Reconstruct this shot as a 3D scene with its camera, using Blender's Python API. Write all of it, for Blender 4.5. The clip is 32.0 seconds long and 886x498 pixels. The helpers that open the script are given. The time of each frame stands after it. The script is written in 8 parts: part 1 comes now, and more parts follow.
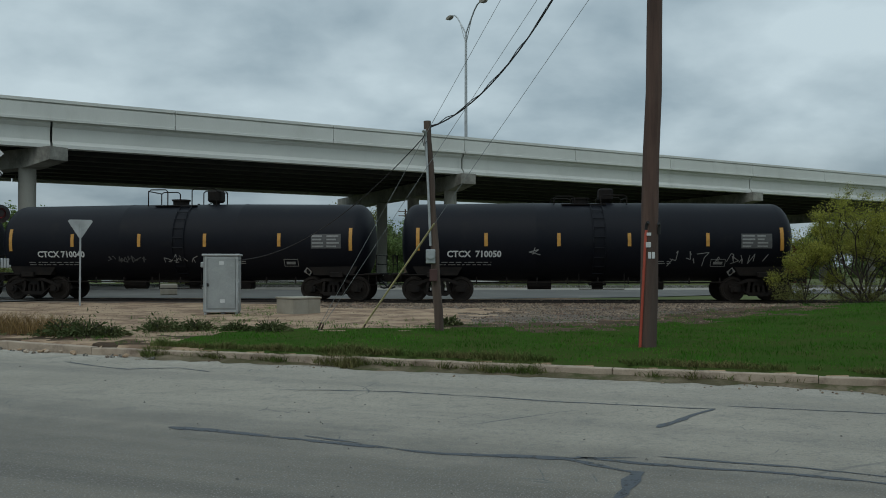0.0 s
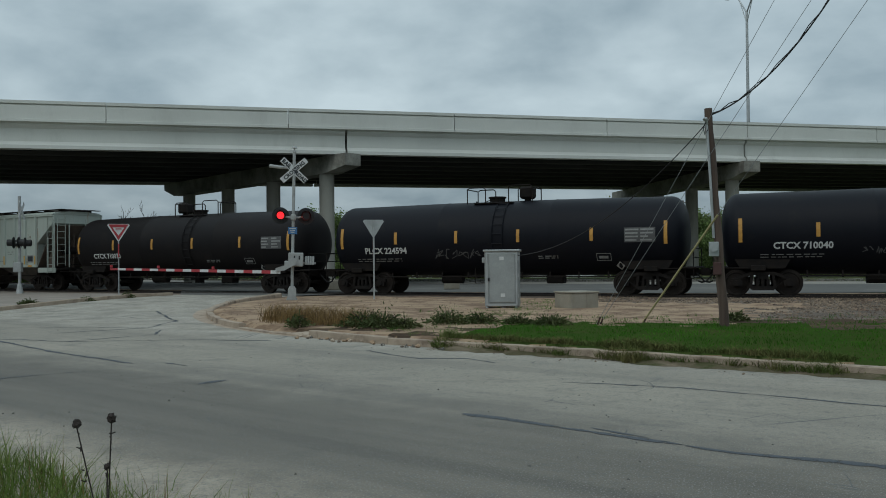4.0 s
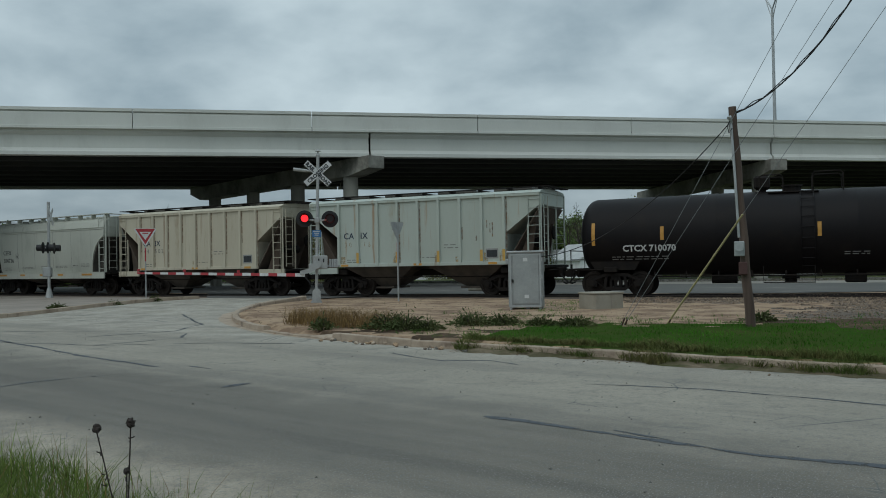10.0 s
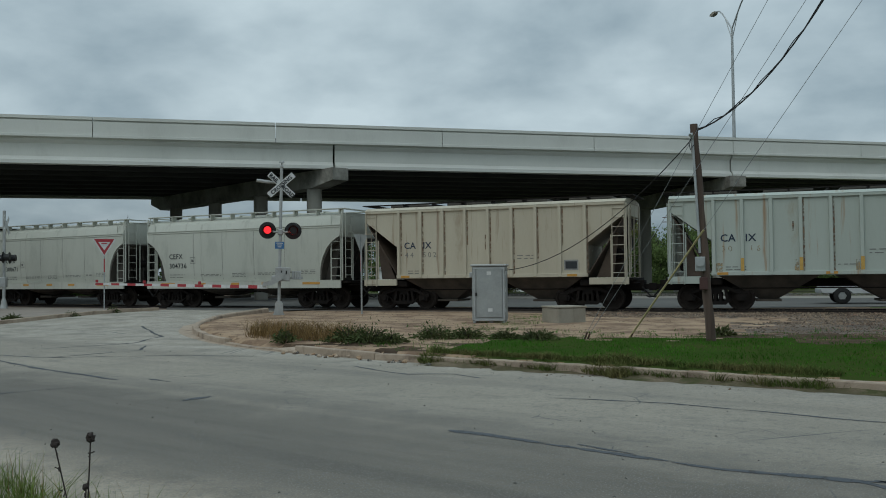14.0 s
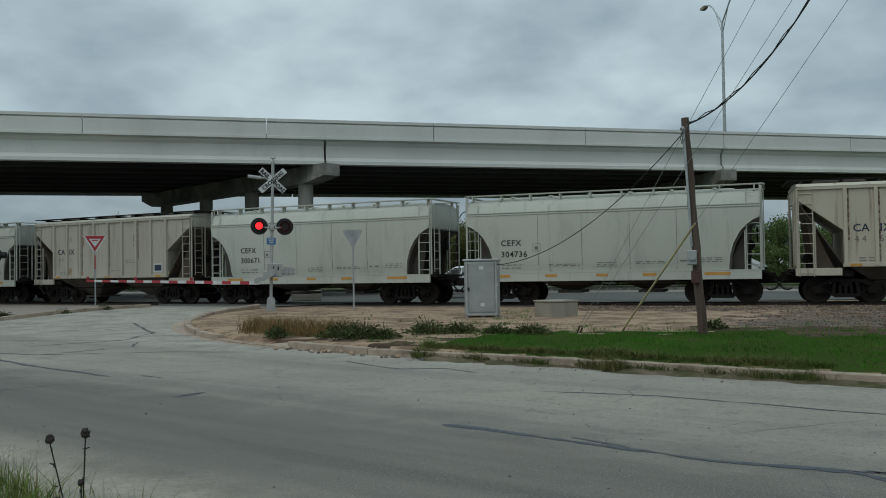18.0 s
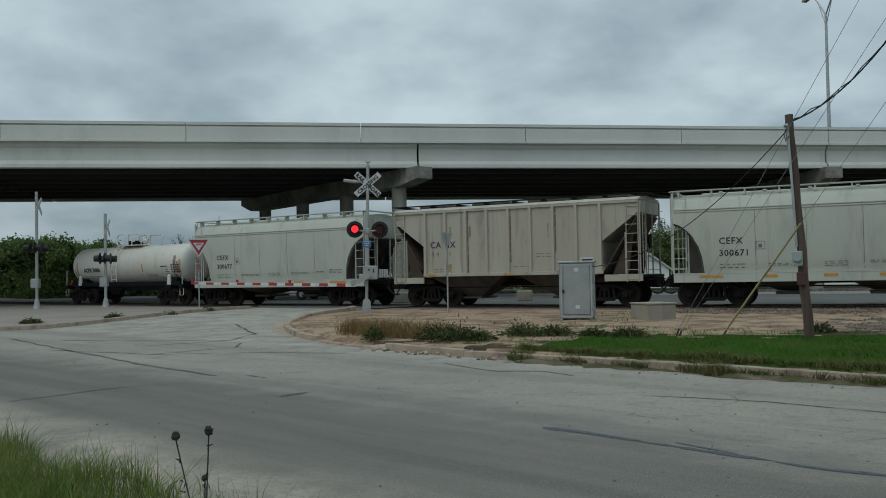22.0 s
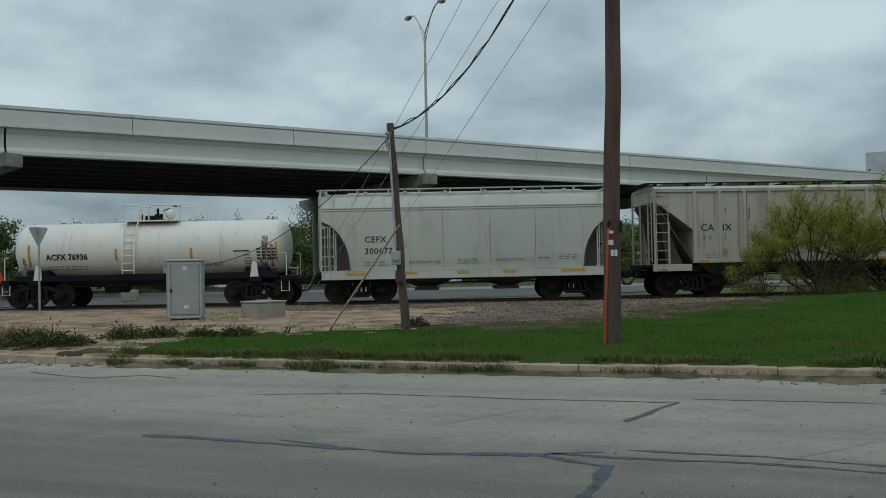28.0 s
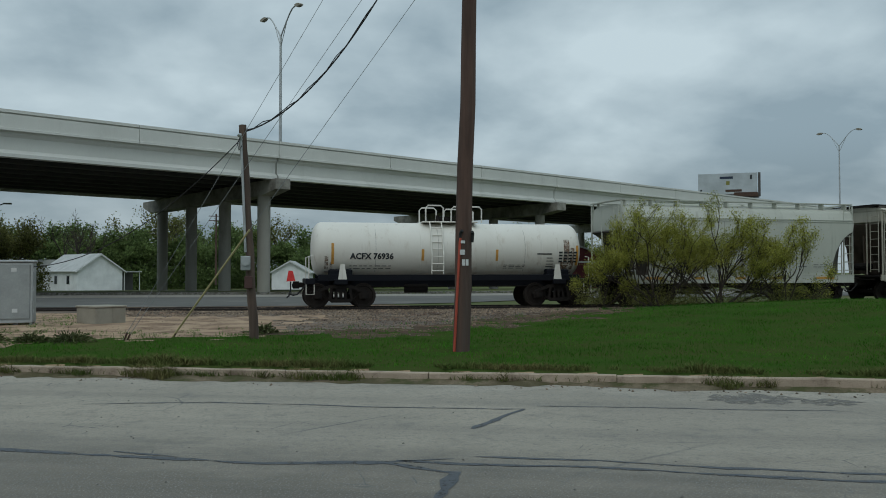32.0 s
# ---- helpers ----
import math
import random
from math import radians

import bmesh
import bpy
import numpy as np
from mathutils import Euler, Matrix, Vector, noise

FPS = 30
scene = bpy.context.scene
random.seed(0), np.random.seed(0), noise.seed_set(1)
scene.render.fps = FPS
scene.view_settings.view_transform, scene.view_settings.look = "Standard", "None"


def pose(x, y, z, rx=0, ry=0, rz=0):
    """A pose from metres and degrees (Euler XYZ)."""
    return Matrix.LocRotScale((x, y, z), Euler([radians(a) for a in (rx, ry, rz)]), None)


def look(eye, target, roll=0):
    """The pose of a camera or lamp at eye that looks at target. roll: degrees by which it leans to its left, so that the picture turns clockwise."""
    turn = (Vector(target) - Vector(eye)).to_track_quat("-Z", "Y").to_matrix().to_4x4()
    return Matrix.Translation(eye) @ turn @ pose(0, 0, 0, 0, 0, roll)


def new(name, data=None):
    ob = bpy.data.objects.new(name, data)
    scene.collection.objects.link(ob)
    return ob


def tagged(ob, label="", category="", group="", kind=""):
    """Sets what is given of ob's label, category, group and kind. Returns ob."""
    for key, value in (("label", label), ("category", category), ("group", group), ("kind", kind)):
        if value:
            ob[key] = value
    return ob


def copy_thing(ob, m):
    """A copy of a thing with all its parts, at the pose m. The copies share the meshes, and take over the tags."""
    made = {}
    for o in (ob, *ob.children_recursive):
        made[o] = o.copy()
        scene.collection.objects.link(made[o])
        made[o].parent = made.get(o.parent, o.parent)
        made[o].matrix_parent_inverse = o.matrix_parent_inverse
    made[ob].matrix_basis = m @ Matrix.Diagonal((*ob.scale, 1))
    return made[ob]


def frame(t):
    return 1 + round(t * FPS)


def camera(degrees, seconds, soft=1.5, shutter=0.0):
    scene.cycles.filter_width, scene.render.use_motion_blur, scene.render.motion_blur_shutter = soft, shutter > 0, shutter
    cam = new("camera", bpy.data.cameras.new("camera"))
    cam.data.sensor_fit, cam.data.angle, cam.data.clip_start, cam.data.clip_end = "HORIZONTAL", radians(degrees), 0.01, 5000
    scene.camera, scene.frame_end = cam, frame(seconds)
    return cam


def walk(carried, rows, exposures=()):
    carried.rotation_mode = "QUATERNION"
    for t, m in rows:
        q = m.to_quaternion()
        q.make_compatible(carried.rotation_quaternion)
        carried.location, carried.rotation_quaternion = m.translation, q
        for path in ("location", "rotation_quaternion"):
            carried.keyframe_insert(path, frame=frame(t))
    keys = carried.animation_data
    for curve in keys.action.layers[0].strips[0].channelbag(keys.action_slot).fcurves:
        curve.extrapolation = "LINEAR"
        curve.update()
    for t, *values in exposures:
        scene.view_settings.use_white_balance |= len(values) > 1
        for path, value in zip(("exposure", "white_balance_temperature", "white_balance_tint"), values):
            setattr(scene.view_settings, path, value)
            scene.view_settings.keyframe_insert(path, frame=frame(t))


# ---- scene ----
import collections
import itertools

cam = camera(53.58, 32.0, soft=0.95)
# seconds, eye x y z, yaw, pitch, roll
PATH = [
    (0.0, 0.071, 0.111, 1.537, -0.03, 1.11, 0.02),
    (0.5, 0.062, 0.107, 1.542, 0.24, 1.07, 0.14),
    (1.0, 0.058, 0.072, 1.540, 1.80, 1.05, -0.12),
    (1.5, 0.037, 0.058, 1.539, 4.07, 1.13, -0.53),
    (2.0, 0.024, 0.034, 1.541, 6.22, 1.22, -0.43),
    (2.5, 0.016, 0.011, 1.541, 8.70, 1.19, -0.27),
    (3.0, 0.009, 0.002, 1.537, 11.88, 0.80, -0.42),
    (3.5, 0.001, -0.007, 1.540, 15.37, 0.67, -0.69),
    (4.0, -0.000, -0.018, 1.539, 17.72, 0.83, -0.58),
    (4.5, -0.005, -0.026, 1.540, 19.07, 1.05, -0.53),
    (6.5, 0.032, 0.012, 1.544, 20.29, 1.14, -1.10),
    (7.0, 0.034, 0.012, 1.550, 19.77, 0.94, -1.27),
    (7.5, 0.039, 0.005, 1.552, 19.54, 0.89, -1.36),
    (8.0, 0.037, 0.003, 1.550, 19.37, 0.90, -1.35),
    (8.5, 0.026, -0.006, 1.550, 19.35, 0.85, -1.24),
    (9.0, 0.021, 0.003, 1.552, 19.30, 0.75, -1.11),
    (9.5, 0.041, 0.006, 1.547, 19.29, 0.85, -1.05),
    (10.0, 0.039, 0.007, 1.547, 19.34, 0.95, -1.02),
    (10.5, 0.031, 0.015, 1.545, 19.35, 0.96, -1.02),
    (11.0, 0.030, 0.014, 1.543, 19.37, 0.97, -1.21),
    (11.5, 0.035, 0.001, 1.534, 18.96, 1.02, -1.03),
    (12.0, 0.021, 0.008, 1.552, 18.57, 1.26, -0.81),
    (12.5, 0.029, 0.007, 1.552, 18.20, 1.50, -0.64),
    (13.0, 0.024, 0.012, 1.551, 17.80, 1.60, -0.60),
    (13.5, 0.020, 0.006, 1.551, 17.30, 1.66, -0.59),
    (15.5, 0.002, 0.008, 1.553, 16.13, 2.11, -0.83),
    (16.0, 0.010, 0.023, 1.548, 15.84, 2.13, -0.90),
    (16.5, 0.010, 0.009, 1.543, 16.19, 1.98, -0.88),
    (17.0, 0.002, 0.029, 1.546, 16.41, 1.71, -0.81),
    (17.5, -0.004, 0.018, 1.544, 16.17, 1.47, -0.87),
    (18.0, 0.002, 0.000, 1.543, 16.39, 1.44, -0.92),
    (18.5, -0.009, 0.001, 1.547, 16.58, 1.36, -1.03),
    (19.0, -0.035, -0.018, 1.547, 17.80, 1.43, -0.92),
    (19.5, -0.029, -0.036, 1.541, 19.23, 1.31, -1.24),
    (20.0, -0.054, -0.040, 1.547, 20.64, 1.24, -1.41),
    (20.5, -0.049, -0.058, 1.549, 21.69, 1.25, -1.50),
    (21.0, -0.057, -0.052, 1.552, 22.13, 1.39, -1.32),
    (21.5, -0.070, -0.049, 1.557, 22.28, 1.49, -1.26),
    (22.0, -0.061, -0.072, 1.556, 22.34, 1.66, -1.05),
    (22.5, -0.063, -0.075, 1.557, 22.12, 1.66, -0.97),
    (23.0, -0.073, -0.079, 1.559, 21.82, 1.69, -0.94),
    (23.5, -0.069, -0.067, 1.557, 21.52, 1.66, -1.06),
    (24.0, -0.061, -0.056, 1.558, 20.98, 1.62, -1.05),
    (24.5, -0.041, -0.081, 1.550, 19.67, 1.68, -0.94),
    (25.0, -0.044, -0.006, 1.569, 18.01, 1.74, -0.81),
    (25.5, -0.037, 0.005, 1.569, 14.89, 1.71, -0.98),
    (26.0, -0.002, 0.004, 1.574, 9.80, 1.37, -1.17),
    (26.5, 0.047, -0.025, 1.577, 5.41, 1.04, -1.45),
    (28.5, -0.020, -0.002, 1.561, -4.60, 1.12, -0.66),
    (29.0, -0.037, 0.020, 1.570, -6.76, 1.23, -0.19),
    (29.5, -0.021, 0.015, 1.564, -8.37, 1.23, -0.16),
    (30.0, -0.023, 0.008, 1.560, -9.87, 1.17, -0.21),
    (30.5, -0.018, -0.017, 1.554, -10.91, 1.23, -0.20),
    (31.0, 0.007, 0.010, 1.551, -11.52, 1.39, -0.10),
    (31.5, 0.008, 0.017, 1.546, -12.03, 1.42, -0.05),
    (32.0, 0.002, 0.025, 1.548, -12.12, 1.52, -0.03),
]
walk(cam, [(t, pose(x, y, z, 90 + p, 0, yaw) @ pose(0, 0, 0, 0, 0, r)) for t, x, y, z, yaw, p, r in PATH])

# ---- overcast sky and a weak, wide sun ----
world = bpy.data.worlds.new("overcast_sky")
scene.world = world
world.use_nodes = True
wn, wl = world.node_tree.nodes, world.node_tree.links
wn.clear()
w_out = wn.new("ShaderNodeOutputWorld")
w_bg = wn.new("ShaderNodeBackground")
w_sky = wn.new("ShaderNodeTexSky")
w_sky.sky_type = "NISHITA"
w_sky.sun_disc = False
w_sky.sun_elevation, w_sky.sun_rotation = radians(51), radians(205)
w_sky.air_density, w_sky.dust_density = 1.0, 3.0
w_co = wn.new("ShaderNodeTexCoord")
# the cloud layer lies flat overhead, so it closes up towards the horizon
w_dir = wn.new("ShaderNodeSeparateXYZ")
wl.new(w_co.outputs["Generated"], w_dir.inputs["Vector"])
w_up = wn.new("ShaderNodeMath")
w_up.operation = "MAXIMUM"
w_up.inputs[1].default_value = 0.0
wl.new(w_dir.outputs["Z"], w_up.inputs[0])
w_lift = wn.new("ShaderNodeMath")
w_lift.inputs[1].default_value = 0.35
wl.new(w_up.outputs["Value"], w_lift.inputs[0])
w_flat = wn.new("ShaderNodeCombineXYZ")
for axis in ("X", "Y"):
    w_q = wn.new("ShaderNodeMath")
    w_q.operation = "DIVIDE"
    wl.new(w_dir.outputs[axis], w_q.inputs[0])
    wl.new(w_lift.outputs["Value"], w_q.inputs[1])
    wl.new(w_q.outputs["Value"], w_flat.inputs[axis])
w_n1 = wn.new("ShaderNodeTexNoise")
w_n1.inputs["Scale"].default_value, w_n1.inputs["Detail"].default_value = 2.1, 7.0
w_n1.inputs["Roughness"].default_value, w_n1.inputs["Distortion"].default_value = 0.5, 0.1
w_ramp = wn.new("ShaderNodeValToRGB")
w_ramp.color_ramp.elements[0].position, w_ramp.color_ramp.elements[1].position = 0.36, 0.64
w_ramp.color_ramp.elements[0].color = (0.322, 0.432, 0.498, 1)
w_ramp.color_ramp.elements[1].color = (0.66, 0.80, 0.86, 1)
w_mix = wn.new("ShaderNodeMixRGB")
w_mix.inputs["Fac"].default_value = 0.93
w_sc = wn.new("ShaderNodeMixRGB")
w_sc.blend_type = "MULTIPLY"
w_sc.inputs["Fac"].default_value = 1.0
w_sc.inputs["Color2"].default_value = (0.1, 0.1, 0.1, 1)
wl.new(w_flat.outputs["Vector"], w_n1.inputs["Vector"])
wl.new(w_n1.outputs["Fac"], w_ramp.inputs["Fac"])
wl.new(w_sky.outputs["Color"], w_sc.inputs["Color1"])
wl.new(w_sc.outputs["Color"], w_mix.inputs["Color1"])
wl.new(w_ramp.outputs["Color"], w_mix.inputs["Color2"])
# an overcast sky is brighter towards the zenith and dull along the horizon
w_zen = wn.new("ShaderNodeValToRGB")
w_zen.color_ramp.interpolation = "EASE"
w_zen.color_ramp.elements[0].position, w_zen.color_ramp.elements[1].position = 0.0, 1.0
for place in (0.06, 0.16, 0.30):
    w_zen.color_ramp.elements.new(place)
for stop, level in zip(w_zen.color_ramp.elements, (0.70, 0.74, 0.98, 1.0, 1.5)):
    stop.color = (level, level, level, 1)
w_mul = wn.new("ShaderNodeMixRGB")
w_mul.blend_type = "MULTIPLY"
w_mul.inputs["Fac"].default_value = 1.0
wl.new(w_up.outputs["Value"], w_zen.inputs["Fac"])
wl.new(w_mix.outputs["Color"], w_mul.inputs["Color1"])
wl.new(w_zen.outputs["Color"], w_mul.inputs["Color2"])
wl.new(w_mul.outputs["Color"], w_bg.inputs["Color"])
w_bg.inputs["Strength"].default_value = 0.86
wl.new(w_bg.outputs["Background"], w_out.inputs["Surface"])

sun = new("sun", bpy.data.lights.new("sun", "SUN"))
sun.data.energy, sun.data.angle, sun.data.color = 0.5, radians(50), (1.0, 1.0, 0.93)
sun.matrix_world = look((-10, -21, 29), (0, 0, 0))
scene.view_settings.exposure = 0.0

# ---- materials ----
MATS = {}


def mat(name, color, rough=0.7, metal=0.0, alt=None, scale=3.0, amount=0.5, fine=60.0, fine_amount=0.18, bump=0.15,
        bump_scale=None, stain=None, stain_scale=0.8, stain_at=(0.55, 0.72), stretch=(1, 1, 1), rand=0.0, emit=0.0, spec=0.5,
        bump_dist=0.01, streak=None, streak_at=(0.6, 0.75), streak_scale=4.0, island=0.0):
    """A surface with two scales of variation, a stain layer and fine relief, in object metres."""
    if name in MATS:
        return MATS[name]
    m = bpy.data.materials.new(name)
    m.use_nodes = True
    n, l = m.node_tree.nodes, m.node_tree.links
    bsdf = n["Principled BSDF"]
    co = n.new("ShaderNodeTexCoord")
    mp = n.new("ShaderNodeMapping")
    mp.inputs["Scale"].default_value = stretch
    l.new(co.outputs["Object"], mp.inputs["Vector"])
    alt = alt or tuple(c * 0.72 for c in color)

    def noise_tex(sc, det, rough_=0.6):
        t = n.new("ShaderNodeTexNoise")
        t.inputs["Scale"].default_value, t.inputs["Detail"].default_value, t.inputs["Roughness"].default_value = sc, det, rough_
        l.new(mp.outputs["Vector"], t.inputs["Vector"])
        return t

    def ramp(src, a, b, hi=1.0):
        r = n.new("ShaderNodeMapRange")
        r.inputs["From Min"].default_value, r.inputs["From Max"].default_value, r.inputs["To Max"].default_value = a, b, hi
        l.new(src, r.inputs["Value"])
        return r.outputs["Result"]

    def mix(fac, a, b, mode="MIX"):
        x = n.new("ShaderNodeMixRGB")
        x.blend_type = mode
        for s, v in zip(("Fac", "Color1", "Color2"), (fac, a, b)):
            if isinstance(v, (int, float)):
                x.inputs[s].default_value = v
            elif isinstance(v, tuple):
                x.inputs[s].default_value = (*v, 1)
            else:
                l.new(v, x.inputs[s])
        return x.outputs["Color"]

    big = noise_tex(scale, 5.0)
    small = noise_tex(fine, 3.0)
    c = mix(ramp(big.outputs["Fac"], 0.5 - amount * 0.4, 0.5 + amount * 0.4), color, alt)
    c = mix(ramp(small.outputs["Fac"], 0.3, 0.75, fine_amount), c, tuple(v * 0.35 for v in color))
    if stain:
        st = noise_tex(stain_scale, 7.0, 0.7)
        c = mix(ramp(st.outputs["Fac"], *stain_at), c, stain)
    if streak:
        # run-off marks: narrow and drawn out downwards
        down = n.new("ShaderNodeMapping")
        down.inputs["Scale"].default_value = (streak_scale, streak_scale, streak_scale * 0.05)
        l.new(co.outputs["Object"], down.inputs["Vector"])
        run = n.new("ShaderNodeTexNoise")
        run.inputs["Scale"].default_value, run.inputs["Detail"].default_value, run.inputs["Roughness"].default_value = 1.0, 5.0, 0.65
        l.new(down.outputs["Vector"], run.inputs["Vector"])
        c = mix(ramp(run.outputs["Fac"], *streak_at, 0.8), c, streak)
    if island:
        geo = n.new("ShaderNodeNewGeometry")
        var = n.new("ShaderNodeMapRange")
        var.inputs["To Min"].default_value, var.inputs["To Max"].default_value = 1 - island, 1 + island
        l.new(geo.outputs["Random Per Island"], var.inputs["Value"])
        c = mix(1.0, c, var.outputs["Result"], "MULTIPLY")
    if rand:
        oi = n.new("ShaderNodeObjectInfo")
        c = mix(ramp(oi.outputs["Random"], 0.0, 1.0, rand), c, tuple(v * 0.4 for v in color))
    l.new(c, bsdf.inputs["Base Color"])
    rr = n.new("ShaderNodeMapRange")
    rr.inputs["To Min"].default_value, rr.inputs["To Max"].default_value = max(rough - 0.12, 0.05), min(rough + 0.12, 1.0)
    l.new(big.outputs["Fac"], rr.inputs["Value"])
    l.new(rr.outputs["Result"], bsdf.inputs["Roughness"])
    bsdf.inputs["Metallic"].default_value = metal
    bsdf.inputs["Specular IOR Level"].default_value = spec
    if bump:
        bt = noise_tex(bump_scale or fine, 4.0)
        b = n.new("ShaderNodeBump")
        b.inputs["Strength"].default_value, b.inputs["Distance"].default_value = bump, bump_dist
        l.new(bt.outputs["Fac"], b.inputs["Height"])
        l.new(b.outputs["Normal"], bsdf.inputs["Normal"])
    if emit:
        bsdf.inputs["Emission Color"].default_value = (*color, 1)
        bsdf.inputs["Emission Strength"].default_value = emit
    MATS[name] = m
    return m




def asphalt_mat():
    """Worn street: aggregate speckle, patches, wheel-worn streaks along the street, dust along both edges."""
    m = bpy.data.materials.new("worn_asphalt")
    m.use_nodes = True
    n, l = m.node_tree.nodes, m.node_tree.links
    bsdf = n["Principled BSDF"]
    co = n.new("ShaderNodeTexCoord")
    turn = n.new("ShaderNodeMapping")      # x along the street, y behind its far kerb
    turn.vector_type = "POINT"
    turn.inputs["Rotation"].default_value = (0, 0, math.atan(0.394))
    l.new(co.outputs["Object"], turn.inputs["Vector"])
    streak = n.new("ShaderNodeMapping")
    streak.inputs["Scale"].default_value = (0.06, 0.9, 1)
    l.new(turn.outputs["Vector"], streak.inputs["Vector"])

    def tex(vec, sc, det=4.0, rg=0.6):
        t = n.new("ShaderNodeTexNoise")
        t.inputs["Scale"].default_value, t.inputs["Detail"].default_value, t.inputs["Roughness"].default_value = sc, det, rg
        l.new(vec, t.inputs["Vector"])
        return t.outputs["Fac"]

    def span(src, a, b, lo=0.0, hi=1.0):
        r = n.new("ShaderNodeMapRange")
        for k, v in (("From Min", a), ("From Max", b), ("To Min", lo), ("To Max", hi)):
            r.inputs[k].default_value = v
        l.new(src, r.inputs["Value"])
        return r.outputs["Result"]

    def mixed(fac, a, b, mode="MIX"):
        x = n.new("ShaderNodeMixRGB")
        x.blend_type = mode
        l.new(fac, x.inputs["Fac"])
        for k, v in (("Color1", a), ("Color2", b)):
            if isinstance(v, tuple):
                x.inputs[k].default_value = (*v, 1)
            else:
                l.new(v, x.inputs[k])
        return x.outputs["Color"]

    def times(a, b):
        x = n.new("ShaderNodeMath")
        x.operation = "MULTIPLY"
        l.new(a, x.inputs[0])
        l.new(b, x.inputs[1])
        return x.outputs["Value"]

    obj = co.outputs["Object"]
    c = mixed(span(tex(obj, 0.30, 5), 0.35, 0.66), (0.350, 0.315, 0.256), (0.270, 0.245, 0.200))
    c = mixed(span(tex(streak.outputs["Vector"], 1.0, 5, 0.65), 0.46, 0.64, 0, 0.6), c, (0.198, 0.183, 0.157))
    c = mixed(span(tex(obj, 1.6, 6, 0.7), 0.54, 0.72, 0, 0.7), c, (0.158, 0.153, 0.139))
    sep = n.new("ShaderNodeSeparateXYZ")
    l.new(turn.outputs["Vector"], sep.inputs["Vector"])
    y = sep.outputs["Y"]                    # far kerb line at 12.3, near edge at about 3.4
    wob = tex(obj, 0.9, 5, 0.65)
    # the near lane was laid with a darker mix; its joint runs under the long tar seam
    edge = n.new("ShaderNodeMath")
    l.new(y, edge.inputs[0])
    l.new(span(wob, 0.3, 0.7, -0.5, 0.5), edge.inputs[1])
    c = mixed(times(span(edge.outputs["Value"], 8.0, 6.4, 0.0, 0.82), span(tex(streak.outputs["Vector"], 2.0, 4), 0.3, 0.6, 0.7, 1.0)), c, (0.094, 0.086, 0.073))
    far = times(span(y, 10.9, 12.1), span(wob, 0.38, 0.62))
    c = mixed(far, c, (0.43, 0.395, 0.335))
    near = times(span(y, 4.5, 3.6), span(wob, 0.34, 0.62, 0.2, 1.0))
    c = mixed(near, c, (0.43, 0.375, 0.295))
    # branching hairline cracks, only where the surface has aged
    bend = n.new("ShaderNodeMixRGB")
    bend.inputs["Fac"].default_value = 0.12
    wobble = n.new("ShaderNodeTexNoise")
    wobble.inputs["Scale"].default_value, wobble.inputs["Detail"].default_value = 0.8, 5.0
    l.new(obj, wobble.inputs["Vector"])
    l.new(obj, bend.inputs["Color1"])
    l.new(wobble.outputs["Color"], bend.inputs["Color2"])
    for sc, wide, lo, hi in ((1.7, 0.006, 0.53, 0.62), (9.0, 0.014, 0.57, 0.65)):
        cell = n.new("ShaderNodeTexVoronoi")
        cell.feature = "DISTANCE_TO_EDGE"
        cell.inputs["Scale"].default_value = sc * 0.25
        l.new(bend.outputs["Color"], cell.inputs["Vector"])
        line = times(span(cell.outputs["Distance"], wide * 0.4, wide, 1.0, 0.0), span(tex(obj, 0.22 * sc / 2.3, 4, 0.6), lo, hi))
        c = mixed(line, c, (0.105, 0.107, 0.105))
    c = mixed(span(tex(obj, 9, 4, 0.65), 0.53, 0.68, 0, 0.55), c, (0.150, 0.145, 0.132))
    c = mixed(span(tex(obj, 28, 3), 0.52, 0.72, 0, 0.75), c, (0.14, 0.143, 0.14))
    c = mixed(span(tex(obj, 65, 3), 0.55, 0.70, 0, 0.65), c, (0.44, 0.43, 0.40))
    c = mixed(span(tex(obj, 120, 2), 0.54, 0.72, 0, 0.6), c, (0.10, 0.102, 0.10))
    l.new(c, bsdf.inputs["Base Color"])
    bsdf.inputs["Roughness"].default_value = 0.92
    bsdf.inputs["Specular IOR Level"].default_value = 0.3
    b = n.new("ShaderNodeBump")
    b.inputs["Strength"].default_value, b.inputs["Distance"].default_value = 0.8, 0.01
    l.new(tex(obj, 70, 3), b.inputs["Height"])
    l.new(b.outputs["Normal"], bsdf.inputs["Normal"])
    return m


ASPHALT = asphalt_mat()
FAR_ASPHALT = mat("far_asphalt", (0.150, 0.148, 0.138), 0.9, alt=(0.115, 0.114, 0.108), scale=0.12, fine=20, bump=0.2, stain=(0.21, 0.20, 0.18), stain_scale=0.35, spec=0.08)
TAR = mat("tar_seal", (0.040, 0.047, 0.057), 0.6, alt=(0.062, 0.069, 0.078), scale=3, fine=60, bump=0.3)
TAR_PATCH = mat("crumbled_asphalt", (0.135, 0.130, 0.120), 0.95, alt=(0.20, 0.19, 0.17), scale=6, fine=40, bump=0.9, bump_dist=0.02)
KERB = mat("kerb_concrete", (0.50, 0.40, 0.305), 0.9, alt=(0.36, 0.28, 0.21), scale=2.2, fine=50, fine_amount=0.3, bump=0.8, stain=(0.15, 0.105, 0.075),
           stain_scale=1.6, stain_at=(0.52, 0.70), rand=0.15, bump_dist=0.02)
FAR_CONCRETE = mat("pale_far_concrete", (0.33, 0.31, 0.275), 0.9, alt=(0.25, 0.235, 0.21), scale=0.3, fine=12, bump=0.2, spec=0.08)
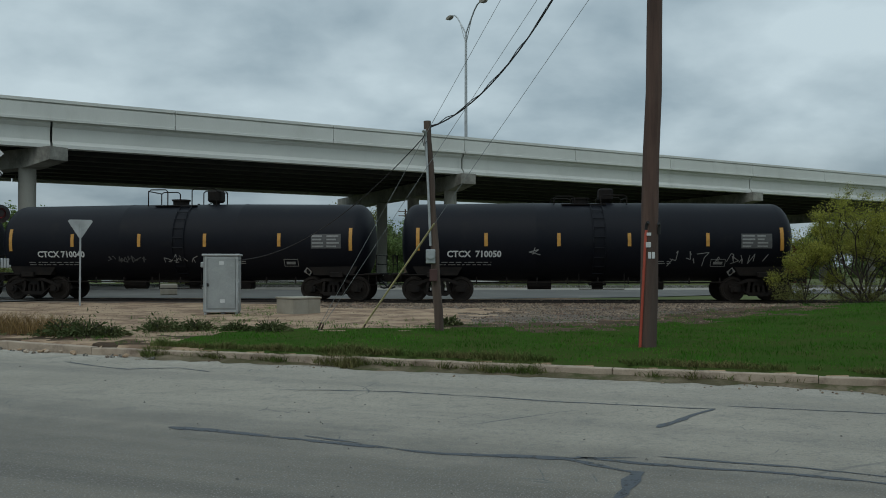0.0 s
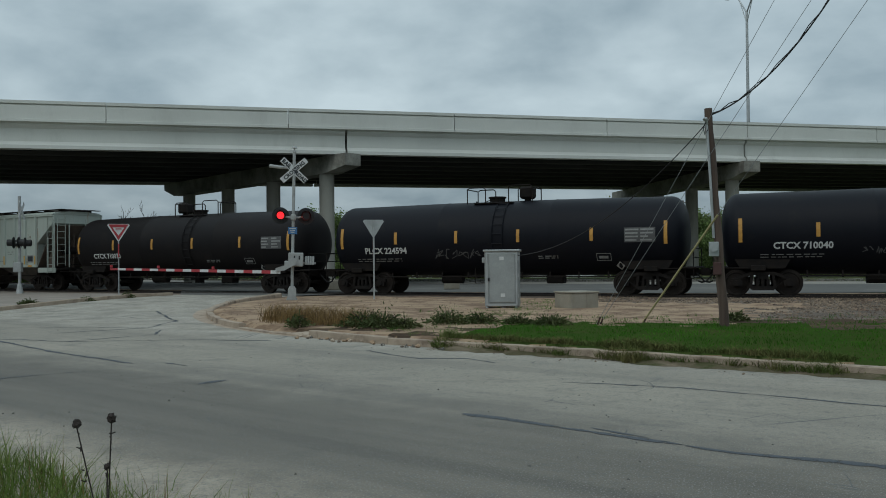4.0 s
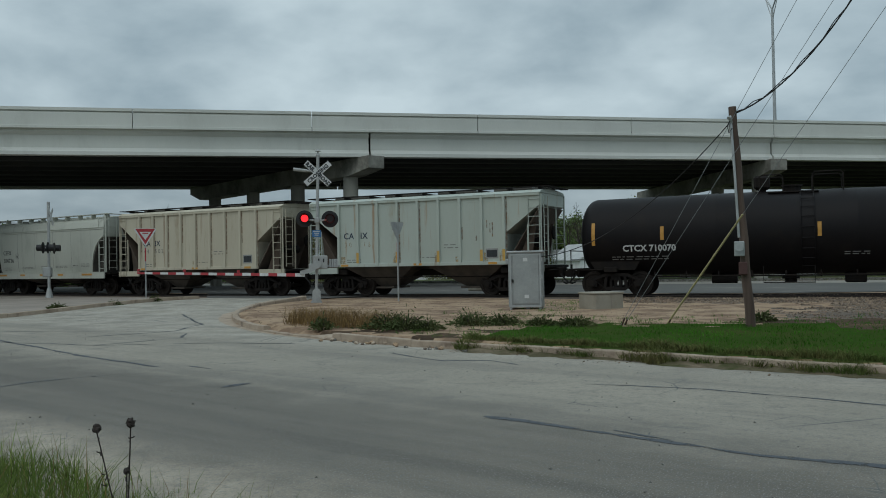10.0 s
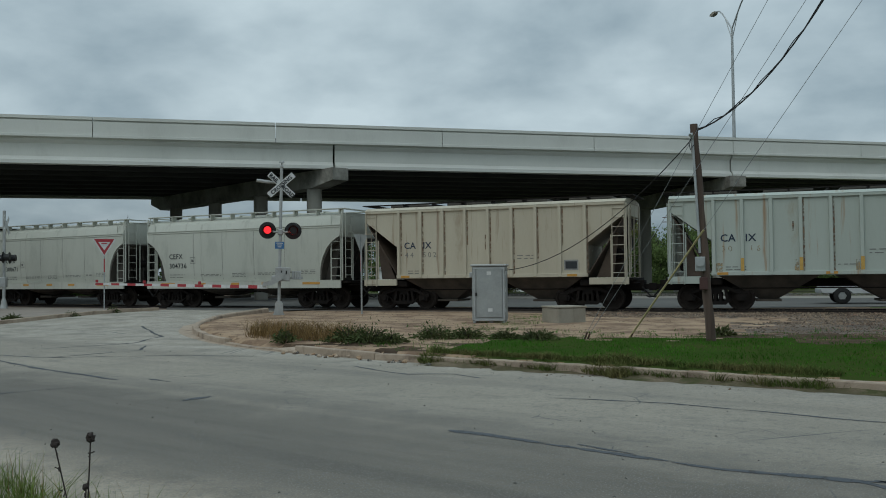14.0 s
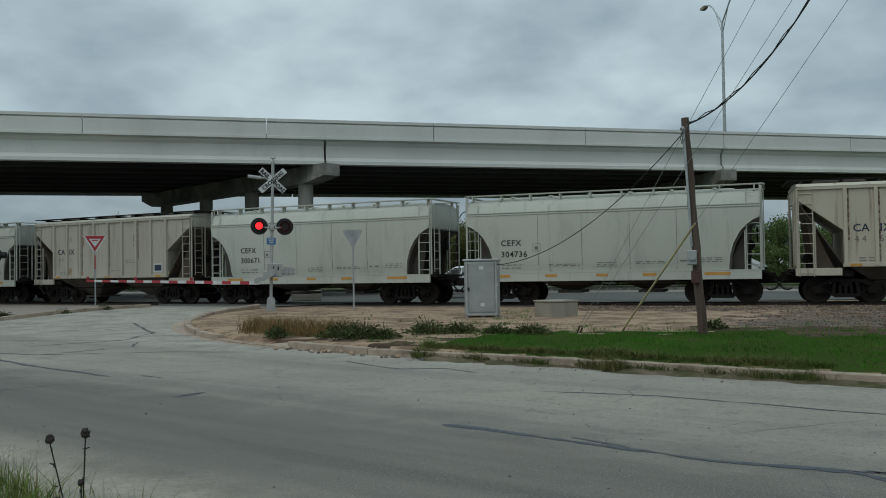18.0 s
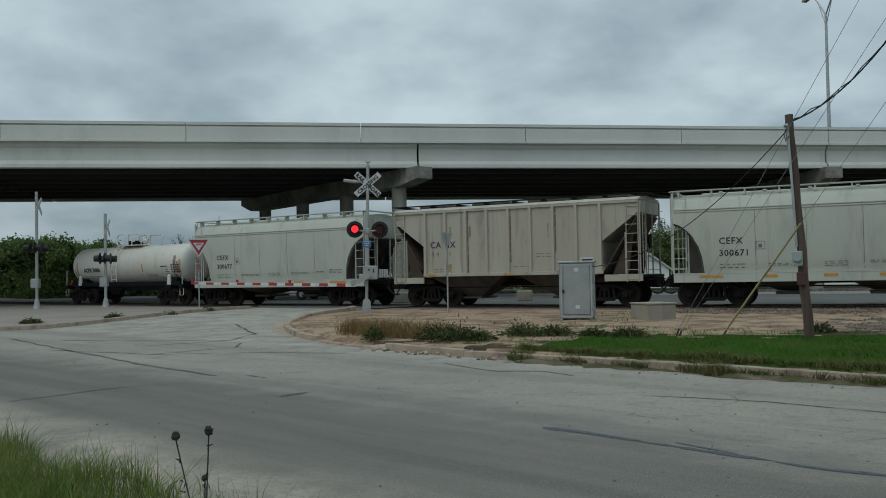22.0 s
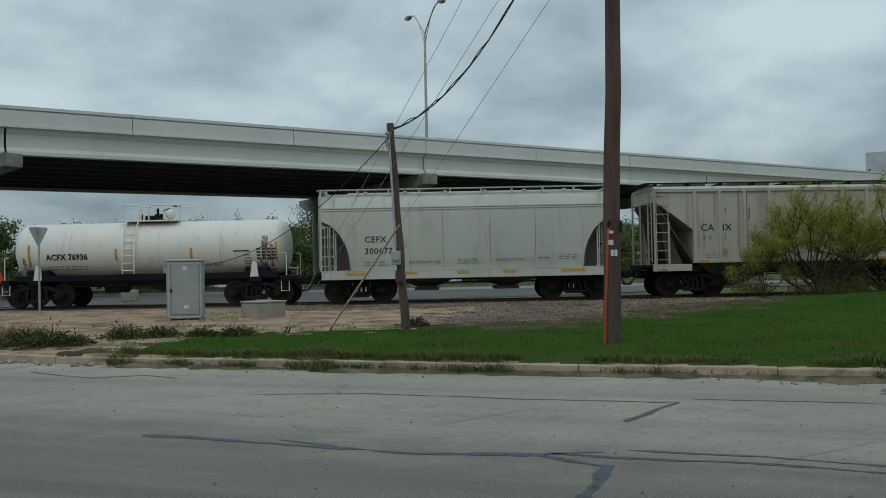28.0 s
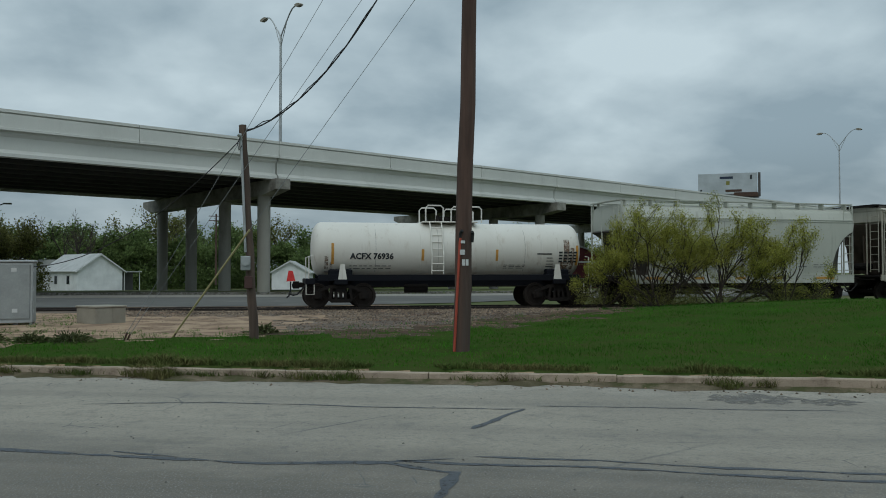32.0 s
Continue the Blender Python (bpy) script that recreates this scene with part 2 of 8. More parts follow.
DIRT = mat("sandy_dirt", (0.48, 0.340, 0.218), 0.95, alt=(0.345, 0.228, 0.140), scale=0.7, fine=25, fine_amount=0.4, bump=0.9,
           stain=(0.185, 0.112, 0.068), stain_scale=1.0, stain_at=(0.46, 0.58), bump_dist=0.04)
GRAVEL = mat("track_gravel", (0.215, 0.165, 0.125), 0.95, alt=(0.085, 0.064, 0.050), scale=0.5, amount=0.35, fine=14, fine_amount=0.6, bump=1.0,
             stain=(0.29, 0.16, 0.09), stain_scale=0.45, stain_at=(0.56, 0.68), bump_dist=0.05)
SOIL = mat("lawn_soil", (0.038, 0.082, 0.016), 0.95, alt=(0.060, 0.075, 0.024), scale=0.9, amount=0.4, fine=30, bump=0.8, bump_dist=0.03, spec=0.0)
DARK_SOIL = mat("damp_dark_soil", (0.120, 0.082, 0.053), 0.95, alt=(0.060, 0.041, 0.028), scale=1.1, fine=18, fine_amount=0.5, bump=1.0, bump_dist=0.05,
                stain=(0.24, 0.155, 0.092), stain_scale=1.4, stain_at=(0.54, 0.70), spec=0.1)
GUTTER_SOIL = mat("gutter_soil", (0.26, 0.205, 0.145), 0.95, alt=(0.095, 0.085, 0.045), scale=1.6, amount=0.3, fine=22, fine_amount=0.6, bump=1.0, bump_dist=0.04,
                  stain=(0.07, 0.075, 0.032), stain_scale=2.2, stain_at=(0.50, 0.62), spec=0.1)
FIELD = mat("far_grass", (0.085, 0.115, 0.045), 0.95, alt=(0.13, 0.13, 0.06), scale=0.12, fine=4, bump=0.2, spec=0.05)
PATIO = mat("island_concrete", (0.31, 0.265, 0.225), 0.92, scale=0.5, fine=40, bump=0.4, stain=(0.2, 0.17, 0.14), stain_scale=0.6)
BRIDGE = mat("bridge_concrete", (0.65, 0.655, 0.61), 0.85, alt=(0.57, 0.575, 0.535), scale=0.25, fine=18, fine_amount=0.08, bump=0.2,
             stain=(0.50, 0.50, 0.46), stain_scale=0.5, stain_at=(0.56, 0.8), stretch=(1, 1, 0.35))
# tan column concrete, its tone lowered to include the shade below the deck
COLUMN = mat("shaded_column_concrete", (0.36, 0.345, 0.30), 0.9, alt=(0.27, 0.26, 0.23), scale=0.7, fine=18, fine_amount=0.1, bump=0.2, stain=(0.20, 0.19, 0.165), stain_scale=0.6, stretch=(1, 1, 0.3))
# cap tone and broad dark blotches carry the shade under the deck
CAP = mat("shaded_cap_concrete", (0.37, 0.355, 0.31), 0.9, alt=(0.25, 0.24, 0.21), scale=0.6, fine=18, fine_amount=0.1, bump=0.2, stain=(0.13, 0.122, 0.105), stain_scale=0.5, stain_at=(0.42, 0.62))
# rust brown taken far down: the rail side's shadow is in the colour
RAIL_STEEL = mat("shaded_rail_steel", (0.040, 0.028, 0.022), 0.75, alt=(0.022, 0.017, 0.015), scale=5, fine=40, bump=0.3)
SHED_RED = mat("dark_red_shed_boards", (0.14, 0.022, 0.026), 0.8, alt=(0.10, 0.016, 0.02), scale=1.0, fine=8, bump=0.1)
# dark copy of the bridge concrete: shade under the deck put into the colour
BRIDGE_SHADED = mat("shaded_bridge_concrete", (0.065, 0.065, 0.062), 0.9, scale=0.3, fine=12, bump=0.2)
GREY_CONCRETE = mat("grey_concrete", (0.35, 0.318, 0.258), 0.9, scale=1.5, fine=40, bump=0.4, stain=(0.24, 0.20, 0.15), stain_scale=2.0, streak=(0.17, 0.145, 0.11), streak_at=(0.58, 0.75))
POLE_WOOD = mat("weathered_pole_wood", (0.120, 0.068, 0.050), 0.9, alt=(0.048, 0.028, 0.022), scale=7, fine=60, bump=0.9,
                stretch=(1, 1, 0.08), bump_dist=0.012, stain=(0.085, 0.066, 0.055), stain_scale=1.5, stain_at=(0.5, 0.7))
OLD_WOOD = mat("old_grey_pole_wood", (0.135, 0.092, 0.070), 0.9, alt=(0.060, 0.040, 0.032), scale=5, fine=60, bump=0.9, stretch=(1, 1, 0.08))
GALV = mat("galvanised_steel", (0.50, 0.52, 0.52), 0.5, 0.55, scale=3, fine=40, bump=0.1)
SILVER = mat("silver_paint", (0.43, 0.44, 0.43), 0.55, 0.25, scale=3, fine=30, bump=0.1, stain=(0.33, 0.32, 0.30), stain_scale=3)
CABINET = mat("cabinet_aluminium", (0.37, 0.39, 0.385), 0.5, 0.25, scale=2, fine=30, bump=0.06)
CABINET_TRIM = mat("cabinet_trim", (0.48, 0.50, 0.50), 0.45, 0.35, scale=2, fine=30, bump=0.06)
BLACK = mat("black_tank_paint", (0.0055, 0.0065, 0.0105), 0.48, alt=(0.009, 0.0095, 0.013), scale=0.6, fine=40, fine_amount=0.1, bump=0.03,
            stain=(0.015, 0.0145, 0.015), stain_scale=0.9, stain_at=(0.56, 0.8), spec=0.13)
BLACK_BROWN = mat("rusty_black_tank_paint", (0.0085, 0.0075, 0.0085), 0.5, alt=(0.012, 0.010, 0.010), scale=0.6, fine=40, fine_amount=0.1,
                  bump=0.03, stain=(0.018, 0.0145, 0.0125), stain_scale=0.9, stain_at=(0.54, 0.8), spec=0.13)
GRIME = mat("running_gear_grime", (0.010, 0.009, 0.009), 0.8, alt=(0.022, 0.017, 0.014), scale=4, fine=40, bump=0.4, spec=0.15)
RUST = mat("rusty_steel", (0.10, 0.055, 0.035), 0.85, alt=(0.055, 0.033, 0.025), scale=5, fine=40, bump=0.4)
WHEEL = mat("wheel_steel", (0.032, 0.025, 0.021), 0.7, 0.1, scale=6, fine=40, bump=0.2, spec=0.2)
TREAD = mat("polished_tread_steel", (0.34, 0.32, 0.30), 0.35, 0.8, scale=6, fine=40, bump=0.1)
HOPPER = mat("grey_hopper_paint", (0.490, 0.500, 0.440), 0.6, alt=(0.44, 0.45, 0.395), scale=0.5, fine=20, fine_amount=0.06, bump=0.05,
             stain=(0.29, 0.29, 0.255), stain_scale=0.9, stain_at=(0.55, 0.85), stretch=(1, 1, 0.3), streak=(0.24, 0.225, 0.185), streak_at=(0.60, 0.80))
HOPPER_COOL = mat("pale_grey_hopper_paint", (0.430, 0.475, 0.430), 0.6, alt=(0.375, 0.415, 0.37), scale=0.5, fine=20, fine_amount=0.06, bump=0.05,
                  stain=(0.30, 0.26, 0.18), stain_scale=1.2, stain_at=(0.60, 0.8), stretch=(1, 1, 0.25), streak=(0.30, 0.17, 0.075), streak_at=(0.60, 0.72))
BEIGE = mat("beige_hopper_paint", (0.51, 0.468, 0.365), 0.62, alt=(0.44, 0.395, 0.305), scale=0.6, fine=20, fine_amount=0.08, bump=0.05,
            stain=(0.27, 0.20, 0.13), stain_scale=1.2, stain_at=(0.58, 0.8), stretch=(1, 1, 0.25), streak=(0.19, 0.105, 0.06), streak_at=(0.60, 0.74))
DULL_BEIGE = mat("dull_beige_hopper_paint", (0.44, 0.415, 0.345), 0.65, alt=(0.38, 0.35, 0.285), scale=0.6, fine=20, fine_amount=0.08, bump=0.05,
                 stain=(0.22, 0.19, 0.15), stain_scale=1.2, stain_at=(0.56, 0.8), stretch=(1, 1, 0.25), streak=(0.17, 0.135, 0.10), streak_at=(0.57, 0.76))
SLOPE = mat("dark_slope_sheet", (0.085, 0.075, 0.062), 0.8, alt=(0.05, 0.045, 0.04), scale=1.2, fine=20, bump=0.2)
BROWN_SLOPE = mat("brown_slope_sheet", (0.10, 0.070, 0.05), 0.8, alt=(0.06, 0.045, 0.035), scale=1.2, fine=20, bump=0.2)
CHUTE = mat("dark_chute", (0.115, 0.094, 0.074), 0.85, alt=(0.05, 0.042, 0.036), scale=1.6, fine=20, bump=0.2)
WHITE_TANK = mat("white_tank_paint", (0.72, 0.70, 0.64), 0.5, alt=(0.65, 0.625, 0.56), scale=0.6, fine=20, fine_amount=0.05, bump=0.03,
                 stain=(0.42, 0.34, 0.26), stain_scale=0.9, stain_at=(0.56, 0.8), stretch=(1, 1, 0.5), streak=(0.36, 0.29, 0.22), streak_at=(0.60, 0.8))
ORANGE = mat("amber_reflector", (0.60, 0.30, 0.055), 0.5, scale=6, fine=40, bump=0.05)
AMBER_PLATE = mat("faded_amber_plate", (0.58, 0.36, 0.085), 0.6, alt=(0.46, 0.27, 0.07), scale=5, fine=40, bump=0.05)
WHITE = mat("white_marking", (0.68, 0.69, 0.68), 0.6, scale=6, fine=40, bump=0.0)
DIM_WHITE = mat("faded_white_marking", (0.30, 0.30, 0.29), 0.7, scale=8, fine=60, bump=0.0)
FAINT = mat("faint_chalk", (0.10, 0.10, 0.10), 0.8, scale=8, fine=60, bump=0.0)
LETTER = mat("dark_lettering", (0.025, 0.030, 0.035), 0.6, scale=8, fine=60, bump=0.0)
BLUE_LETTER = mat("blue_lettering", (0.016, 0.034, 0.070), 0.6, scale=8, fine=60, bump=0.0)
GREY_LETTER = mat("faded_lettering", (0.19, 0.19, 0.18), 0.7, scale=8, fine=60, bump=0.0)
YELLOW = mat("yellow_plastic", (0.46, 0.39, 0.19), 0.6, scale=3, fine=40, bump=0.05)
DULL_YELLOW = mat("dull_yellow_label", (0.26, 0.25, 0.05), 0.6, scale=5, fine=40, bump=0.0)
RED = mat("sign_red", (0.42, 0.035, 0.045), 0.5, scale=4, fine=40, bump=0.0)
RED_LIT = mat("red_lamp_lit", (1.0, 0.022, 0.03), 0.4, scale=4, fine=40, bump=0.0, emit=1.25)
RED_DARK = mat("red_lens_unlit", (0.016, 0.004, 0.005), 0.35, scale=4, fine=40, bump=0.0)
LAMP_BLACK = mat("lamp_housing_black", (0.014, 0.014, 0.015), 0.6, scale=4, fine=40, bump=0.05)
BLUE = mat("blue_sign", (0.045, 0.17, 0.38), 0.5, scale=4, fine=40, bump=0.0)
WIRE = mat("cable_black", (0.02, 0.02, 0.022), 0.7, scale=4, fine=40, bump=0.0)
GUY = mat("steel_strand", (0.34, 0.35, 0.36), 0.6, 0.4, scale=4, fine=40, bump=0.0)
RUST_WASH = mat("orange_rust_wash", (0.38, 0.21, 0.07), 0.85, alt=(0.42, 0.33, 0.19), scale=9, amount=0.35, fine=40, bump=0.1)
RUST_LINE = mat("brown_rust_line", (0.15, 0.070, 0.042), 0.9, alt=(0.28, 0.19, 0.12), scale=4, amount=0.4, fine=40, bump=0.1, stretch=(1, 1, 0.4))
BILLBOARD = mat("billboard_sheet", (0.50, 0.545, 0.57), 0.6, scale=0.4, fine=10, fine_amount=0.03, bump=0.0)
ORANGE_PVC = mat("orange_conduit", (0.46, 0.075, 0.04), 0.6, scale=4, fine=40, bump=0.05)
FLAG = mat("red_flag", (0.80, 0.045, 0.04), 0.7, scale=4, fine=40, bump=0.0)
SIDING = mat("white_siding", (0.82, 0.83, 0.83), 0.75, scale=0.5, fine=20, fine_amount=0.05, bump=0.05)
ROOF = mat("house_roof", (0.50, 0.51, 0.50), 0.7, scale=0.6, fine=20, bump=0.1)
DARK_ROOF = mat("dark_roof", (0.10, 0.095, 0.09), 0.85, scale=0.6, fine=20, bump=0.1)
WINDOW = mat("window_dark", (0.03, 0.035, 0.04), 0.15, scale=2, fine=20, bump=0.0)
BARK = mat("bark", (0.055, 0.042, 0.033), 0.95, scale=3, fine=20, bump=0.6)
LEAF_BUSH = mat("yellow_green_leaf", (0.42, 0.41, 0.085), 0.7, alt=(0.22, 0.24, 0.045), scale=0.9, fine=8, bump=0.0, spec=0.2, island=0.4)
LEAF_DARK = mat("dark_leaf", (0.165, 0.225, 0.075), 0.75, alt=(0.085, 0.130, 0.042), scale=0.35, fine=3, bump=0.0, spec=0.2, island=0.45)
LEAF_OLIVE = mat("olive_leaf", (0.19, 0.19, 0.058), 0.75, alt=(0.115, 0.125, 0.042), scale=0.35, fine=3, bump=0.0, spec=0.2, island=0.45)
BLADE = mat("lawn_blade", (0.064, 0.190, 0.020), 0.95, alt=(0.030, 0.098, 0.010), scale=0.5, amount=0.3, fine=5, bump=0.0, spec=0.03,
            stain=(0.115, 0.225, 0.036), stain_scale=1.3, stain_at=(0.56, 0.72), island=0.22)
TALL_BLADE = mat("tall_grass_blade", (0.20, 0.25, 0.068), 0.8, alt=(0.075, 0.135, 0.028), scale=3.5, fine=9, bump=0.0, spec=0.1, island=0.45)
DRY_BLADE = mat("dry_grass_blade", (0.26, 0.165, 0.065), 0.85, alt=(0.12, 0.078, 0.032), scale=2.0, fine=9, bump=0.0, spec=0.2, island=0.5)
WEED = mat("weed_leaf", (0.050, 0.080, 0.026), 0.8, alt=(0.10, 0.105, 0.045), scale=3, fine=9, bump=0.0, spec=0.1)
TALL_WEED = mat("kerb_weed_blade", (0.070, 0.115, 0.026), 0.85, alt=(0.15, 0.125, 0.055), scale=1.3, fine=9, bump=0.0, spec=0.08, island=0.4)
SEED = mat("dry_flower_head", (0.035, 0.024, 0.02), 0.9, scale=20, fine=90, bump=0.3)
CAR_SILVER = mat("silver_car_paint", (0.80, 0.82, 0.84), 0.35, 0.1, scale=1, fine=20, fine_amount=0.02, bump=0.0)
CAR_GLASS = mat("dark_car_glass", (0.010, 0.012, 0.014), 0.25, scale=1, fine=20, bump=0.0, spec=0.2)
RUBBER = mat("black_rubber", (0.02, 0.02, 0.02), 0.85, scale=5, fine=40, bump=0.1)



def let_light_through(m, share):
    """Thin leaves pass some light on to their far side."""
    n, l = m.node_tree.nodes, m.node_tree.links
    bsdf = n["Principled BSDF"]
    thin, blend = n.new("ShaderNodeBsdfTranslucent"), n.new("ShaderNodeMixShader")
    blend.inputs["Fac"].default_value = share
    l.new(bsdf.inputs["Base Color"].links[0].from_socket, thin.inputs["Color"])
    l.new(bsdf.outputs["BSDF"], blend.inputs[1])
    l.new(thin.outputs["BSDF"], blend.inputs[2])
    l.new(blend.outputs["Shader"], n["Material Output"].inputs["Surface"])


def wear_through(m, scale, least, most):
    """Lets the surface below show through where the layer has crumbled away."""
    n, l = m.node_tree.nodes, m.node_tree.links
    co, spot, cut = n.new("ShaderNodeTexCoord"), n.new("ShaderNodeTexNoise"), n.new("ShaderNodeMapRange")
    spot.inputs["Scale"].default_value, spot.inputs["Detail"].default_value, spot.inputs["Roughness"].default_value = scale, 6.0, 0.75
    cut.inputs["From Min"].default_value, cut.inputs["From Max"].default_value = least, most
    l.new(co.outputs["Object"], spot.inputs["Vector"])
    l.new(spot.outputs["Fac"], cut.inputs["Value"])
    l.new(cut.outputs["Result"], n["Principled BSDF"].inputs["Alpha"])


wear_through(TAR, 9.0, 0.35, 0.47)
wear_through(TAR_PATCH, 7.0, 0.42, 0.54)
wear_through(RUST_WASH, 9.0, 0.44, 0.60)
wear_through(RUST_LINE, 6.0, 0.38, 0.60)

for leafy, share in ((LEAF_BUSH, 0.5), (LEAF_DARK, 0.4), (LEAF_OLIVE, 0.4), (BLADE, 0.25), (TALL_BLADE, 0.35)):
    let_light_through(leafy, share)

# ---- mesh helpers ----


def link_mesh(name, data, material, parent=None, label="", smooth=False):
    for m in material if isinstance(material, (list, tuple)) else [material]:
        data.materials.append(m)
    if smooth:
        data.polygons.foreach_set("use_smooth", [True] * len(data.polygons))
    ob = new(name, data)
    if parent is not None:
        ob.parent = parent
    return tagged(ob, label) if label else ob


def part(name, bm, material, parent=None, label="", smooth=False):
    """Links a bmesh as one mesh object under a thing or a part."""
    bmesh.ops.recalc_face_normals(bm, faces=bm.faces)
    data = bpy.data.meshes.new(name)
    bm.to_mesh(data)
    bm.free()
    ob = link_mesh(name, data, material, parent, label)
    if smooth:
        data.polygons.foreach_set("use_smooth", [len(p.vertices) <= 4 for p in data.polygons])
        data.set_sharp_from_angle(angle=radians(38))
    return ob


def thing(name, m, label, category, group=""):
    ob = new(name)
    ob.empty_display_size = 0.2
    ob.matrix_world = m
    return tagged(ob, label, category, group)


def hexa(bm, pts):
    """A six-faced solid from eight corners: bottom four, then top four, in the same turn."""
    v = [bm.verts.new(p) for p in pts]
    for f in ((3, 2, 1, 0), (4, 5, 6, 7), (0, 1, 5, 4), (1, 2, 6, 5), (2, 3, 7, 6), (3, 0, 4, 7)):
        bm.faces.new([v[i] for i in f])
    return v


def box(bm, c, s, bevel=0.0, rot=None):
    x, y, z = (v / 2 for v in s)
    corners = [Vector(p) for p in ((-x, -y, -z), (x, -y, -z), (x, y, -z), (-x, y, -z), (-x, -y, z), (x, -y, z), (x, y, z), (-x, y, z))]
    if rot is not None:
        corners = [rot @ p for p in corners]
    v = hexa(bm, [p + Vector(c) for p in corners])
    if bevel:
        edges = {e for q in v for e in q.link_edges}
        bmesh.ops.bevel(bm, geom=list(edges), offset=bevel, segments=1, affect="EDGES", profile=0.5)


def tube(bm, pts, r, seg=6, r2=None, cap=True):
    """A round bar along a run of points; r2: the radius at its end."""
    pts = [Vector(p) for p in pts]
    rings, n = [], len(pts)
    side = None
    for i, p in enumerate(pts):
        d = (pts[min(i + 1, n - 1)] - pts[max(i - 1, 0)]).normalized()
        if side is None:
            side = d.orthogonal().normalized()
        side = (side - d * side.dot(d)).normalized()
        up = d.cross(side)
        rad = r if r2 is None else r + (r2 - r) * i / max(n - 1, 1)
        rings.append([bm.verts.new(p + (side * math.cos(a) + up * math.sin(a)) * rad) for a in (k * math.tau / seg for k in range(seg))])
    for a, b in zip(rings, rings[1:]):
        for k in range(seg):
            bm.faces.new((a[k], a[(k + 1) % seg], b[(k + 1) % seg], b[k]))
    if cap:
        bm.faces.new(rings[0][::-1])
        bm.faces.new(rings[-1])


def lathe_x(bm, prof, y=0.0, z=0.0, seg=40):
    """Turns a run of (x, radius) about a line along x."""
    rings = []
    for x, r in prof:
        rings.append([bm.verts.new((x, y, z))] if r < 1e-6 else
                     [bm.verts.new((x, y - r * math.sin(a), z + r * math.cos(a))) for a in (k * math.tau / seg for k in range(seg))])
    for a, b in zip(rings, rings[1:]):
        for k in range(seg):
            q = [a[k % len(a)], a[(k + 1) % len(a)], b[(k + 1) % len(b)], b[k % len(b)]]
            q = list(dict.fromkeys(q))
            if len(q) > 2:
                bm.faces.new(q)
    for ring in (rings[0], rings[-1]):
        if len(ring) > 2:
            bm.faces.new(ring)


def prism(bm, poly, y0, y1, plane="xz"):
    """A flat outline with thickness; the outline lies in xz, xy or yz."""
    def at(a, b, c):
        return (a, c, b) if plane == "xz" else (a, b, c) if plane == "xy" else (c, a, b)
    lo, hi = [bm.verts.new(at(a, b, y0)) for a, b in poly], [bm.verts.new(at(a, b, y1)) for a, b in poly]
    bm.faces.new(lo)
    bm.faces.new(hi[::-1])
    for i in range(len(poly)):
        j = (i + 1) % len(poly)
        bm.faces.new((lo[i], lo[j], hi[j], hi[i]))


def flat_text(txt, height, spread=1.0, bold=0.0):
    """Points and faces of a line of lettering in the xz plane, from its lower left corner, with the given letter height."""
    cu = bpy.data.curves.new("lettering", "FONT")
    cu.body, cu.size, cu.offset, cu.resolution_u = txt, height / 0.72, bold, 2
    cu.space_character = spread
    ob = bpy.data.objects.new("lettering", cu)
    scene.collection.objects.link(ob)
    bpy.context.view_layer.update()
    me = bpy.data.meshes.new_from_object(ob)
    pts = [(v.co.x, v.co.y) for v in me.vertices]
    faces = [tuple(p.vertices) for p in me.polygons]
    bpy.data.objects.remove(ob)
    bpy.data.curves.remove(cu)
    bpy.data.meshes.remove(me)
    x0 = min(p[0] for p in pts)
    return [(x - x0, z) for x, z in pts], faces


def add_flat(bm, pts, faces, place):
    v = [bm.verts.new(place(x, z)) for x, z in pts]
    for f in faces:
        try:
            bm.faces.new([v[i] for i in f])
        except ValueError:
            pass


def smoothstep(a, b, x):
    u = min(max((x - a) / (b - a), 0.0), 1.0)
    return u * u * (3 - 2 * u)



# ---- plan: the curved track, the roads ----
TRACK_X, TRACK_Y, TRACK_R = 9.04, 215.10, 180.71   # middle and radius of the track's curve
RAIL_Z = 0.20


def on_track(s, off=0.0):
    """The point at s metres along the track (0: nearest), off metres towards the street."""
    a = s / TRACK_R
    return Vector((TRACK_X + (TRACK_R + off) * math.sin(a), TRACK_Y - (TRACK_R + off) * math.cos(a), 0))


def track_off(x, y):
    return math.hypot(x - TRACK_X, y - TRACK_Y) - TRACK_R


def behind_kerb(x, y):
    """Metres behind the street's far kerb line."""
    return (y - (13.22 - 0.394 * x)) * 0.930


# the far kerb: along the street, round the corner, up the side street
KERB_RUN = [(30.0, 1.6), (20.0, 5.45), (12.0, 8.55), (8.07, 10.14), (4.25, 11.7), (0.4, 13.05), (-3.6, 14.6), (-6.06, 15.55), (-8.0, 16.5),
            (-9.4, 17.32), (-10.21, 17.88), (-11.29, 18.78), (-12.3, 19.84), (-13.59, 21.5), (-14.6, 22.94), (-15.2, 24.0), (-15.9, 25.5), (-16.6, 27.4), (-17.1, 29.6), (-17.3, 32.3)]
GUTTER_RUN = [(-8.2, 16.45), (-9.0, 16.75), (-10.08, 17.45), (-11.44, 18.5), (-13.22, 20.26), (-14.4, 21.65), (-15.2, 22.8), (-16.1, 24.4), (-16.4, 25.4), (-16.7, 27.4), (-17.15, 29.6)]
ISLAND_RUN = [(-60.0, 34.0), (-40.0, 25.8), (-30.0, 21.3), (-24.6, 20.3), (-23.2, 21.6), (-23.6, 25.0), (-24.0, 28.4), (-23.9, 31.0), (-23.4, 33.4)]


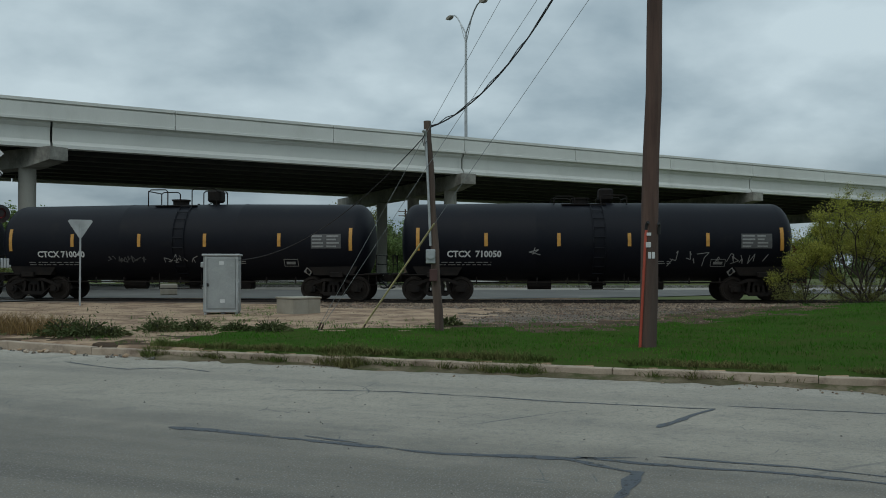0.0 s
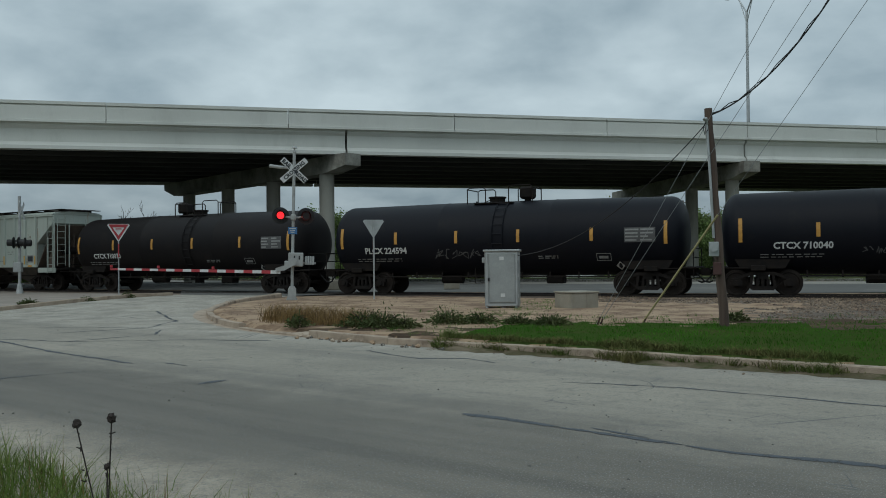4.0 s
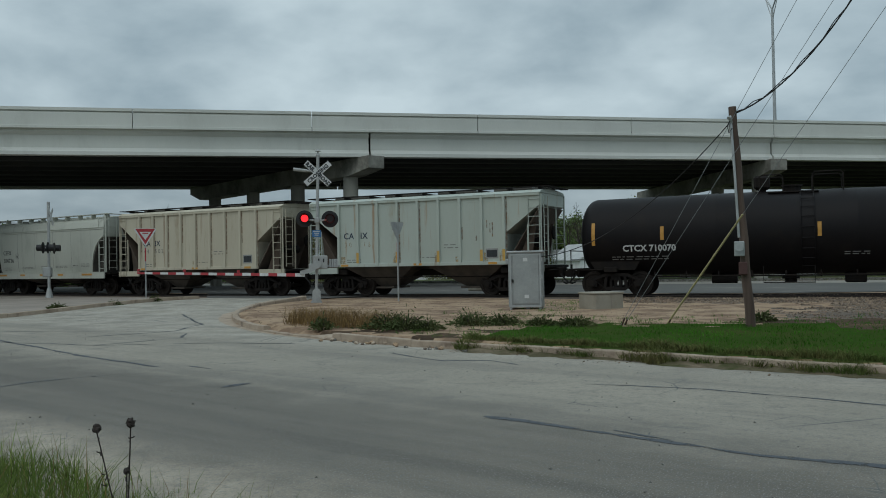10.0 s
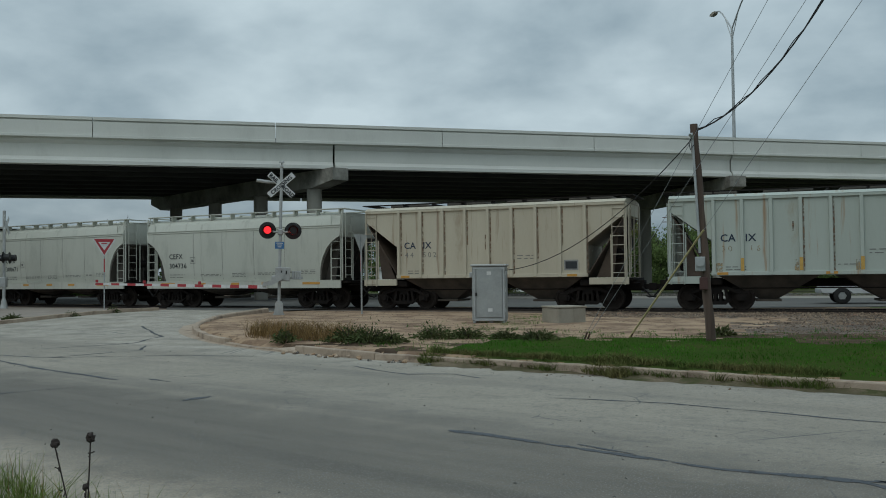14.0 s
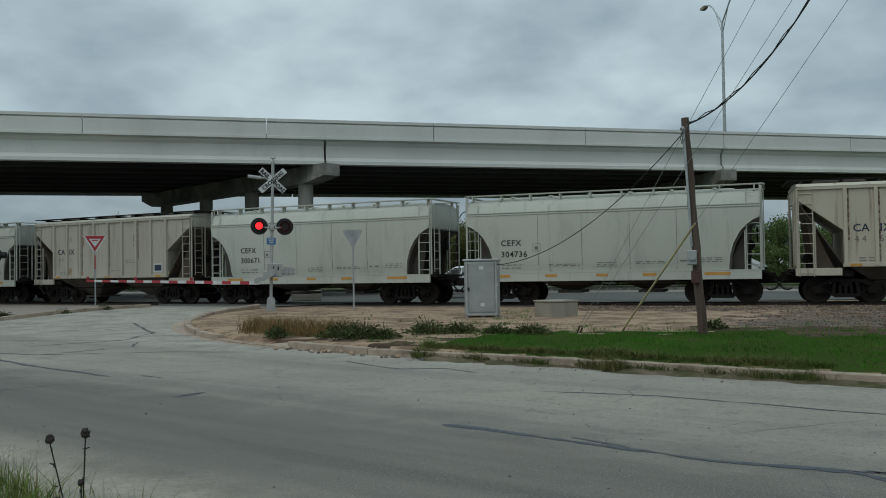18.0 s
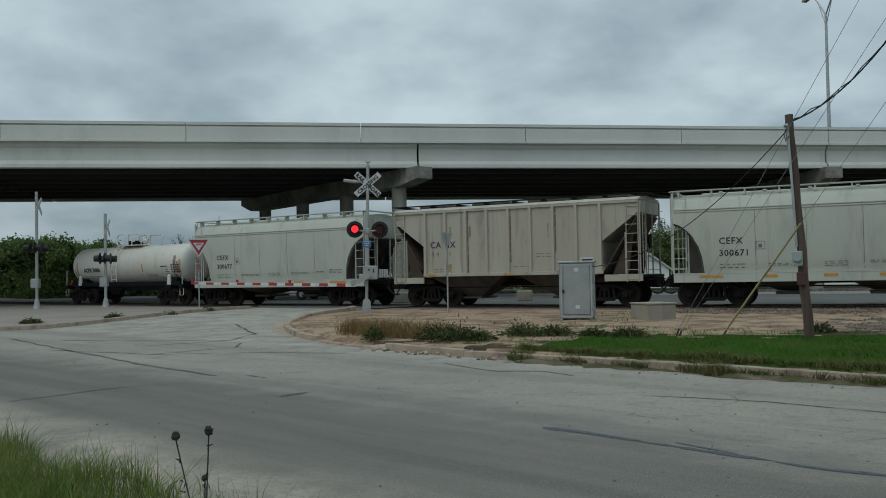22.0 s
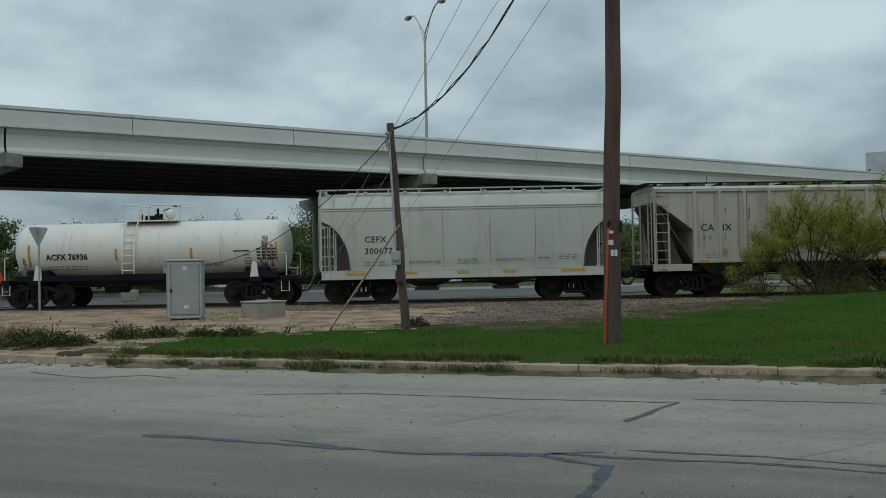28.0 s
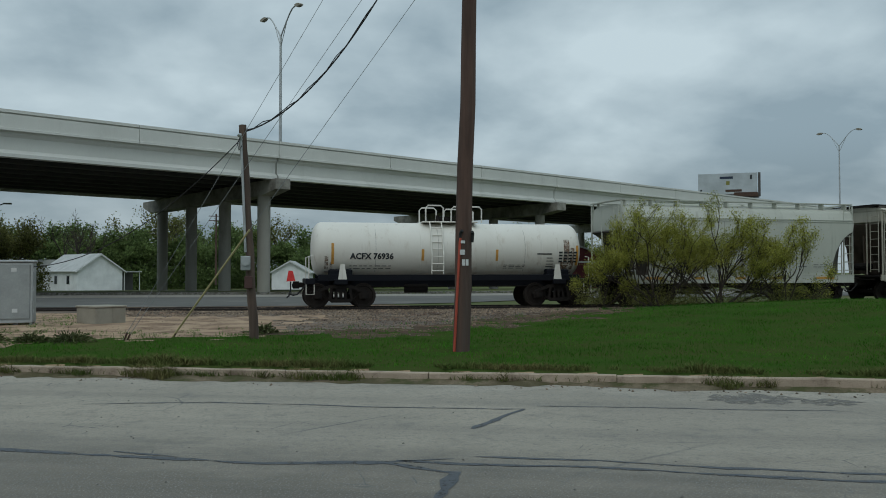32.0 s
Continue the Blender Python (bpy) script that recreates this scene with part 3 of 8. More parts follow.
def inside(poly, x, y):
    hit, j = False, len(poly) - 1
    for i in range(len(poly)):
        (xi, yi), (xj, yj) = poly[i], poly[j]
        if (yi > y) != (yj > y) and x < (xj - xi) * (y - yi) / (yj - yi) + xi:
            hit = not hit
        j = i
    return hit


LOT = [*KERB_RUN, (-17.2, 33.0), (30, 36), (60, 40), (60, -8)]
ISLAND = [*ISLAND_RUN, (-23.4, 35.0), (-60, 44.0)]


def in_lot(x, y):
    """Behind the far kerb, on this side of the track; the long straight kerb is settled by its line alone."""
    if -6 < x < 28 and y < 32.5:
        v = behind_kerb(x, y)
        if abs(v) > 0.6:
            return v > 0
    return inside(LOT, x, y)


def kerb_dist(x, y):
    v = behind_kerb(x, y)
    return v if v > 1.2 and x > -4 else run_dist(KERB_RUN, x, y)


def run_dist(run, x, y):
    best = 1e9
    for (ax, ay), (bx, by) in zip(run, run[1:]):
        dx, dy = bx - ax, by - ay
        u = min(max(((x - ax) * dx + (y - ay) * dy) / (dx * dx + dy * dy), 0), 1)
        best = min(best, math.hypot(x - ax - u * dx, y - ay - u * dy))
    return best


def terrain(x, y):
    v = behind_kerb(x, y)
    t = track_off(x, y)
    if y > 34 and t < -3:
        return 0.10 - 0.05 * smoothstep(3, 20, -t) + 0.12 * smoothstep(22.7, 24.0, -t) - 0.35 * smoothstep(66, 88, y) - 1.35 * smoothstep(88, 140, y)
    if in_lot(x, y):
        edge = smoothstep(0.0, 0.5, kerb_dist(x, y))
        z = 0.135 + 0.02 * edge + 0.02 * noise.noise((x * 0.6, y * 0.6, 0)) * edge
        z += 0.62 * smoothstep(5, 20, x) * smoothstep(1.0, 13.0, v) * (1 - smoothstep(15.5, 21.0, v))
        z -= 0.05 * smoothstep(3.5, 1.6, t)
        return z
    if inside(ISLAND, x, y):
        return 0.14 + 0.02 * noise.noise((x * 0.3, y * 0.3, 0))
    if v < -9.2:
        return -0.06 + 0.20 * smoothstep(-9.2, -10.8, v) + 0.03 * noise.noise((x * 0.9, y * 0.9, 0))
    return -0.05 + 0.18 * smoothstep(22, 33, y)


def lawn_edge(x):
    return float(np.interp(x, (-5.0, -4.0, -1.4, 1.0, 3.5, 6.3, 9.4, 12.5, 20.0, 30.0), (17.2, 19.4, 19.8, 19.4, 20.1, 22.4, 24.4, 26.8, 31.0, 35.0)))


def zone(x, y):
    """0 dirt, 1 lawn, 2 gravel, 3 far grass, 4 island concrete, 5 damp soil."""
    w = noise.noise((x * 0.7, y * 0.7, 3)) * 1.1 + noise.noise((x * 2.3, y * 2.3, 5)) * 0.8
    t, v = track_off(x, y), behind_kerb(x, y)
    if in_lot(x, y) and t > -2:
        if x + w > -4.7 and y + w * 2.0 < lawn_edge(x) - 0.2:
            return 1
        if x + 1.5 * w > 0.0 and y < lawn_edge(x) + 1.7 + 1.4 * w + 0.6 * smoothstep(2, 6, x):
            return 5
        if -9.5 < x < -2.5 and kerb_dist(x, y) < 2.3 and noise.noise((x * 0.9, y * 0.9, 13)) + 0.5 * noise.noise((x * 2.9, y * 2.9, 14)) > 0.0:
            return 5
        if (t < 5.6 + w and x > -4.5 + w * 2) or x + 2.0 * w > 0.6 + 0.25 * max(y - 22, 0):
            return 2
        if abs(t) < 1.9:
            return 2
        return 0
    if inside(ISLAND, x, y):
        return 4
    if abs(t) < 2.1:
        return 2
    if v < -9.5 + 0.25 * w or t < -22.8 or (x + w > 6.0 and y > 30 and t < -2.4):
        return 3
    return 0


def grid_lines(lo, hi, fine_lo, fine_hi, step, grow=1.35):
    out = list(np.arange(fine_lo, fine_hi + 1e-6, step))
    s = step
    while out[-1] < hi:
        s *= grow
        out.append(out[-1] + s)
    s = step
    while out[0] > lo:
        s *= grow
        out.insert(0, out[0] - s)
    return out


def build_ground():
    xs, ys = grid_lines(-2500, 2500, -30, 32, 0.28), grid_lines(-600, 3000, 3.0, 37.5, 0.28)
    verts = [(x, y, terrain(x, y) if abs(x) < 90 and y < 160 else 0.05 - 0.35 * smoothstep(66, 88, y) - 1.35 * smoothstep(88, 140, y)) for y in ys for x in xs]
    nx = len(xs)
    faces, zones = [], []
    for j in range(len(ys) - 1):
        for i in range(nx - 1):
            faces.append((j * nx + i, j * nx + i + 1, (j + 1) * nx + i + 1, (j + 1) * nx + i))
            cx, cy = (xs[i] + xs[i + 1]) / 2, (ys[j] + ys[j + 1]) / 2
            zones.append(zone(cx, cy) if abs(cx) < 90 and -20 < cy < 80 else 3)
    data = bpy.data.meshes.new("ground")
    data.from_pydata(verts, [], faces)
    ob = link_mesh("ground", data, [DIRT, SOIL, GRAVEL, FIELD, PATIO, DARK_SOIL])
    data.polygons.foreach_set("material_index", zones)
    data.polygons.foreach_set("use_smooth", [True] * len(faces))
    return tagged(ob, "sandy dirt lot, lawn and gravel beside the track", "ground", kind="structure")


def sheet(name, outline, z, material, label, category="road", step=0.5):
    """A paved sheet, cut into a fine grid so that it follows the fall of the street."""
    bm = bmesh.new()
    bm.faces.new([bm.verts.new((x, y, 0)) for x, y in outline])
    bmesh.ops.triangulate(bm, faces=bm.faces)
    bmesh.ops.subdivide_edges(bm, edges=bm.edges, cuts=6, use_grid_fill=True)
    for v in bm.verts:
        v.co.z = z(v.co.x, v.co.y)
    ob = part(name, bm, material, smooth=True)
    return tagged(ob, label, category, kind="structure")


def road_z(x, y):
    return 0.0 + 0.17 * smoothstep(20, 33, y) * smoothstep(-12, -18, x)


def strip(name, pts, width, z, material, parent=None, label=""):
    """A flat ribbon along points, of varying width, just above the road."""
    bm = bmesh.new()
    prev = None
    fine = []
    for (ax, ay), (bx, by) in zip(pts, pts[1:]):
        n = max(2, int(math.hypot(bx - ax, by - ay) / 0.12))
        fine += [(ax + (bx - ax) * k / n, ay + (by - ay) * k / n) for k in range(n)]
    fine.append(pts[-1])
    for i, (x, y) in enumerate(fine):
        a, b = fine[max(i - 1, 0)], fine[min(i + 1, len(fine) - 1)]
        d = Vector((b[0] - a[0], b[1] - a[1])).normalized()
        w = width * max(0.22, 0.8 + 0.8 * noise.noise((x * 1.7, y * 1.7, 9)) + 0.7 * noise.noise((x * 6.0, y * 6.0, 9))) * (0.35 if i in (0, len(fine) - 1) else 1)
        jx = 0.07 * noise.noise((x * 0.9, y * 0.9, 2)) + 0.03 * noise.noise((x * 3.1, y * 3.1, 2))
        pair = [bm.verts.new((x - d.y * (w / 2 + jx), y + d.x * (w / 2 + jx), road_z(x, y) + z)),
                bm.verts.new((x + d.y * (w / 2 - jx), y - d.x * (w / 2 - jx), road_z(x, y) + z))]
        if prev:
            bm.faces.new((prev[0], prev[1], pair[1], pair[0]))
        prev = pair
    return part(name, bm, material, parent, label)


def kerb_pieces(name, run, inward, label, height=0.14, piece=2.6, drops=()):
    """A kerb laid in pieces with open joints; inward: +1 when the raised side lies to the right of the run."""
    top = thing(name, Matrix(), label, "kerb")
    tagged(top, kind="structure")
    pts = [Vector((*p, 0)) for p in run]
    dist = [0.0]
    for a, b in zip(pts, pts[1:]):
        dist.append(dist[-1] + (b - a).length)

    def at(s):
        for k in range(len(pts) - 1):
            if s <= dist[k + 1] or k == len(pts) - 2:
                u = (s - dist[k]) / (dist[k + 1] - dist[k])
                return pts[k].lerp(pts[k + 1], u), (pts[k + 1] - pts[k]).normalized()

    s, rnd = 0.0, random.Random(4)
    while s < dist[-1] - 0.4:
        e = min(s + piece * rnd.uniform(0.7, 1.3), dist[-1])
        bm = bmesh.new()
        rings = []
        n = 7
        dz = rnd.uniform(-0.025, 0.01) if any(a - 5 < s < b + 1 for a, b in drops) else rnd.uniform(-0.008, 0.008)
        shift, tilt = rnd.gauss(0, 0.012), rnd.gauss(0, 0.01)
        low = any(a < s < b for a, b in drops)
        hgt = 0.05 if low else height + dz
        for k in range(n + 1):
            p, d = at(s + 0.006 + (e - s - 0.012) * k / n)
            side = Vector((d.y, -d.x, 0)) * inward
            z0 = road_z(p.x, p.y)
            ring = []
            for o, z in ((-0.02, -0.08), (0.0, hgt - 0.03), (0.03, hgt), (0.17, hgt + 0.004), (0.185, hgt - 0.01), (0.19, -0.08)):
                q = p + side * (o + shift)
                ring.append(bm.verts.new((q.x, q.y, z0 + z + (tilt * (k / n - 0.5) if z > 0 else 0) + 0.016 * noise.noise((q.x * 2.3, q.y * 2.3, z * 9)))))
            rings.append(ring)
        for a, b in zip(rings, rings[1:]):
            for k in range(5):
                bm.faces.new((a[k], a[k + 1], b[k + 1], b[k]))
        bm.faces.new(rings[0])
        bm.faces.new(rings[-1])
        part("kerb_stone", bm, KERB, top)
        s = e
    return top


ground = build_ground()
street = sheet("road", [*KERB_RUN, (-17.2, 33.2), (-23.4, 34.2), *ISLAND_RUN[::-1], (-60, 26.2), (-40, 18.3), (-20, 10.5), (-9, 6.2), (-3, 3.75), (8, -0.55), (30, -9.2)],
               road_z, ASPHALT, "worn grey asphalt street with tar-sealed cracks")
FAR_S = [k * 8.0 for k in range(-14, 13)]


def far_band(name, near, far, z, material, label, category):
    """A paved band behind the track, between two distances from it."""
    bm = bmesh.new()
    prev = None
    for q in FAR_S:
        a, b = on_track(q, near(q)), on_track(q, far(q))
        row = [bm.verts.new((*a.lerp(b, u).xy, z)) for u in (0, 0.33, 0.67, 1)]
        if prev:
            for i in range(3):
                bm.faces.new((prev[i], prev[i + 1], row[i + 1], row[i]))
        prev = row
    return tagged(part(name, bm, material), label, category, kind="structure")


far_street = far_band("road", lambda q: -3.2 - 7.5 * smoothstep(-5, 8, q), lambda q: -17.4, 0.125, FAR_ASPHALT, "grey asphalt street behind the railway track", "road")
far_apron = far_band("pavement", lambda q: -17.4, lambda q: -22.6, 0.13, FAR_CONCRETE, "pale concrete strip along the far side of the street", "pavement")
# far kerb borrows the dark asphalt colour to stand for its shade
bm = bmesh.new()
prev = None
for q in FAR_S:
    row = [bm.verts.new((*on_track(q, off).xy, z)) for off, z in ((-22.6, 0.05), (-22.62, 0.28), (-22.9, 0.29), (-22.95, 0.05))]
    if prev:
        for i in range(3):
            bm.faces.new((prev[i], prev[i + 1], row[i + 1], row[i]))
    prev = row
tagged(part("kerb", bm, TAR_PATCH), "kerb along the far side of the street, its shade painted dark", "kerb", kind="structure")
crossing_deck = sheet("road", [(-17.2, 33.15), (-23.4, 34.15), (-28.0, 41.0), (-14.0, 38.6)], lambda x, y: 0.175, FAR_ASPHALT, "asphalt crossing panel between the rails")
kerb_pieces("kerb", KERB_RUN, -1, "cracked tan concrete kerb along the lawn and lot", drops=((39.6, 41.6),))
kerb_pieces("kerb", ISLAND_RUN, 1, "worn tan concrete kerb round the left traffic island".replace("left ", ""))
for run, w in (
    ([(-2.52, 8.54), (-2.0, 8.32), (-1.48, 8.07), (-0.62, 7.62), (0.06, 7.29), (1.05, 7.14), (1.57, 6.68), (1.4, 6.28), (1.22, 5.95), (1.0, 5.5)], 0.085),
    ([(-1.17, 8.1), (-0.63, 7.72)], 0.04),
    ([(1.05, 7.16), (1.63, 7.21)], 0.04),
    ([(1.82, 7.25), (2.53, 6.89), (3.3, 6.53), (4.6, 5.95), (7.0, 4.9)], 0.05),
    ([(1.15, 7.21), (1.65, 7.0), (2.27, 6.74), (3.19, 6.31), (4.5, 5.7), (7.0, 4.55)], 0.06),
    ([(2.1, 8.49), (2.55, 9.05), (3.01, 9.58)], 0.06),
    ([(3.01, 9.58), (1.45, 10.05), (-0.51, 10.9), (-1.99, 11.04)], 0.035),
    ([(3.2, 9.75), (4.4, 9.35), (6.5, 8.6)], 0.03),
    ([(-9.7, 8.4), (-9.45, 9.61), (-8.85, 10.55)], 0.06),
    ([(-20.4, 17.83), (-15.62, 15.13), (-11.54, 12.88), (-8.77, 11.53)], 0.07),
    ([(-16.18, 15.02), (-12.75, 14.59), (-10.18, 15.5), (-8.6, 15.6)], 0.06),
    ([(-8.36, 11.71), (-7.73, 11.48)], 0.07),
    ([(-6.45, 9.75), (-6.3, 10.2)], 0.09),
    ([(-14.5, 16.3), (-13.4, 18.2), (-14.2, 20.5), (-17.5, 24.2)], 0.06),
    ([(-18.5, 17.5), (-16.0, 17.9), (-13.4, 18.2)], 0.05),
    ([(-6.0, 14.2), (-4.6, 13.2), (-3.9, 13.35), (-3.3, 12.9)], 0.05),
    ([(-19.5, 21.5), (-17.2, 22.0), (-15.8, 21.2)], 0.045),
    ([(-12.75, 14.59), (-11.9, 16.4), (-12.6, 17.6)], 0.045),
):
    tagged(strip("tar_seam", run, w * 1.35, 0.004, TAR), "dark blue-grey tar seam on the asphalt", "tar seam", kind="structure")
# the broken kerb length has settled into a low slab, with crumbs before it
slab = thing("kerb_slab", Matrix.Translation((-8.05, 16.62, 0.0)) @ Matrix.Rotation(math.atan2(-0.50, 0.866), 4, "Z"), "settled pale slab of broken kerb concrete", "kerb slab")
bm = bmesh.new()
hexa(bm, [(-0.95, -0.30, -0.02), (1.0, -0.26, -0.02), (1.05, 0.26, -0.02), (-0.9, 0.24, -0.02), (-0.9, -0.24, 0.045), (0.92, -0.2, 0.035), (0.98, 0.24, 0.10), (-0.85, 0.22, 0.115)])
part("slab", bm, KERB, slab)
rnd_c = random.Random(8)
crumbs = None
for k in range(34):
    u = rnd_c.uniform(0, 1) ** 1.3
    p = Vector((-8.5, 16.55, 0)).lerp(Vector((-4.2, 14.62, 0)), u) + Vector((rnd_c.gauss(0, 0.12), rnd_c.gauss(-0.12, 0.14), 0))
    ob = thing("concrete_crumb", Matrix.Translation((p.x, p.y, 0.0)) @ Matrix.Rotation(rnd_c.uniform(0, 6.28), 4, "Z"), "small broken lump of kerb concrete", "rubble", "crumbs before the kerb")
    bm = bmesh.new()
    r = rnd_c.uniform(0.02, 0.065)
    bmesh.ops.create_icosphere(bm, subdivisions=1, radius=r)
    for v in bm.verts:
        v.co = Vector((v.co.x * 1.3, v.co.y, v.co.z * 0.7 + r * 0.45)) * rnd_c.uniform(0.75, 1.2)
    part("lump", bm, rnd_c.choice((KERB, GRAVEL, DIRT, TAR_PATCH)), ob)
# a concrete gutter pan round the corner, just above the asphalt
bm = bmesh.new()
pan_in = [p for p in KERB_RUN if p[0] <= -8.0][:len(GUTTER_RUN) - 1]
rows = []
for k in range(61):
    u = k / 60

    def at_run(run):
        f = u * (len(run) - 1)
        i = min(int(f), len(run) - 2)
        return Vector((*run[i], 0)).lerp(Vector((*run[i + 1], 0)), f - i)

    a, b = at_run(GUTTER_RUN), at_run(pan_in)
    rows.append([bm.verts.new((p.x, p.y, road_z(p.x, p.y) + z)) for p, z in ((a, 0.003), (a.lerp(b, 0.3), 0.012), (b, 0.016))])
for p, q in zip(rows, rows[1:]):
    for k in range(2):
        bm.faces.new((p[k], p[k + 1], q[k + 1], q[k]))
tagged(part("gutter_pan", bm, KERB), "tan concrete gutter pan round the kerb corner", "gutter", kind="structure")
for cx, cy, rx, ry in ((5.95, 9.75, 0.55, 0.42), (6.7, 9.3, 0.35, 0.25)):
    bm = bmesh.new()
    bm.faces.new([bm.verts.new((cx + rx * (1 + 0.35 * math.sin(3.1 * k)) * math.cos(k * math.tau / 18), cy + ry * (1 + 0.3 * math.sin(2.3 * k)) * math.sin(k * math.tau / 18), 0.004)) for k in range(18)])
    tagged(part("asphalt_patch", bm, TAR_PATCH), "dark crumbling asphalt patch in the street", "asphalt patch", kind="structure")

# ---- the track: rails, sleepers ----


def build_track():
    top = thing("railway_track", Matrix(), "rusty steel rails on wooden sleepers in gravel", "track")
    tagged(top, kind="structure")
    for off in (0.7525, -0.7525):
        bm = bmesh.new()
        prof = [(-0.07, -0.17), (0.07, -0.17), (0.07, -0.155), (0.012, -0.14), (0.012, -0.04), (0.036, -0.03), (0.036, 0.0), (-0.036, 0.0),
                (-0.036, -0.03), (-0.012, -0.04), (-0.012, -0.14), (-0.07, -0.155)]
        rings = []
        for k in range(121):
            s = -85 + k * 170 / 120
            rings.append([bm.verts.new((*on_track(s, off + a).xy, RAIL_Z + z)) for a, z in prof])
        for a, b in zip(rings, rings[1:]):
            for k in range(len(prof)):
                j = (k + 1) % len(prof)
                bm.faces.new((a[k], a[j], b[j], b[k]))
        part("rail", bm, RAIL_STEEL, top, "rusty steel rail")
    data = None
    for k in range(150):
        s = -42 + k * 0.53
        if -32 < s < -24.5:
            continue
        m = Matrix.Translation((*on_track(s).xy, 0.0)) @ Matrix.Rotation(s / TRACK_R, 4, "Z")
        if data is None:
            bm = bmesh.new()
            box(bm, (0, 0, 0), (0.22, 2.55, 0.16), 0.015)
            ob = part("sleeper", bm, POLE_WOOD, top)
            data = ob.data
        else:
            ob = new("sleeper", data)
            ob.parent = top
        ob.matrix_local = m
    return top


build_track()

# ---- the road bridge ----
BU = Vector((0.8556, 0.5176, 0))       # along the bridge
BN = Vector((-0.5176, 0.8556, 0))      # across it, away from the street
B0 = Vector((1.6, 60.97, 0))           # its near edge at the second bent
TOP_Z, GIRDER_Z, SLAB_Z = 10.52, 7.92, 9.40
BENT_S = (-26.4, 0.0, 29.8, 59.6, 89.4)


def bridge_pt(s, n, z):
    return B0 + BU * s + BN * n + Vector((0, 0, z))


def along(bm, prof, s0, s1, n0=0.0):
    """A bar with an outline of (across, height) that runs along the bridge."""
    a = [bm.verts.new(bridge_pt(s0, n0 + n, z)) for n, z in prof]
    b = [bm.verts.new(bridge_pt(s1, n0 + n, z)) for n, z in prof]
    bm.faces.new(a)
    bm.faces.new(b[::-1])
    for k in range(len(prof)):
        j = (k + 1) % len(prof)
        bm.faces.new((a[k], a[j], b[j], b[k]))


def build_bridge():
    top = thing("road_bridge", Matrix(), "pale concrete highway overpass on round columns", "bridge")
    tagged(top, kind="structure")
    width = 22.6
    s0, s1 = -95.0, 150.0
    # the slab's colour holds the shade of its underside
    bm = bmesh.new()
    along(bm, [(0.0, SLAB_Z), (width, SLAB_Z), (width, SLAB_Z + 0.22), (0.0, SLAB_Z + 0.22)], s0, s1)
    part("deck_slab", bm, BRIDGE_SHADED, top)
    # parapets in cast lengths with open joints
    step = 9.93
    for side in (0, 1):
        k = -7
        while k * step < 120:
            a, b = k * step + 0.02, (k + 1) * step - 0.02
            bm = bmesh.new()
            if side == 0:
                along(bm, [(-0.10, SLAB_Z - 0.04), (0.40, SLAB_Z - 0.04), (0.40, SLAB_Z + 0.5), (0.25, TOP_Z - 0.2), (0.25, TOP_Z), (-0.04, TOP_Z),
                           (-0.04, TOP_Z - 0.17), (0.10, TOP_Z - 0.175), (0.10, TOP_Z - 0.25), (-0.02, TOP_Z - 0.255), (-0.02, SLAB_Z + 0.12), (-0.10, SLAB_Z + 0.10)], a, b)
            else:
                along(bm, [(-0.4, SLAB_Z + 0.2), (0.02, SLAB_Z), (0.02, TOP_Z), (-0.22, TOP_Z), (-0.22, TOP_Z - 0.25)], a, b, width)
            part("parapet", bm, BRIDGE, top)
            k += 1
    # girders, one row per span; the inner ones have their shade in the colour
    spans = list(zip([-92.0, -52.8, *BENT_S], [-52.8, *BENT_S, 119.2]))
    for a, b in spans:
        for g in range(9):
            n0 = 0.45 + g * (width - 0.9) / 8
            bm = bmesh.new()
            w0, w1 = 0.10, 0.33
            along(bm, [(-w1, GIRDER_Z), (w1, GIRDER_Z), (w1, GIRDER_Z + 0.2), (w0, GIRDER_Z + 0.42), (w0, SLAB_Z - 0.36), (w1 - 0.05, SLAB_Z - 0.2), (w1 - 0.05, SLAB_Z),
                       (-w1 + 0.05, SLAB_Z), (-w1 + 0.05, SLAB_Z - 0.2), (-w0, SLAB_Z - 0.36), (-w0, GIRDER_Z + 0.42), (-w1, GIRDER_Z + 0.2)], a + 0.06, b - 0.06, n0)
            part("girder", bm, BRIDGE if g in (0, 8) else BRIDGE_SHADED, top)
    # bents: a cap on round columns, both coloured dark for the deck's shade
    for s, vec in zip((-52.8, *BENT_S), ((-20.5, 12.5), (-20.5, 12.5), (-10.8, 22.5), (-10.8, 22.5), (-10.8, 22.5), (-10.8, 22.5))):
        base = bridge_pt(s, 0, 0)
        d = Vector((*vec, 0))
        length = d.length
        u = d.normalized()
        w = Vector((-u.y, u.x, 0))
        bm = bmesh.new()
        prof = [(-0.6, GIRDER_Z - 0.30), (1.6, GIRDER_Z - 1.04), (length - 1.2, GIRDER_Z - 1.04), (length + 0.6, GIRDER_Z - 0.5), (length + 0.6, GIRDER_Z - 0.012), (-0.6, GIRDER_Z - 0.012)]
        prof[0] = (-0.6, GIRDER_Z - 0.72)
        lo = [bm.verts.new(base + u * a + w * 0.55 + Vector((0, 0, z))) for a, z in prof]
        hi = [bm.verts.new(base + u * a - w * 0.55 + Vector((0, 0, z))) for a, z in prof]
        bm.faces.new(lo)
        bm.faces.new(hi[::-1])
        for k in range(len(prof)):
            j = (k + 1) % len(prof)
            bm.faces.new((lo[k], lo[j], hi[j], hi[k]))
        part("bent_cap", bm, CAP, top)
        for k in (0.09, 0.355, 0.62, 0.885):
            p = base + d * k
            bm = bmesh.new()
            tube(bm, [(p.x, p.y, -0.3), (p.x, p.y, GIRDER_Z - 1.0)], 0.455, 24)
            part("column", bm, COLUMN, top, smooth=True)
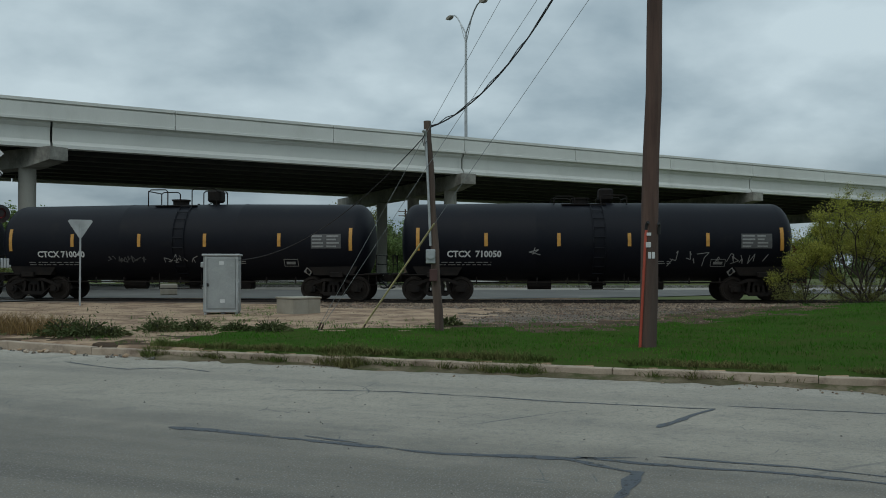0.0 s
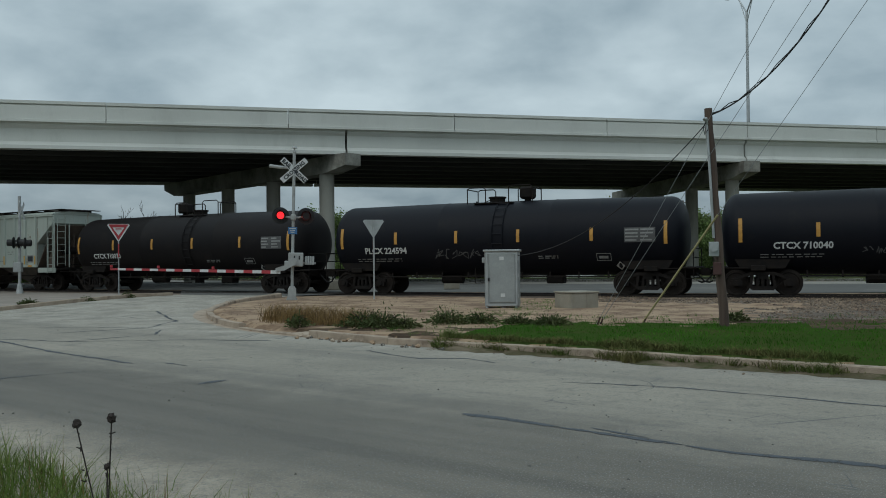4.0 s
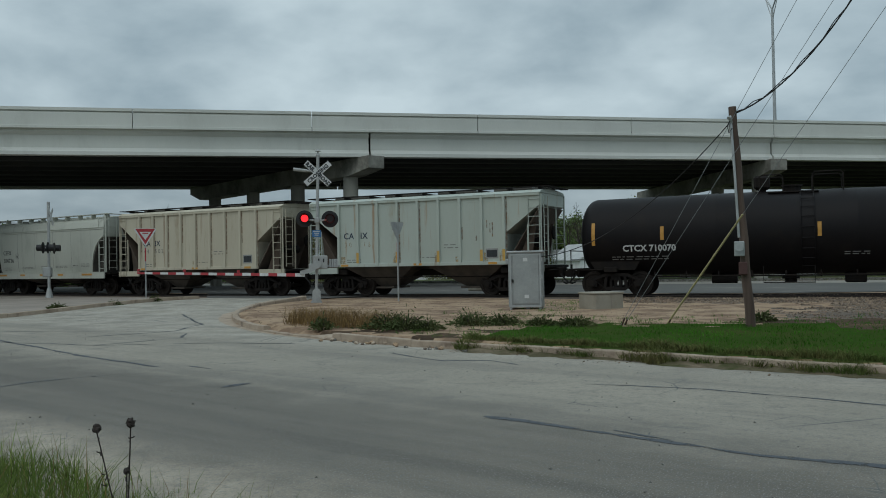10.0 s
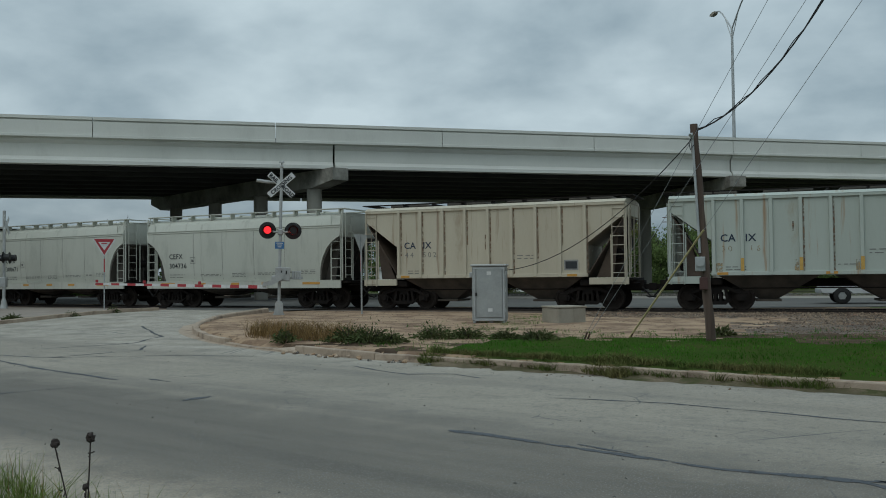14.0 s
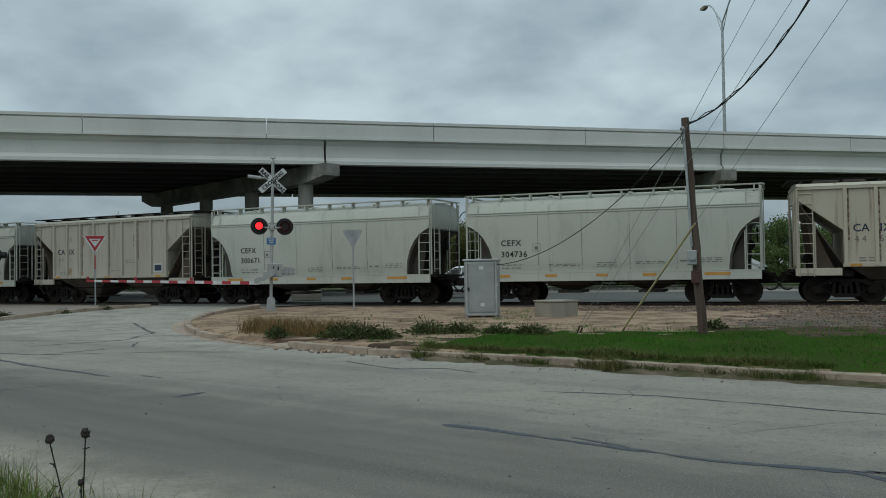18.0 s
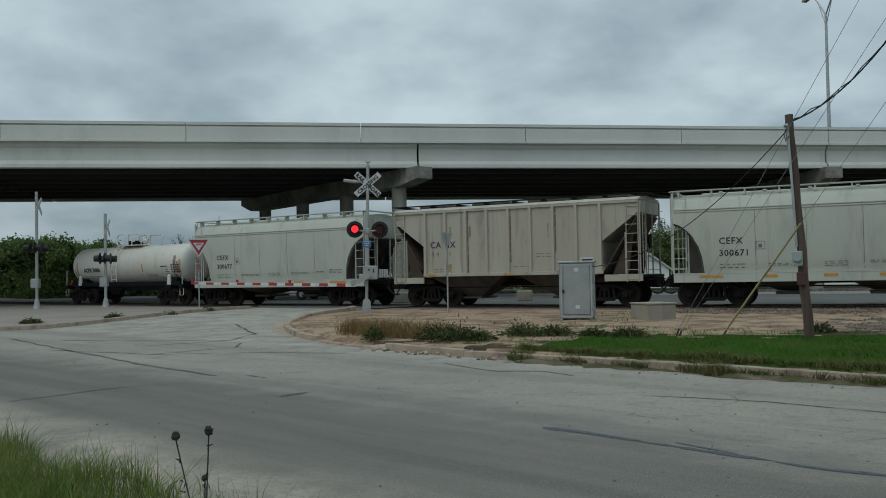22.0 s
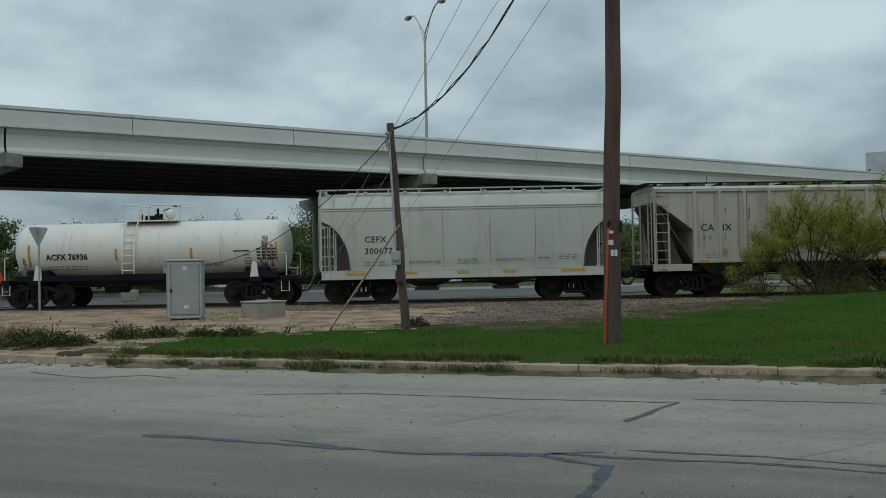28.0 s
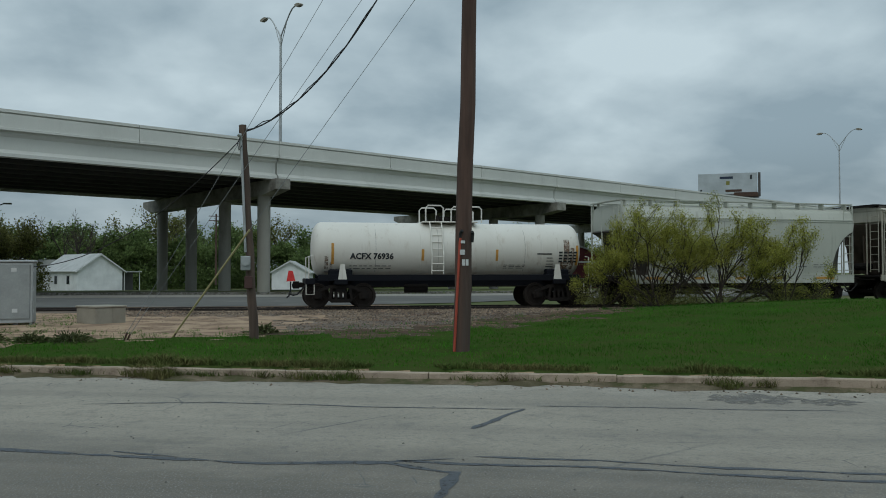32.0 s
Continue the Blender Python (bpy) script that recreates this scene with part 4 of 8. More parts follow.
    return top


build_bridge()


def street_lamp(p, height, yaw, label, k=1.0):
    """A tall steel pole with two upswept arms that reach across the bridge."""
    top = thing("street_lamp", Matrix.Translation(p) @ Matrix.Rotation(yaw, 4, "Z"), label, "street lamp", "lamps on the bridge")
    bm = bmesh.new()
    tube(bm, [(0, 0, 0), (0, 0, height)], 0.15, 10, 0.10)
    part("pole", bm, GALV, top, smooth=True)
    for sx in (-1, 1):
        bm = bmesh.new()
        run = [(0, -0.1), (0.42, 0.42), (0.95, 1.05), (1.40, 1.55), (1.85, 1.90), (2.30, 2.02), (2.55, 1.99)]
        tube(bm, [(sx * k * a, 0, height + k * b) for a, b in run], 0.06, 7)
        tube(bm, [(0, 0, height - 1.0 * k), (sx * k * 0.5, 0, height + 0.05 * k), (sx * k * 0.95, 0, height + 0.98 * k)], 0.035, 6)
        arm = part("arm", bm, GALV, top, smooth=True)
        bm = bmesh.new()
        prism(bm, [(sx * k * a, height + k * b) for a, b in ((2.40, 2.07), (2.75, 2.10), (3.10, 2.02), (3.25, 1.90), (3.05, 1.80), (2.62, 1.82), (2.42, 1.92))], -0.17 * k, 0.17 * k)
        part("lamp_head", bm, GREY_CONCRETE, arm, "grey lamp head")
    return top


street_lamp((2.05, 74.2, SLAB_Z + 0.2), 11.75, radians(-61), "tall grey steel lamp with two upswept arms on the bridge")
street_lamp((97.5, 131.8, SLAB_Z + 0.2), 13.6, radians(-61), "tall grey steel lamp with two upswept arms on the bridge", 1.2)


def leaning_pole(name, base, head, r0, r1, material, label):
    top = thing(name, Matrix.Translation(base), label, "utility pole")
    bm = bmesh.new()
    d = Vector(head) - Vector(base)
    tube(bm, [d * (-0.03), *[d * (k / 10) + Vector((0.012 * math.sin(k * 1.9), 0.012 * math.cos(k * 2.3), 0)) for k in range(1, 10)], d], r0, 16, r1)
    part("shaft", bm, material, top, smooth=True)
    return top, d


short_pole, short_dir = leaning_pole("utility_pole", (0.0, 18.95, 0.12), (-0.26, 18.97, 4.66), 0.098, 0.078, OLD_WOOD,
                                     "short leaning grey-brown wooden pole with an electric meter")
tall_pole, tall_dir = leaning_pole("utility_pole", (3.57, 15.15, 0.10), (3.86, 15.1, 11.2), 0.155, 0.112, POLE_WOOD,
                                   "tall dark wooden utility pole with an orange conduit")


# ---- the train ----
SPEED_AT = (0, 2, 4, 7, 9, 11, 13, 16, 19, 21, 23, 26, 29, 32)
SPEED = (4.37, 4.37, 4.40, 4.44, 4.30, 4.28, 4.25, 4.25, 4.24, 4.17, 4.32, 4.34, 4.40, 4.34)
WHEEL_R = 0.457


def run_of(t):
    """Metres that the train has gone at t seconds."""
    tt = np.linspace(0, t, 400)
    return float(np.trapz(np.interp(tt, SPEED_AT, SPEED), tt)) if t > 0 else 0.0


def ring_of(x, y, z, r, seg=12):
    return [(x, y - r * math.sin(a), z + r * math.cos(a)) for a in (k * math.tau / seg for k in range(seg + 1))]


def wheelset(parent, x):
    bm = bmesh.new()
    for sy in (-1, 1):
        y = 0.7525 * sy
        lathe = [(y - 0.068 * sy, 0.10), (y - 0.068 * sy, 0.485), (y - 0.04 * sy, 0.49), (y - 0.035 * sy, WHEEL_R + 0.006), (y + 0.068 * sy, WHEEL_R), (y + 0.068 * sy, 0.375),
                 (y + 0.03 * sy, 0.35), (y + 0.02 * sy, 0.17), (y + 0.10 * sy, 0.13), (y + 0.10 * sy, 0.0)]
        rings = []
        for yy, r in lathe:
            rings.append([bm.verts.new((0, yy, 0))] if r < 1e-6 else [bm.verts.new((r * math.cos(a), yy, r * math.sin(a))) for a in (k * math.tau / 28 for k in range(28))])
        for a, b in zip(rings, rings[1:]):
            for k in range(28):
                q = list(dict.fromkeys([a[k % len(a)], a[(k + 1) % len(a)], b[(k + 1) % len(b)], b[k % len(b)]]))
                if len(q) > 2:
                    bm.faces.new(q)
        # three chalk-like marks and holes on the plate make the turning readable
        for k in range(3):
            a = k * math.tau / 3
            box(bm, (0.26 * math.cos(a), y + 0.032 * sy, 0.26 * math.sin(a)), (0.05, 0.012, 0.05))
    tube(bm, [(0, -0.75, 0), (0, 0.75, 0)], 0.085, 12)
    ob = part("wheelset", bm, WHEEL, parent, smooth=True)
    ob.location = (x, 0, WHEEL_R)
    return ob


def bogie(parent, x, masters={}):
    """Three-piece freight truck: side frames, bolster, springs and two wheelsets."""
    if "m" not in masters:
        bm = bmesh.new()
        for sy in (-1, 1):
            y = 1.03 * sy
            top = [(-1.12, 0.62), (-1.12, 0.50), (-0.66, 0.50), (-0.34, 0.22), (0.34, 0.22), (0.66, 0.50), (1.12, 0.50), (1.12, 0.62), (0.80, 0.70), (0.42, 0.84), (-0.42, 0.84), (-0.80, 0.70)]
            hole = [(-0.30, 0.33), (0.30, 0.33), (0.30, 0.66), (-0.30, 0.66)]
            # frame drawn as ring pieces round the spring opening and two slanting windows
            for poly in ([(-1.14, 0.63), (-1.14, 0.50), (-0.70, 0.50), (-0.36, 0.20), (0.36, 0.20), (0.70, 0.50), (1.14, 0.50), (1.14, 0.63), (0.80, 0.60), (0.46, 0.34), (-0.46, 0.34), (-0.80, 0.60)],
                         [(-1.0, 0.63), (-0.42, 0.86), (0.42, 0.86), (1.0, 0.63), (0.80, 0.60), (0.40, 0.74), (-0.40, 0.74), (-0.80, 0.60)],
                         [(-0.46, 0.34), (-0.36, 0.34), (-0.30, 0.76), (-0.40, 0.76)], [(0.46, 0.34), (0.36, 0.34), (0.30, 0.76), (0.40, 0.76)]):
                prism(bm, poly, y - 0.07, y + 0.07)
            for bx in (-0.889, 0.889):
                prism(bm, [(bx - 0.17, 0.34), (bx + 0.17, 0.34), (bx + 0.2, 0.56), (bx - 0.2, 0.56)], y - 0.09, y + 0.09)
                tube(bm, [(bx, y + 0.05 * sy, 0.457), (bx, y + 0.15 * sy, 0.457)], 0.105, 10)
            for sx in (-0.18, 0.0, 0.18):
                tube(bm, [(sx, y + 0.02 * sy, 0.34), (sx, y + 0.02 * sy, 0.62)], 0.06, 8)
        box(bm, (0, 0, 0.68), (0.40, 2.15, 0.20), 0.03)
        tube(bm, [(0, 0, 0.74), (0, 0, 0.86)], 0.2, 14)
        for bx in (-0.40, 0.40):
            box(bm, (bx, 0, 0.44), (0.09, 1.5, 0.14), 0.01)
        masters["m"] = part("truck_frame", bm, GRIME, parent)
        ob = masters["m"]
    else:
        ob = new("truck_frame", masters["m"].data)
        ob.parent = parent
    ob.location = (x, 0, 0)
    if "w" not in masters:
        masters["w"] = wheelset(ob, -0.889)
        sets = [masters["w"]]
    else:
        o = new("wheelset", masters["w"].data)
        o.parent, o.location = ob, (-0.889, 0, WHEEL_R)
        sets = [o]
    o = new("wheelset", masters["w"].data)
    o.parent, o.location = ob, (0.889, 0, WHEEL_R)
    return ob, sets + [o]


def coupler(parent, x, sx, hose=True):
    bm = bmesh.new()
    box(bm, (x - 0.25 * sx, 0, 0.88), (0.7, 0.34, 0.34), 0.03)
    box(bm, (x + 0.18 * sx, 0, 0.86), (0.30, 0.16, 0.20), 0.02)
    prism(bm, [(x + 0.28 * sx, 0.72), (x + 0.52 * sx, 0.72), (x + 0.56 * sx, 0.86), (x + 0.50 * sx, 1.0), (x + 0.28 * sx, 1.0)], -0.16, 0.13)
    box(bm, (x - 0.1 * sx, 0, 1.02), (0.12, 2.4, 0.05), 0.01)
    ob = part("coupler", bm, GRIME, parent)
    if hose:
        bm = bmesh.new()
        tube(bm, [(x + 0.05 * sx, -0.35, 0.85), (x + 0.22 * sx, -0.34, 0.66), (x + 0.36 * sx, -0.3, 0.50), (x + 0.52 * sx, -0.24, 0.47), (x + 0.64 * sx, -0.2, 0.52)], 0.032, 7)
        part("air_hose", bm, RUBBER, parent, smooth=True)
    return ob


def ladder(bm, x, y, z0, z1, w=0.42, rungs=8, r=0.013, axis="x", rails=0.018):
    dx, dy = (w / 2, 0) if axis == "x" else (0, w / 2)
    for s in (-1, 1):
        tube(bm, [(x + dx * s, y + dy * s, z0), (x + dx * s, y + dy * s, z1)], rails, 5)
    for k in range(rungs):
        z = z0 + 0.12 + (z1 - z0 - 0.24) * k / max(rungs - 1, 1)
        tube(bm, [(x - dx, y - dy, z), (x + dx, y + dy, z)], r, 5)


def side_text(parent, lines, wrap, material, name="lettering", bold=0.0):
    """Lettering on a car side; wrap(x, z) gives the point just clear of the sheet."""
    for txt, x, z, h, spread in lines:
        pts, faces = flat_text(txt, h, spread, bold)
        # each word is a part of its own
        words, reach = [], -1e9
        for f in sorted(faces, key=lambda q: min(pts[i][0] for i in q)):
            if min(pts[i][0] for i in f) > reach + 0.45 * h:
                words.append([])
            words[-1].append(f)
            reach = max(reach, max(pts[i][0] for i in f))
        for word in words:
            used = sorted({i for f in word for i in f})
            at = {i: k for k, i in enumerate(used)}
            bm = bmesh.new()
            add_flat(bm, [pts[i] for i in used], [[at[i] for i in f] for f in word], lambda a, b: wrap(x + a, z + b))
            part(name, bm, material, parent)


def bars(bm, rows, wrap):
    """Small plates (x, z, width, height) laid on a car side."""
    for x, z, w, h in rows:
        n = max(1, int(w / 0.25))
        m = max(1, int(h / 0.2))
        for i in range(n):
            for j in range(m):
                a, b, c, d = x + w * i / n, x + w * (i + 1) / n, z + h * j / m, z + h * (j + 1) / m
                bm.faces.new([bm.verts.new(wrap(*q)) for q in ((a, c), (b, c), (b, d), (a, d))])


def fine_print(rnd, x, z, w, rows, h=0.035, gap=0.075):
    out = []
    for k in range(rows):
        a = x
        while a < x + w:
            b = rnd.uniform(0.08, 0.28)
            out.append((a, z - k * gap, min(b, x + w - a), h))
            a += b + rnd.uniform(0.04, 0.12)
    return out


def car(kind, label, category):
    return thing(kind, Matrix(), label, category, "cars of the train")


def tank_car(paint, label, text, seed, half=7.47, zc=2.27, rad=1.49, truck=6.08, dome=(-0.1, 0.75), graffiti=(), rail_h=0.56):
    """A black tank car without side frames, on two trucks. x runs to the front, the street side is -y."""
    rnd = random.Random(seed)
    top = car("tank_car", label, "tank car")
    bm = bmesh.new()
    hd = 0.62
    head = [(-half + hd * (1 - math.cos(a)), rad * math.sin(a) ** 0.62) for a in np.linspace(0, math.pi / 2, 10)]
    slope = 0.045
    body = [(-half + hd + 0.02, rad), (-2.4, rad + slope), (-2.36, rad + slope + 0.012), (-2.30, rad + slope), (0, rad + slope), (2.3, rad + slope), (2.36, rad + slope + 0.012), (2.4, rad + slope),
            (half - hd - 0.02, rad)]
    lathe_x(bm, [*head, *body, *[(-x, r) for x, r in head[::-1]]], 0, zc, 48)
    part("shell", bm, paint, top, smooth=True)

    def skin(x, z, lift=0.012):
        r = rad + slope + lift if abs(x) < 2.4 else rad + slope * max(0, 1 - (abs(x) - 2.4) / (half - hd - 2.4)) + lift
        return (x, -math.sqrt(max(r * r - (z - zc) ** 2, 0.01)), z)

    for k, x in enumerate((-6.82, -4.25, -1.42 - 0.1, 1.42 - 0.3, 4.05, 6.82)):
        bm = bmesh.new()
        big = k in (0, 5)
        bars(bm, [(x - 0.065, 1.92 if big else 2.08, 0.13, 0.86 if big else 0.5)], skin)
        part("reflector_strip", bm, ORANGE, top, "amber reflector strip")
    side_text(top, text, skin, WHITE, bold=0.010)
    bm = bmesh.new()
    rows = fine_print(rnd, -6.15, 1.46, 2.1, 2, 0.03, 0.09) + fine_print(rnd, 1.9, 1.50, 0.8, 2, 0.03)
    bars(bm, rows, skin)
    tagged(part("stencil", bm, DIM_WHITE, top), kind="stuff")
    bm = bmesh.new()
    bars(bm, [(5.30, 2.0, 1.15, 0.55)], lambda x, z: skin(x, z, 0.010))
    part("data_panel", bm, FAINT, top)
    bm = bmesh.new()
    bars(bm, [(5.34 + 0.56 * i, 2.05 + 0.13 * j, rnd.uniform(0.25, 0.5), 0.06) for i in range(2) for j in range(4)], lambda x, z: skin(x, z, 0.016))
    bars(bm, [(4.2, 1.32, 0.55, 0.02), (4.2, 1.58, 0.55, 0.02), (4.2, 1.32, 0.02, 0.26), (4.74, 1.32, 0.02, 0.26), (4.3, 1.40, 0.35, 0.10)], skin)
    tagged(part("data_panel_print", bm, DIM_WHITE, top), kind="stuff")
    bm = bmesh.new()
    cx, cz, h = 5.06, 1.12, 0.17
    bm.faces.new([bm.verts.new(skin(*q)) for q in ((cx, cz - h), (cx + h, cz), (cx, cz + h), (cx - h, cz))])
    placard = part("placard", bm, WHITE, top, "white diamond placard")
    bm = bmesh.new()
    bars(bm, [(cx - 0.06, cz - 0.04, 0.12, 0.09)], lambda x, z: skin(x, z, 0.018))
    part("placard_mark", bm, LETTER, placard)
    if graffiti:
        for style, x0, z0, size, width in graffiti:
            bm = bmesh.new()
            a = x0
            while a < x0 + width:
                pts = [(a + rnd.uniform(0, size * 0.9), z0 + rnd.uniform(0, size)) for _ in range(5)]
                for p, q in zip(pts, pts[1:]):
                    d = Vector((q[0] - p[0], q[1] - p[1])).normalized() * 0.014
                    bm.faces.new([bm.verts.new(skin(*w, 0.014)) for w in ((p[0] - d.y, p[1] + d.x), (p[0] + d.y, p[1] - d.x), (q[0] + d.y, q[1] - d.x), (q[0] - d.y, q[1] + d.x))])
                a += size * rnd.uniform(0.5, 0.9)
            tagged(part("scrawl", bm, DIM_WHITE if style else FAINT, top, "thin chalky paint scrawl"), kind="stuff")
    # saddles over the trucks, stub sills, end platforms
    for sx in (-1, 1):
        bm = bmesh.new()
        prism(bm, [(sx * (truck - 0.75), 0.98), (sx * (truck + 0.75), 0.98), (sx * (truck + 0.95), 1.32), (sx * (truck - 0.95), 1.32)], -1.15, 1.15)
        box(bm, (sx * (truck + 0.35), 0, 0.90), (2.4, 0.5, 0.28), 0.02)
        box(bm, (sx * (truck + 0.15), 0, 1.0), (0.5, 2.6, 0.2), 0.02)
        part("bolster", bm, GRIME, top)
        bm = bmesh.new()
        box(bm, (sx * (half + 0.12), 0, 1.03), (0.55, 2.5, 0.06), 0.01)
        part("end_platform", bm, GRIME, top)
        for y in (-1.2, 1.2):
            bm = bmesh.new()
            tube(bm, [(sx * (half - 0.9), y, 1.0), (sx * (half + 0.3), y, 1.0), (sx * (half + 0.3), y, 1.75)], 0.026, 6)
            part("hand_rail", bm, GRIME, top)
            bm = bmesh.new()
            tube(bm, [(sx * half, y, 1.0), (sx * half, y, 0.62), (sx * (half + 0.3), y, 0.62), (sx * (half + 0.3), y, 1.0)], 0.02, 6)
            part("sill_step", bm, GRIME, top)
        for z in (1.4, 1.75):
            bm = bmesh.new()
            tube(bm, [(sx * (half + 0.3), -1.2, z), (sx * (half + 0.3), 1.2, z)], 0.02, 6)
            part("end_rail", bm, GRIME, top)
        coupler(top, sx * (half + 0.22), sx)
    # a low walkway pipe, outlet and brake gear under the shell
    bm = bmesh.new()
    tube(bm, [(-4.9, -1.15, 0.72), (4.9, -1.15, 0.72)], 0.03, 6)
    for k in range(9):
        x = -4.6 + k * 1.15
        box(bm, (x, -1.1, 0.78), (0.05, 0.06, 0.24))
    part("running_pipe", bm, GRIME, top)
    bm = bmesh.new()
    tube(bm, [(0.15, 0, 0.42), (0.15, 0, 0.95)], 0.22, 12)
    box(bm, (0.15, 0, 0.62), (0.6, 0.6, 0.08), 0.01)
    part("bottom_outlet", bm, GRIME, top)
    bm = bmesh.new()
    tube(bm, [(-2.6, -0.3, 0.62), (-1.7, -0.3, 0.62)], 0.2, 12)
    part("brake_cylinder", bm, GRIME, top)
    bm = bmesh.new()
    box(bm, (2.3, -0.2, 0.60), (0.7, 0.5, 0.35), 0.04)
    part("brake_valve", bm, GRIME, top)
    bm = bmesh.new()
    tube(bm, [(-0.75, -1.35, 1.05), (-0.75, -1.35, 0.47), (0.95, -1.35, 0.47), (0.95, -1.35, 1.05)], 0.02, 6)
    part("outlet_guard", bm, GRIME, top)
    # ladder to the manway, platform, rails, manway and valve box
    for sy in (-1, 1):
        bm = bmesh.new()
        for k in range(-1, 2, 2):
            pts = []
            for a in np.linspace(0.12, 0.80, 8):
                ang = a * math.pi
                pts.append((dome[0] + 0.55 + 0.22 * k, sy * (rad + 0.10) * math.sin(ang), zc + (rad + 0.10) * math.cos(ang)))
            tube(bm, pts, 0.02, 5)
        for a in np.linspace(0.16, 0.78, 9):
            ang = a * math.pi
            y, z = sy * (rad + 0.10) * math.sin(ang), zc + (rad + 0.10) * math.cos(ang)
            tube(bm, [(dome[0] + 0.33, y, z), (dome[0] + 0.77, y, z)], 0.016, 5)
        part("ladder", bm, paint, top)
    d0 = dome[0]
    tz = zc + rad + slope
    for y in (-0.52, 0.52):
        bm = bmesh.new()
        box(bm, (d0 + 0.1, y, tz - 0.09), (1.7, 0.34, 0.04), 0.01)
        part("walkway", bm, GRIME, top)
    for y in (-0.62, 0.62):
        for x0, x1, h in ((-1.05, -0.25, rail_h), (0.75, 1.75, rail_h + 0.04)):
            bm = bmesh.new()
            tube(bm, [(d0 + x0, y, tz - 0.1), (d0 + x0, y, tz + h - 0.08), (d0 + x0 + 0.1, y, tz + h), (d0 + x1 - 0.1, y, tz + h), (d0 + x1, y, tz + h - 0.08), (d0 + x1, y, tz - 0.1)], 0.024, 6)
            part("railing", bm, GRIME, top)
    for x in (-1.05, 1.75):
        bm = bmesh.new()
        tube(bm, [(d0 + x, -0.62, tz + rail_h - 0.06), (d0 + x, 0.62, tz + rail_h - 0.06)], 0.024, 6)
        part("end_rail", bm, GRIME, top)
    bm = bmesh.new()
    tube(bm, [(d0 + 0.05, 0, tz - 0.08), (d0 + 0.05, 0, tz + 0.14)], 0.32, 16)
    tube(bm, [(d0 + 0.05, 0, tz + 0.14), (d0 + 0.05, 0, tz + 0.2)], 0.37, 16)
    part("manway", bm, GRIME, top)
    bm = bmesh.new()
    box(bm, (d0 + dome[1] + 0.62, 0, tz + 0.32), (0.56, 0.6, 0.50), 0.08)
    tube(bm, [(d0 + dome[1] + 0.62, 0, tz - 0.1), (d0 + dome[1] + 0.62, 0, tz + 0.1)], 0.14, 10)
    part("valve_box", bm, GRIME, top)
    return top, truck


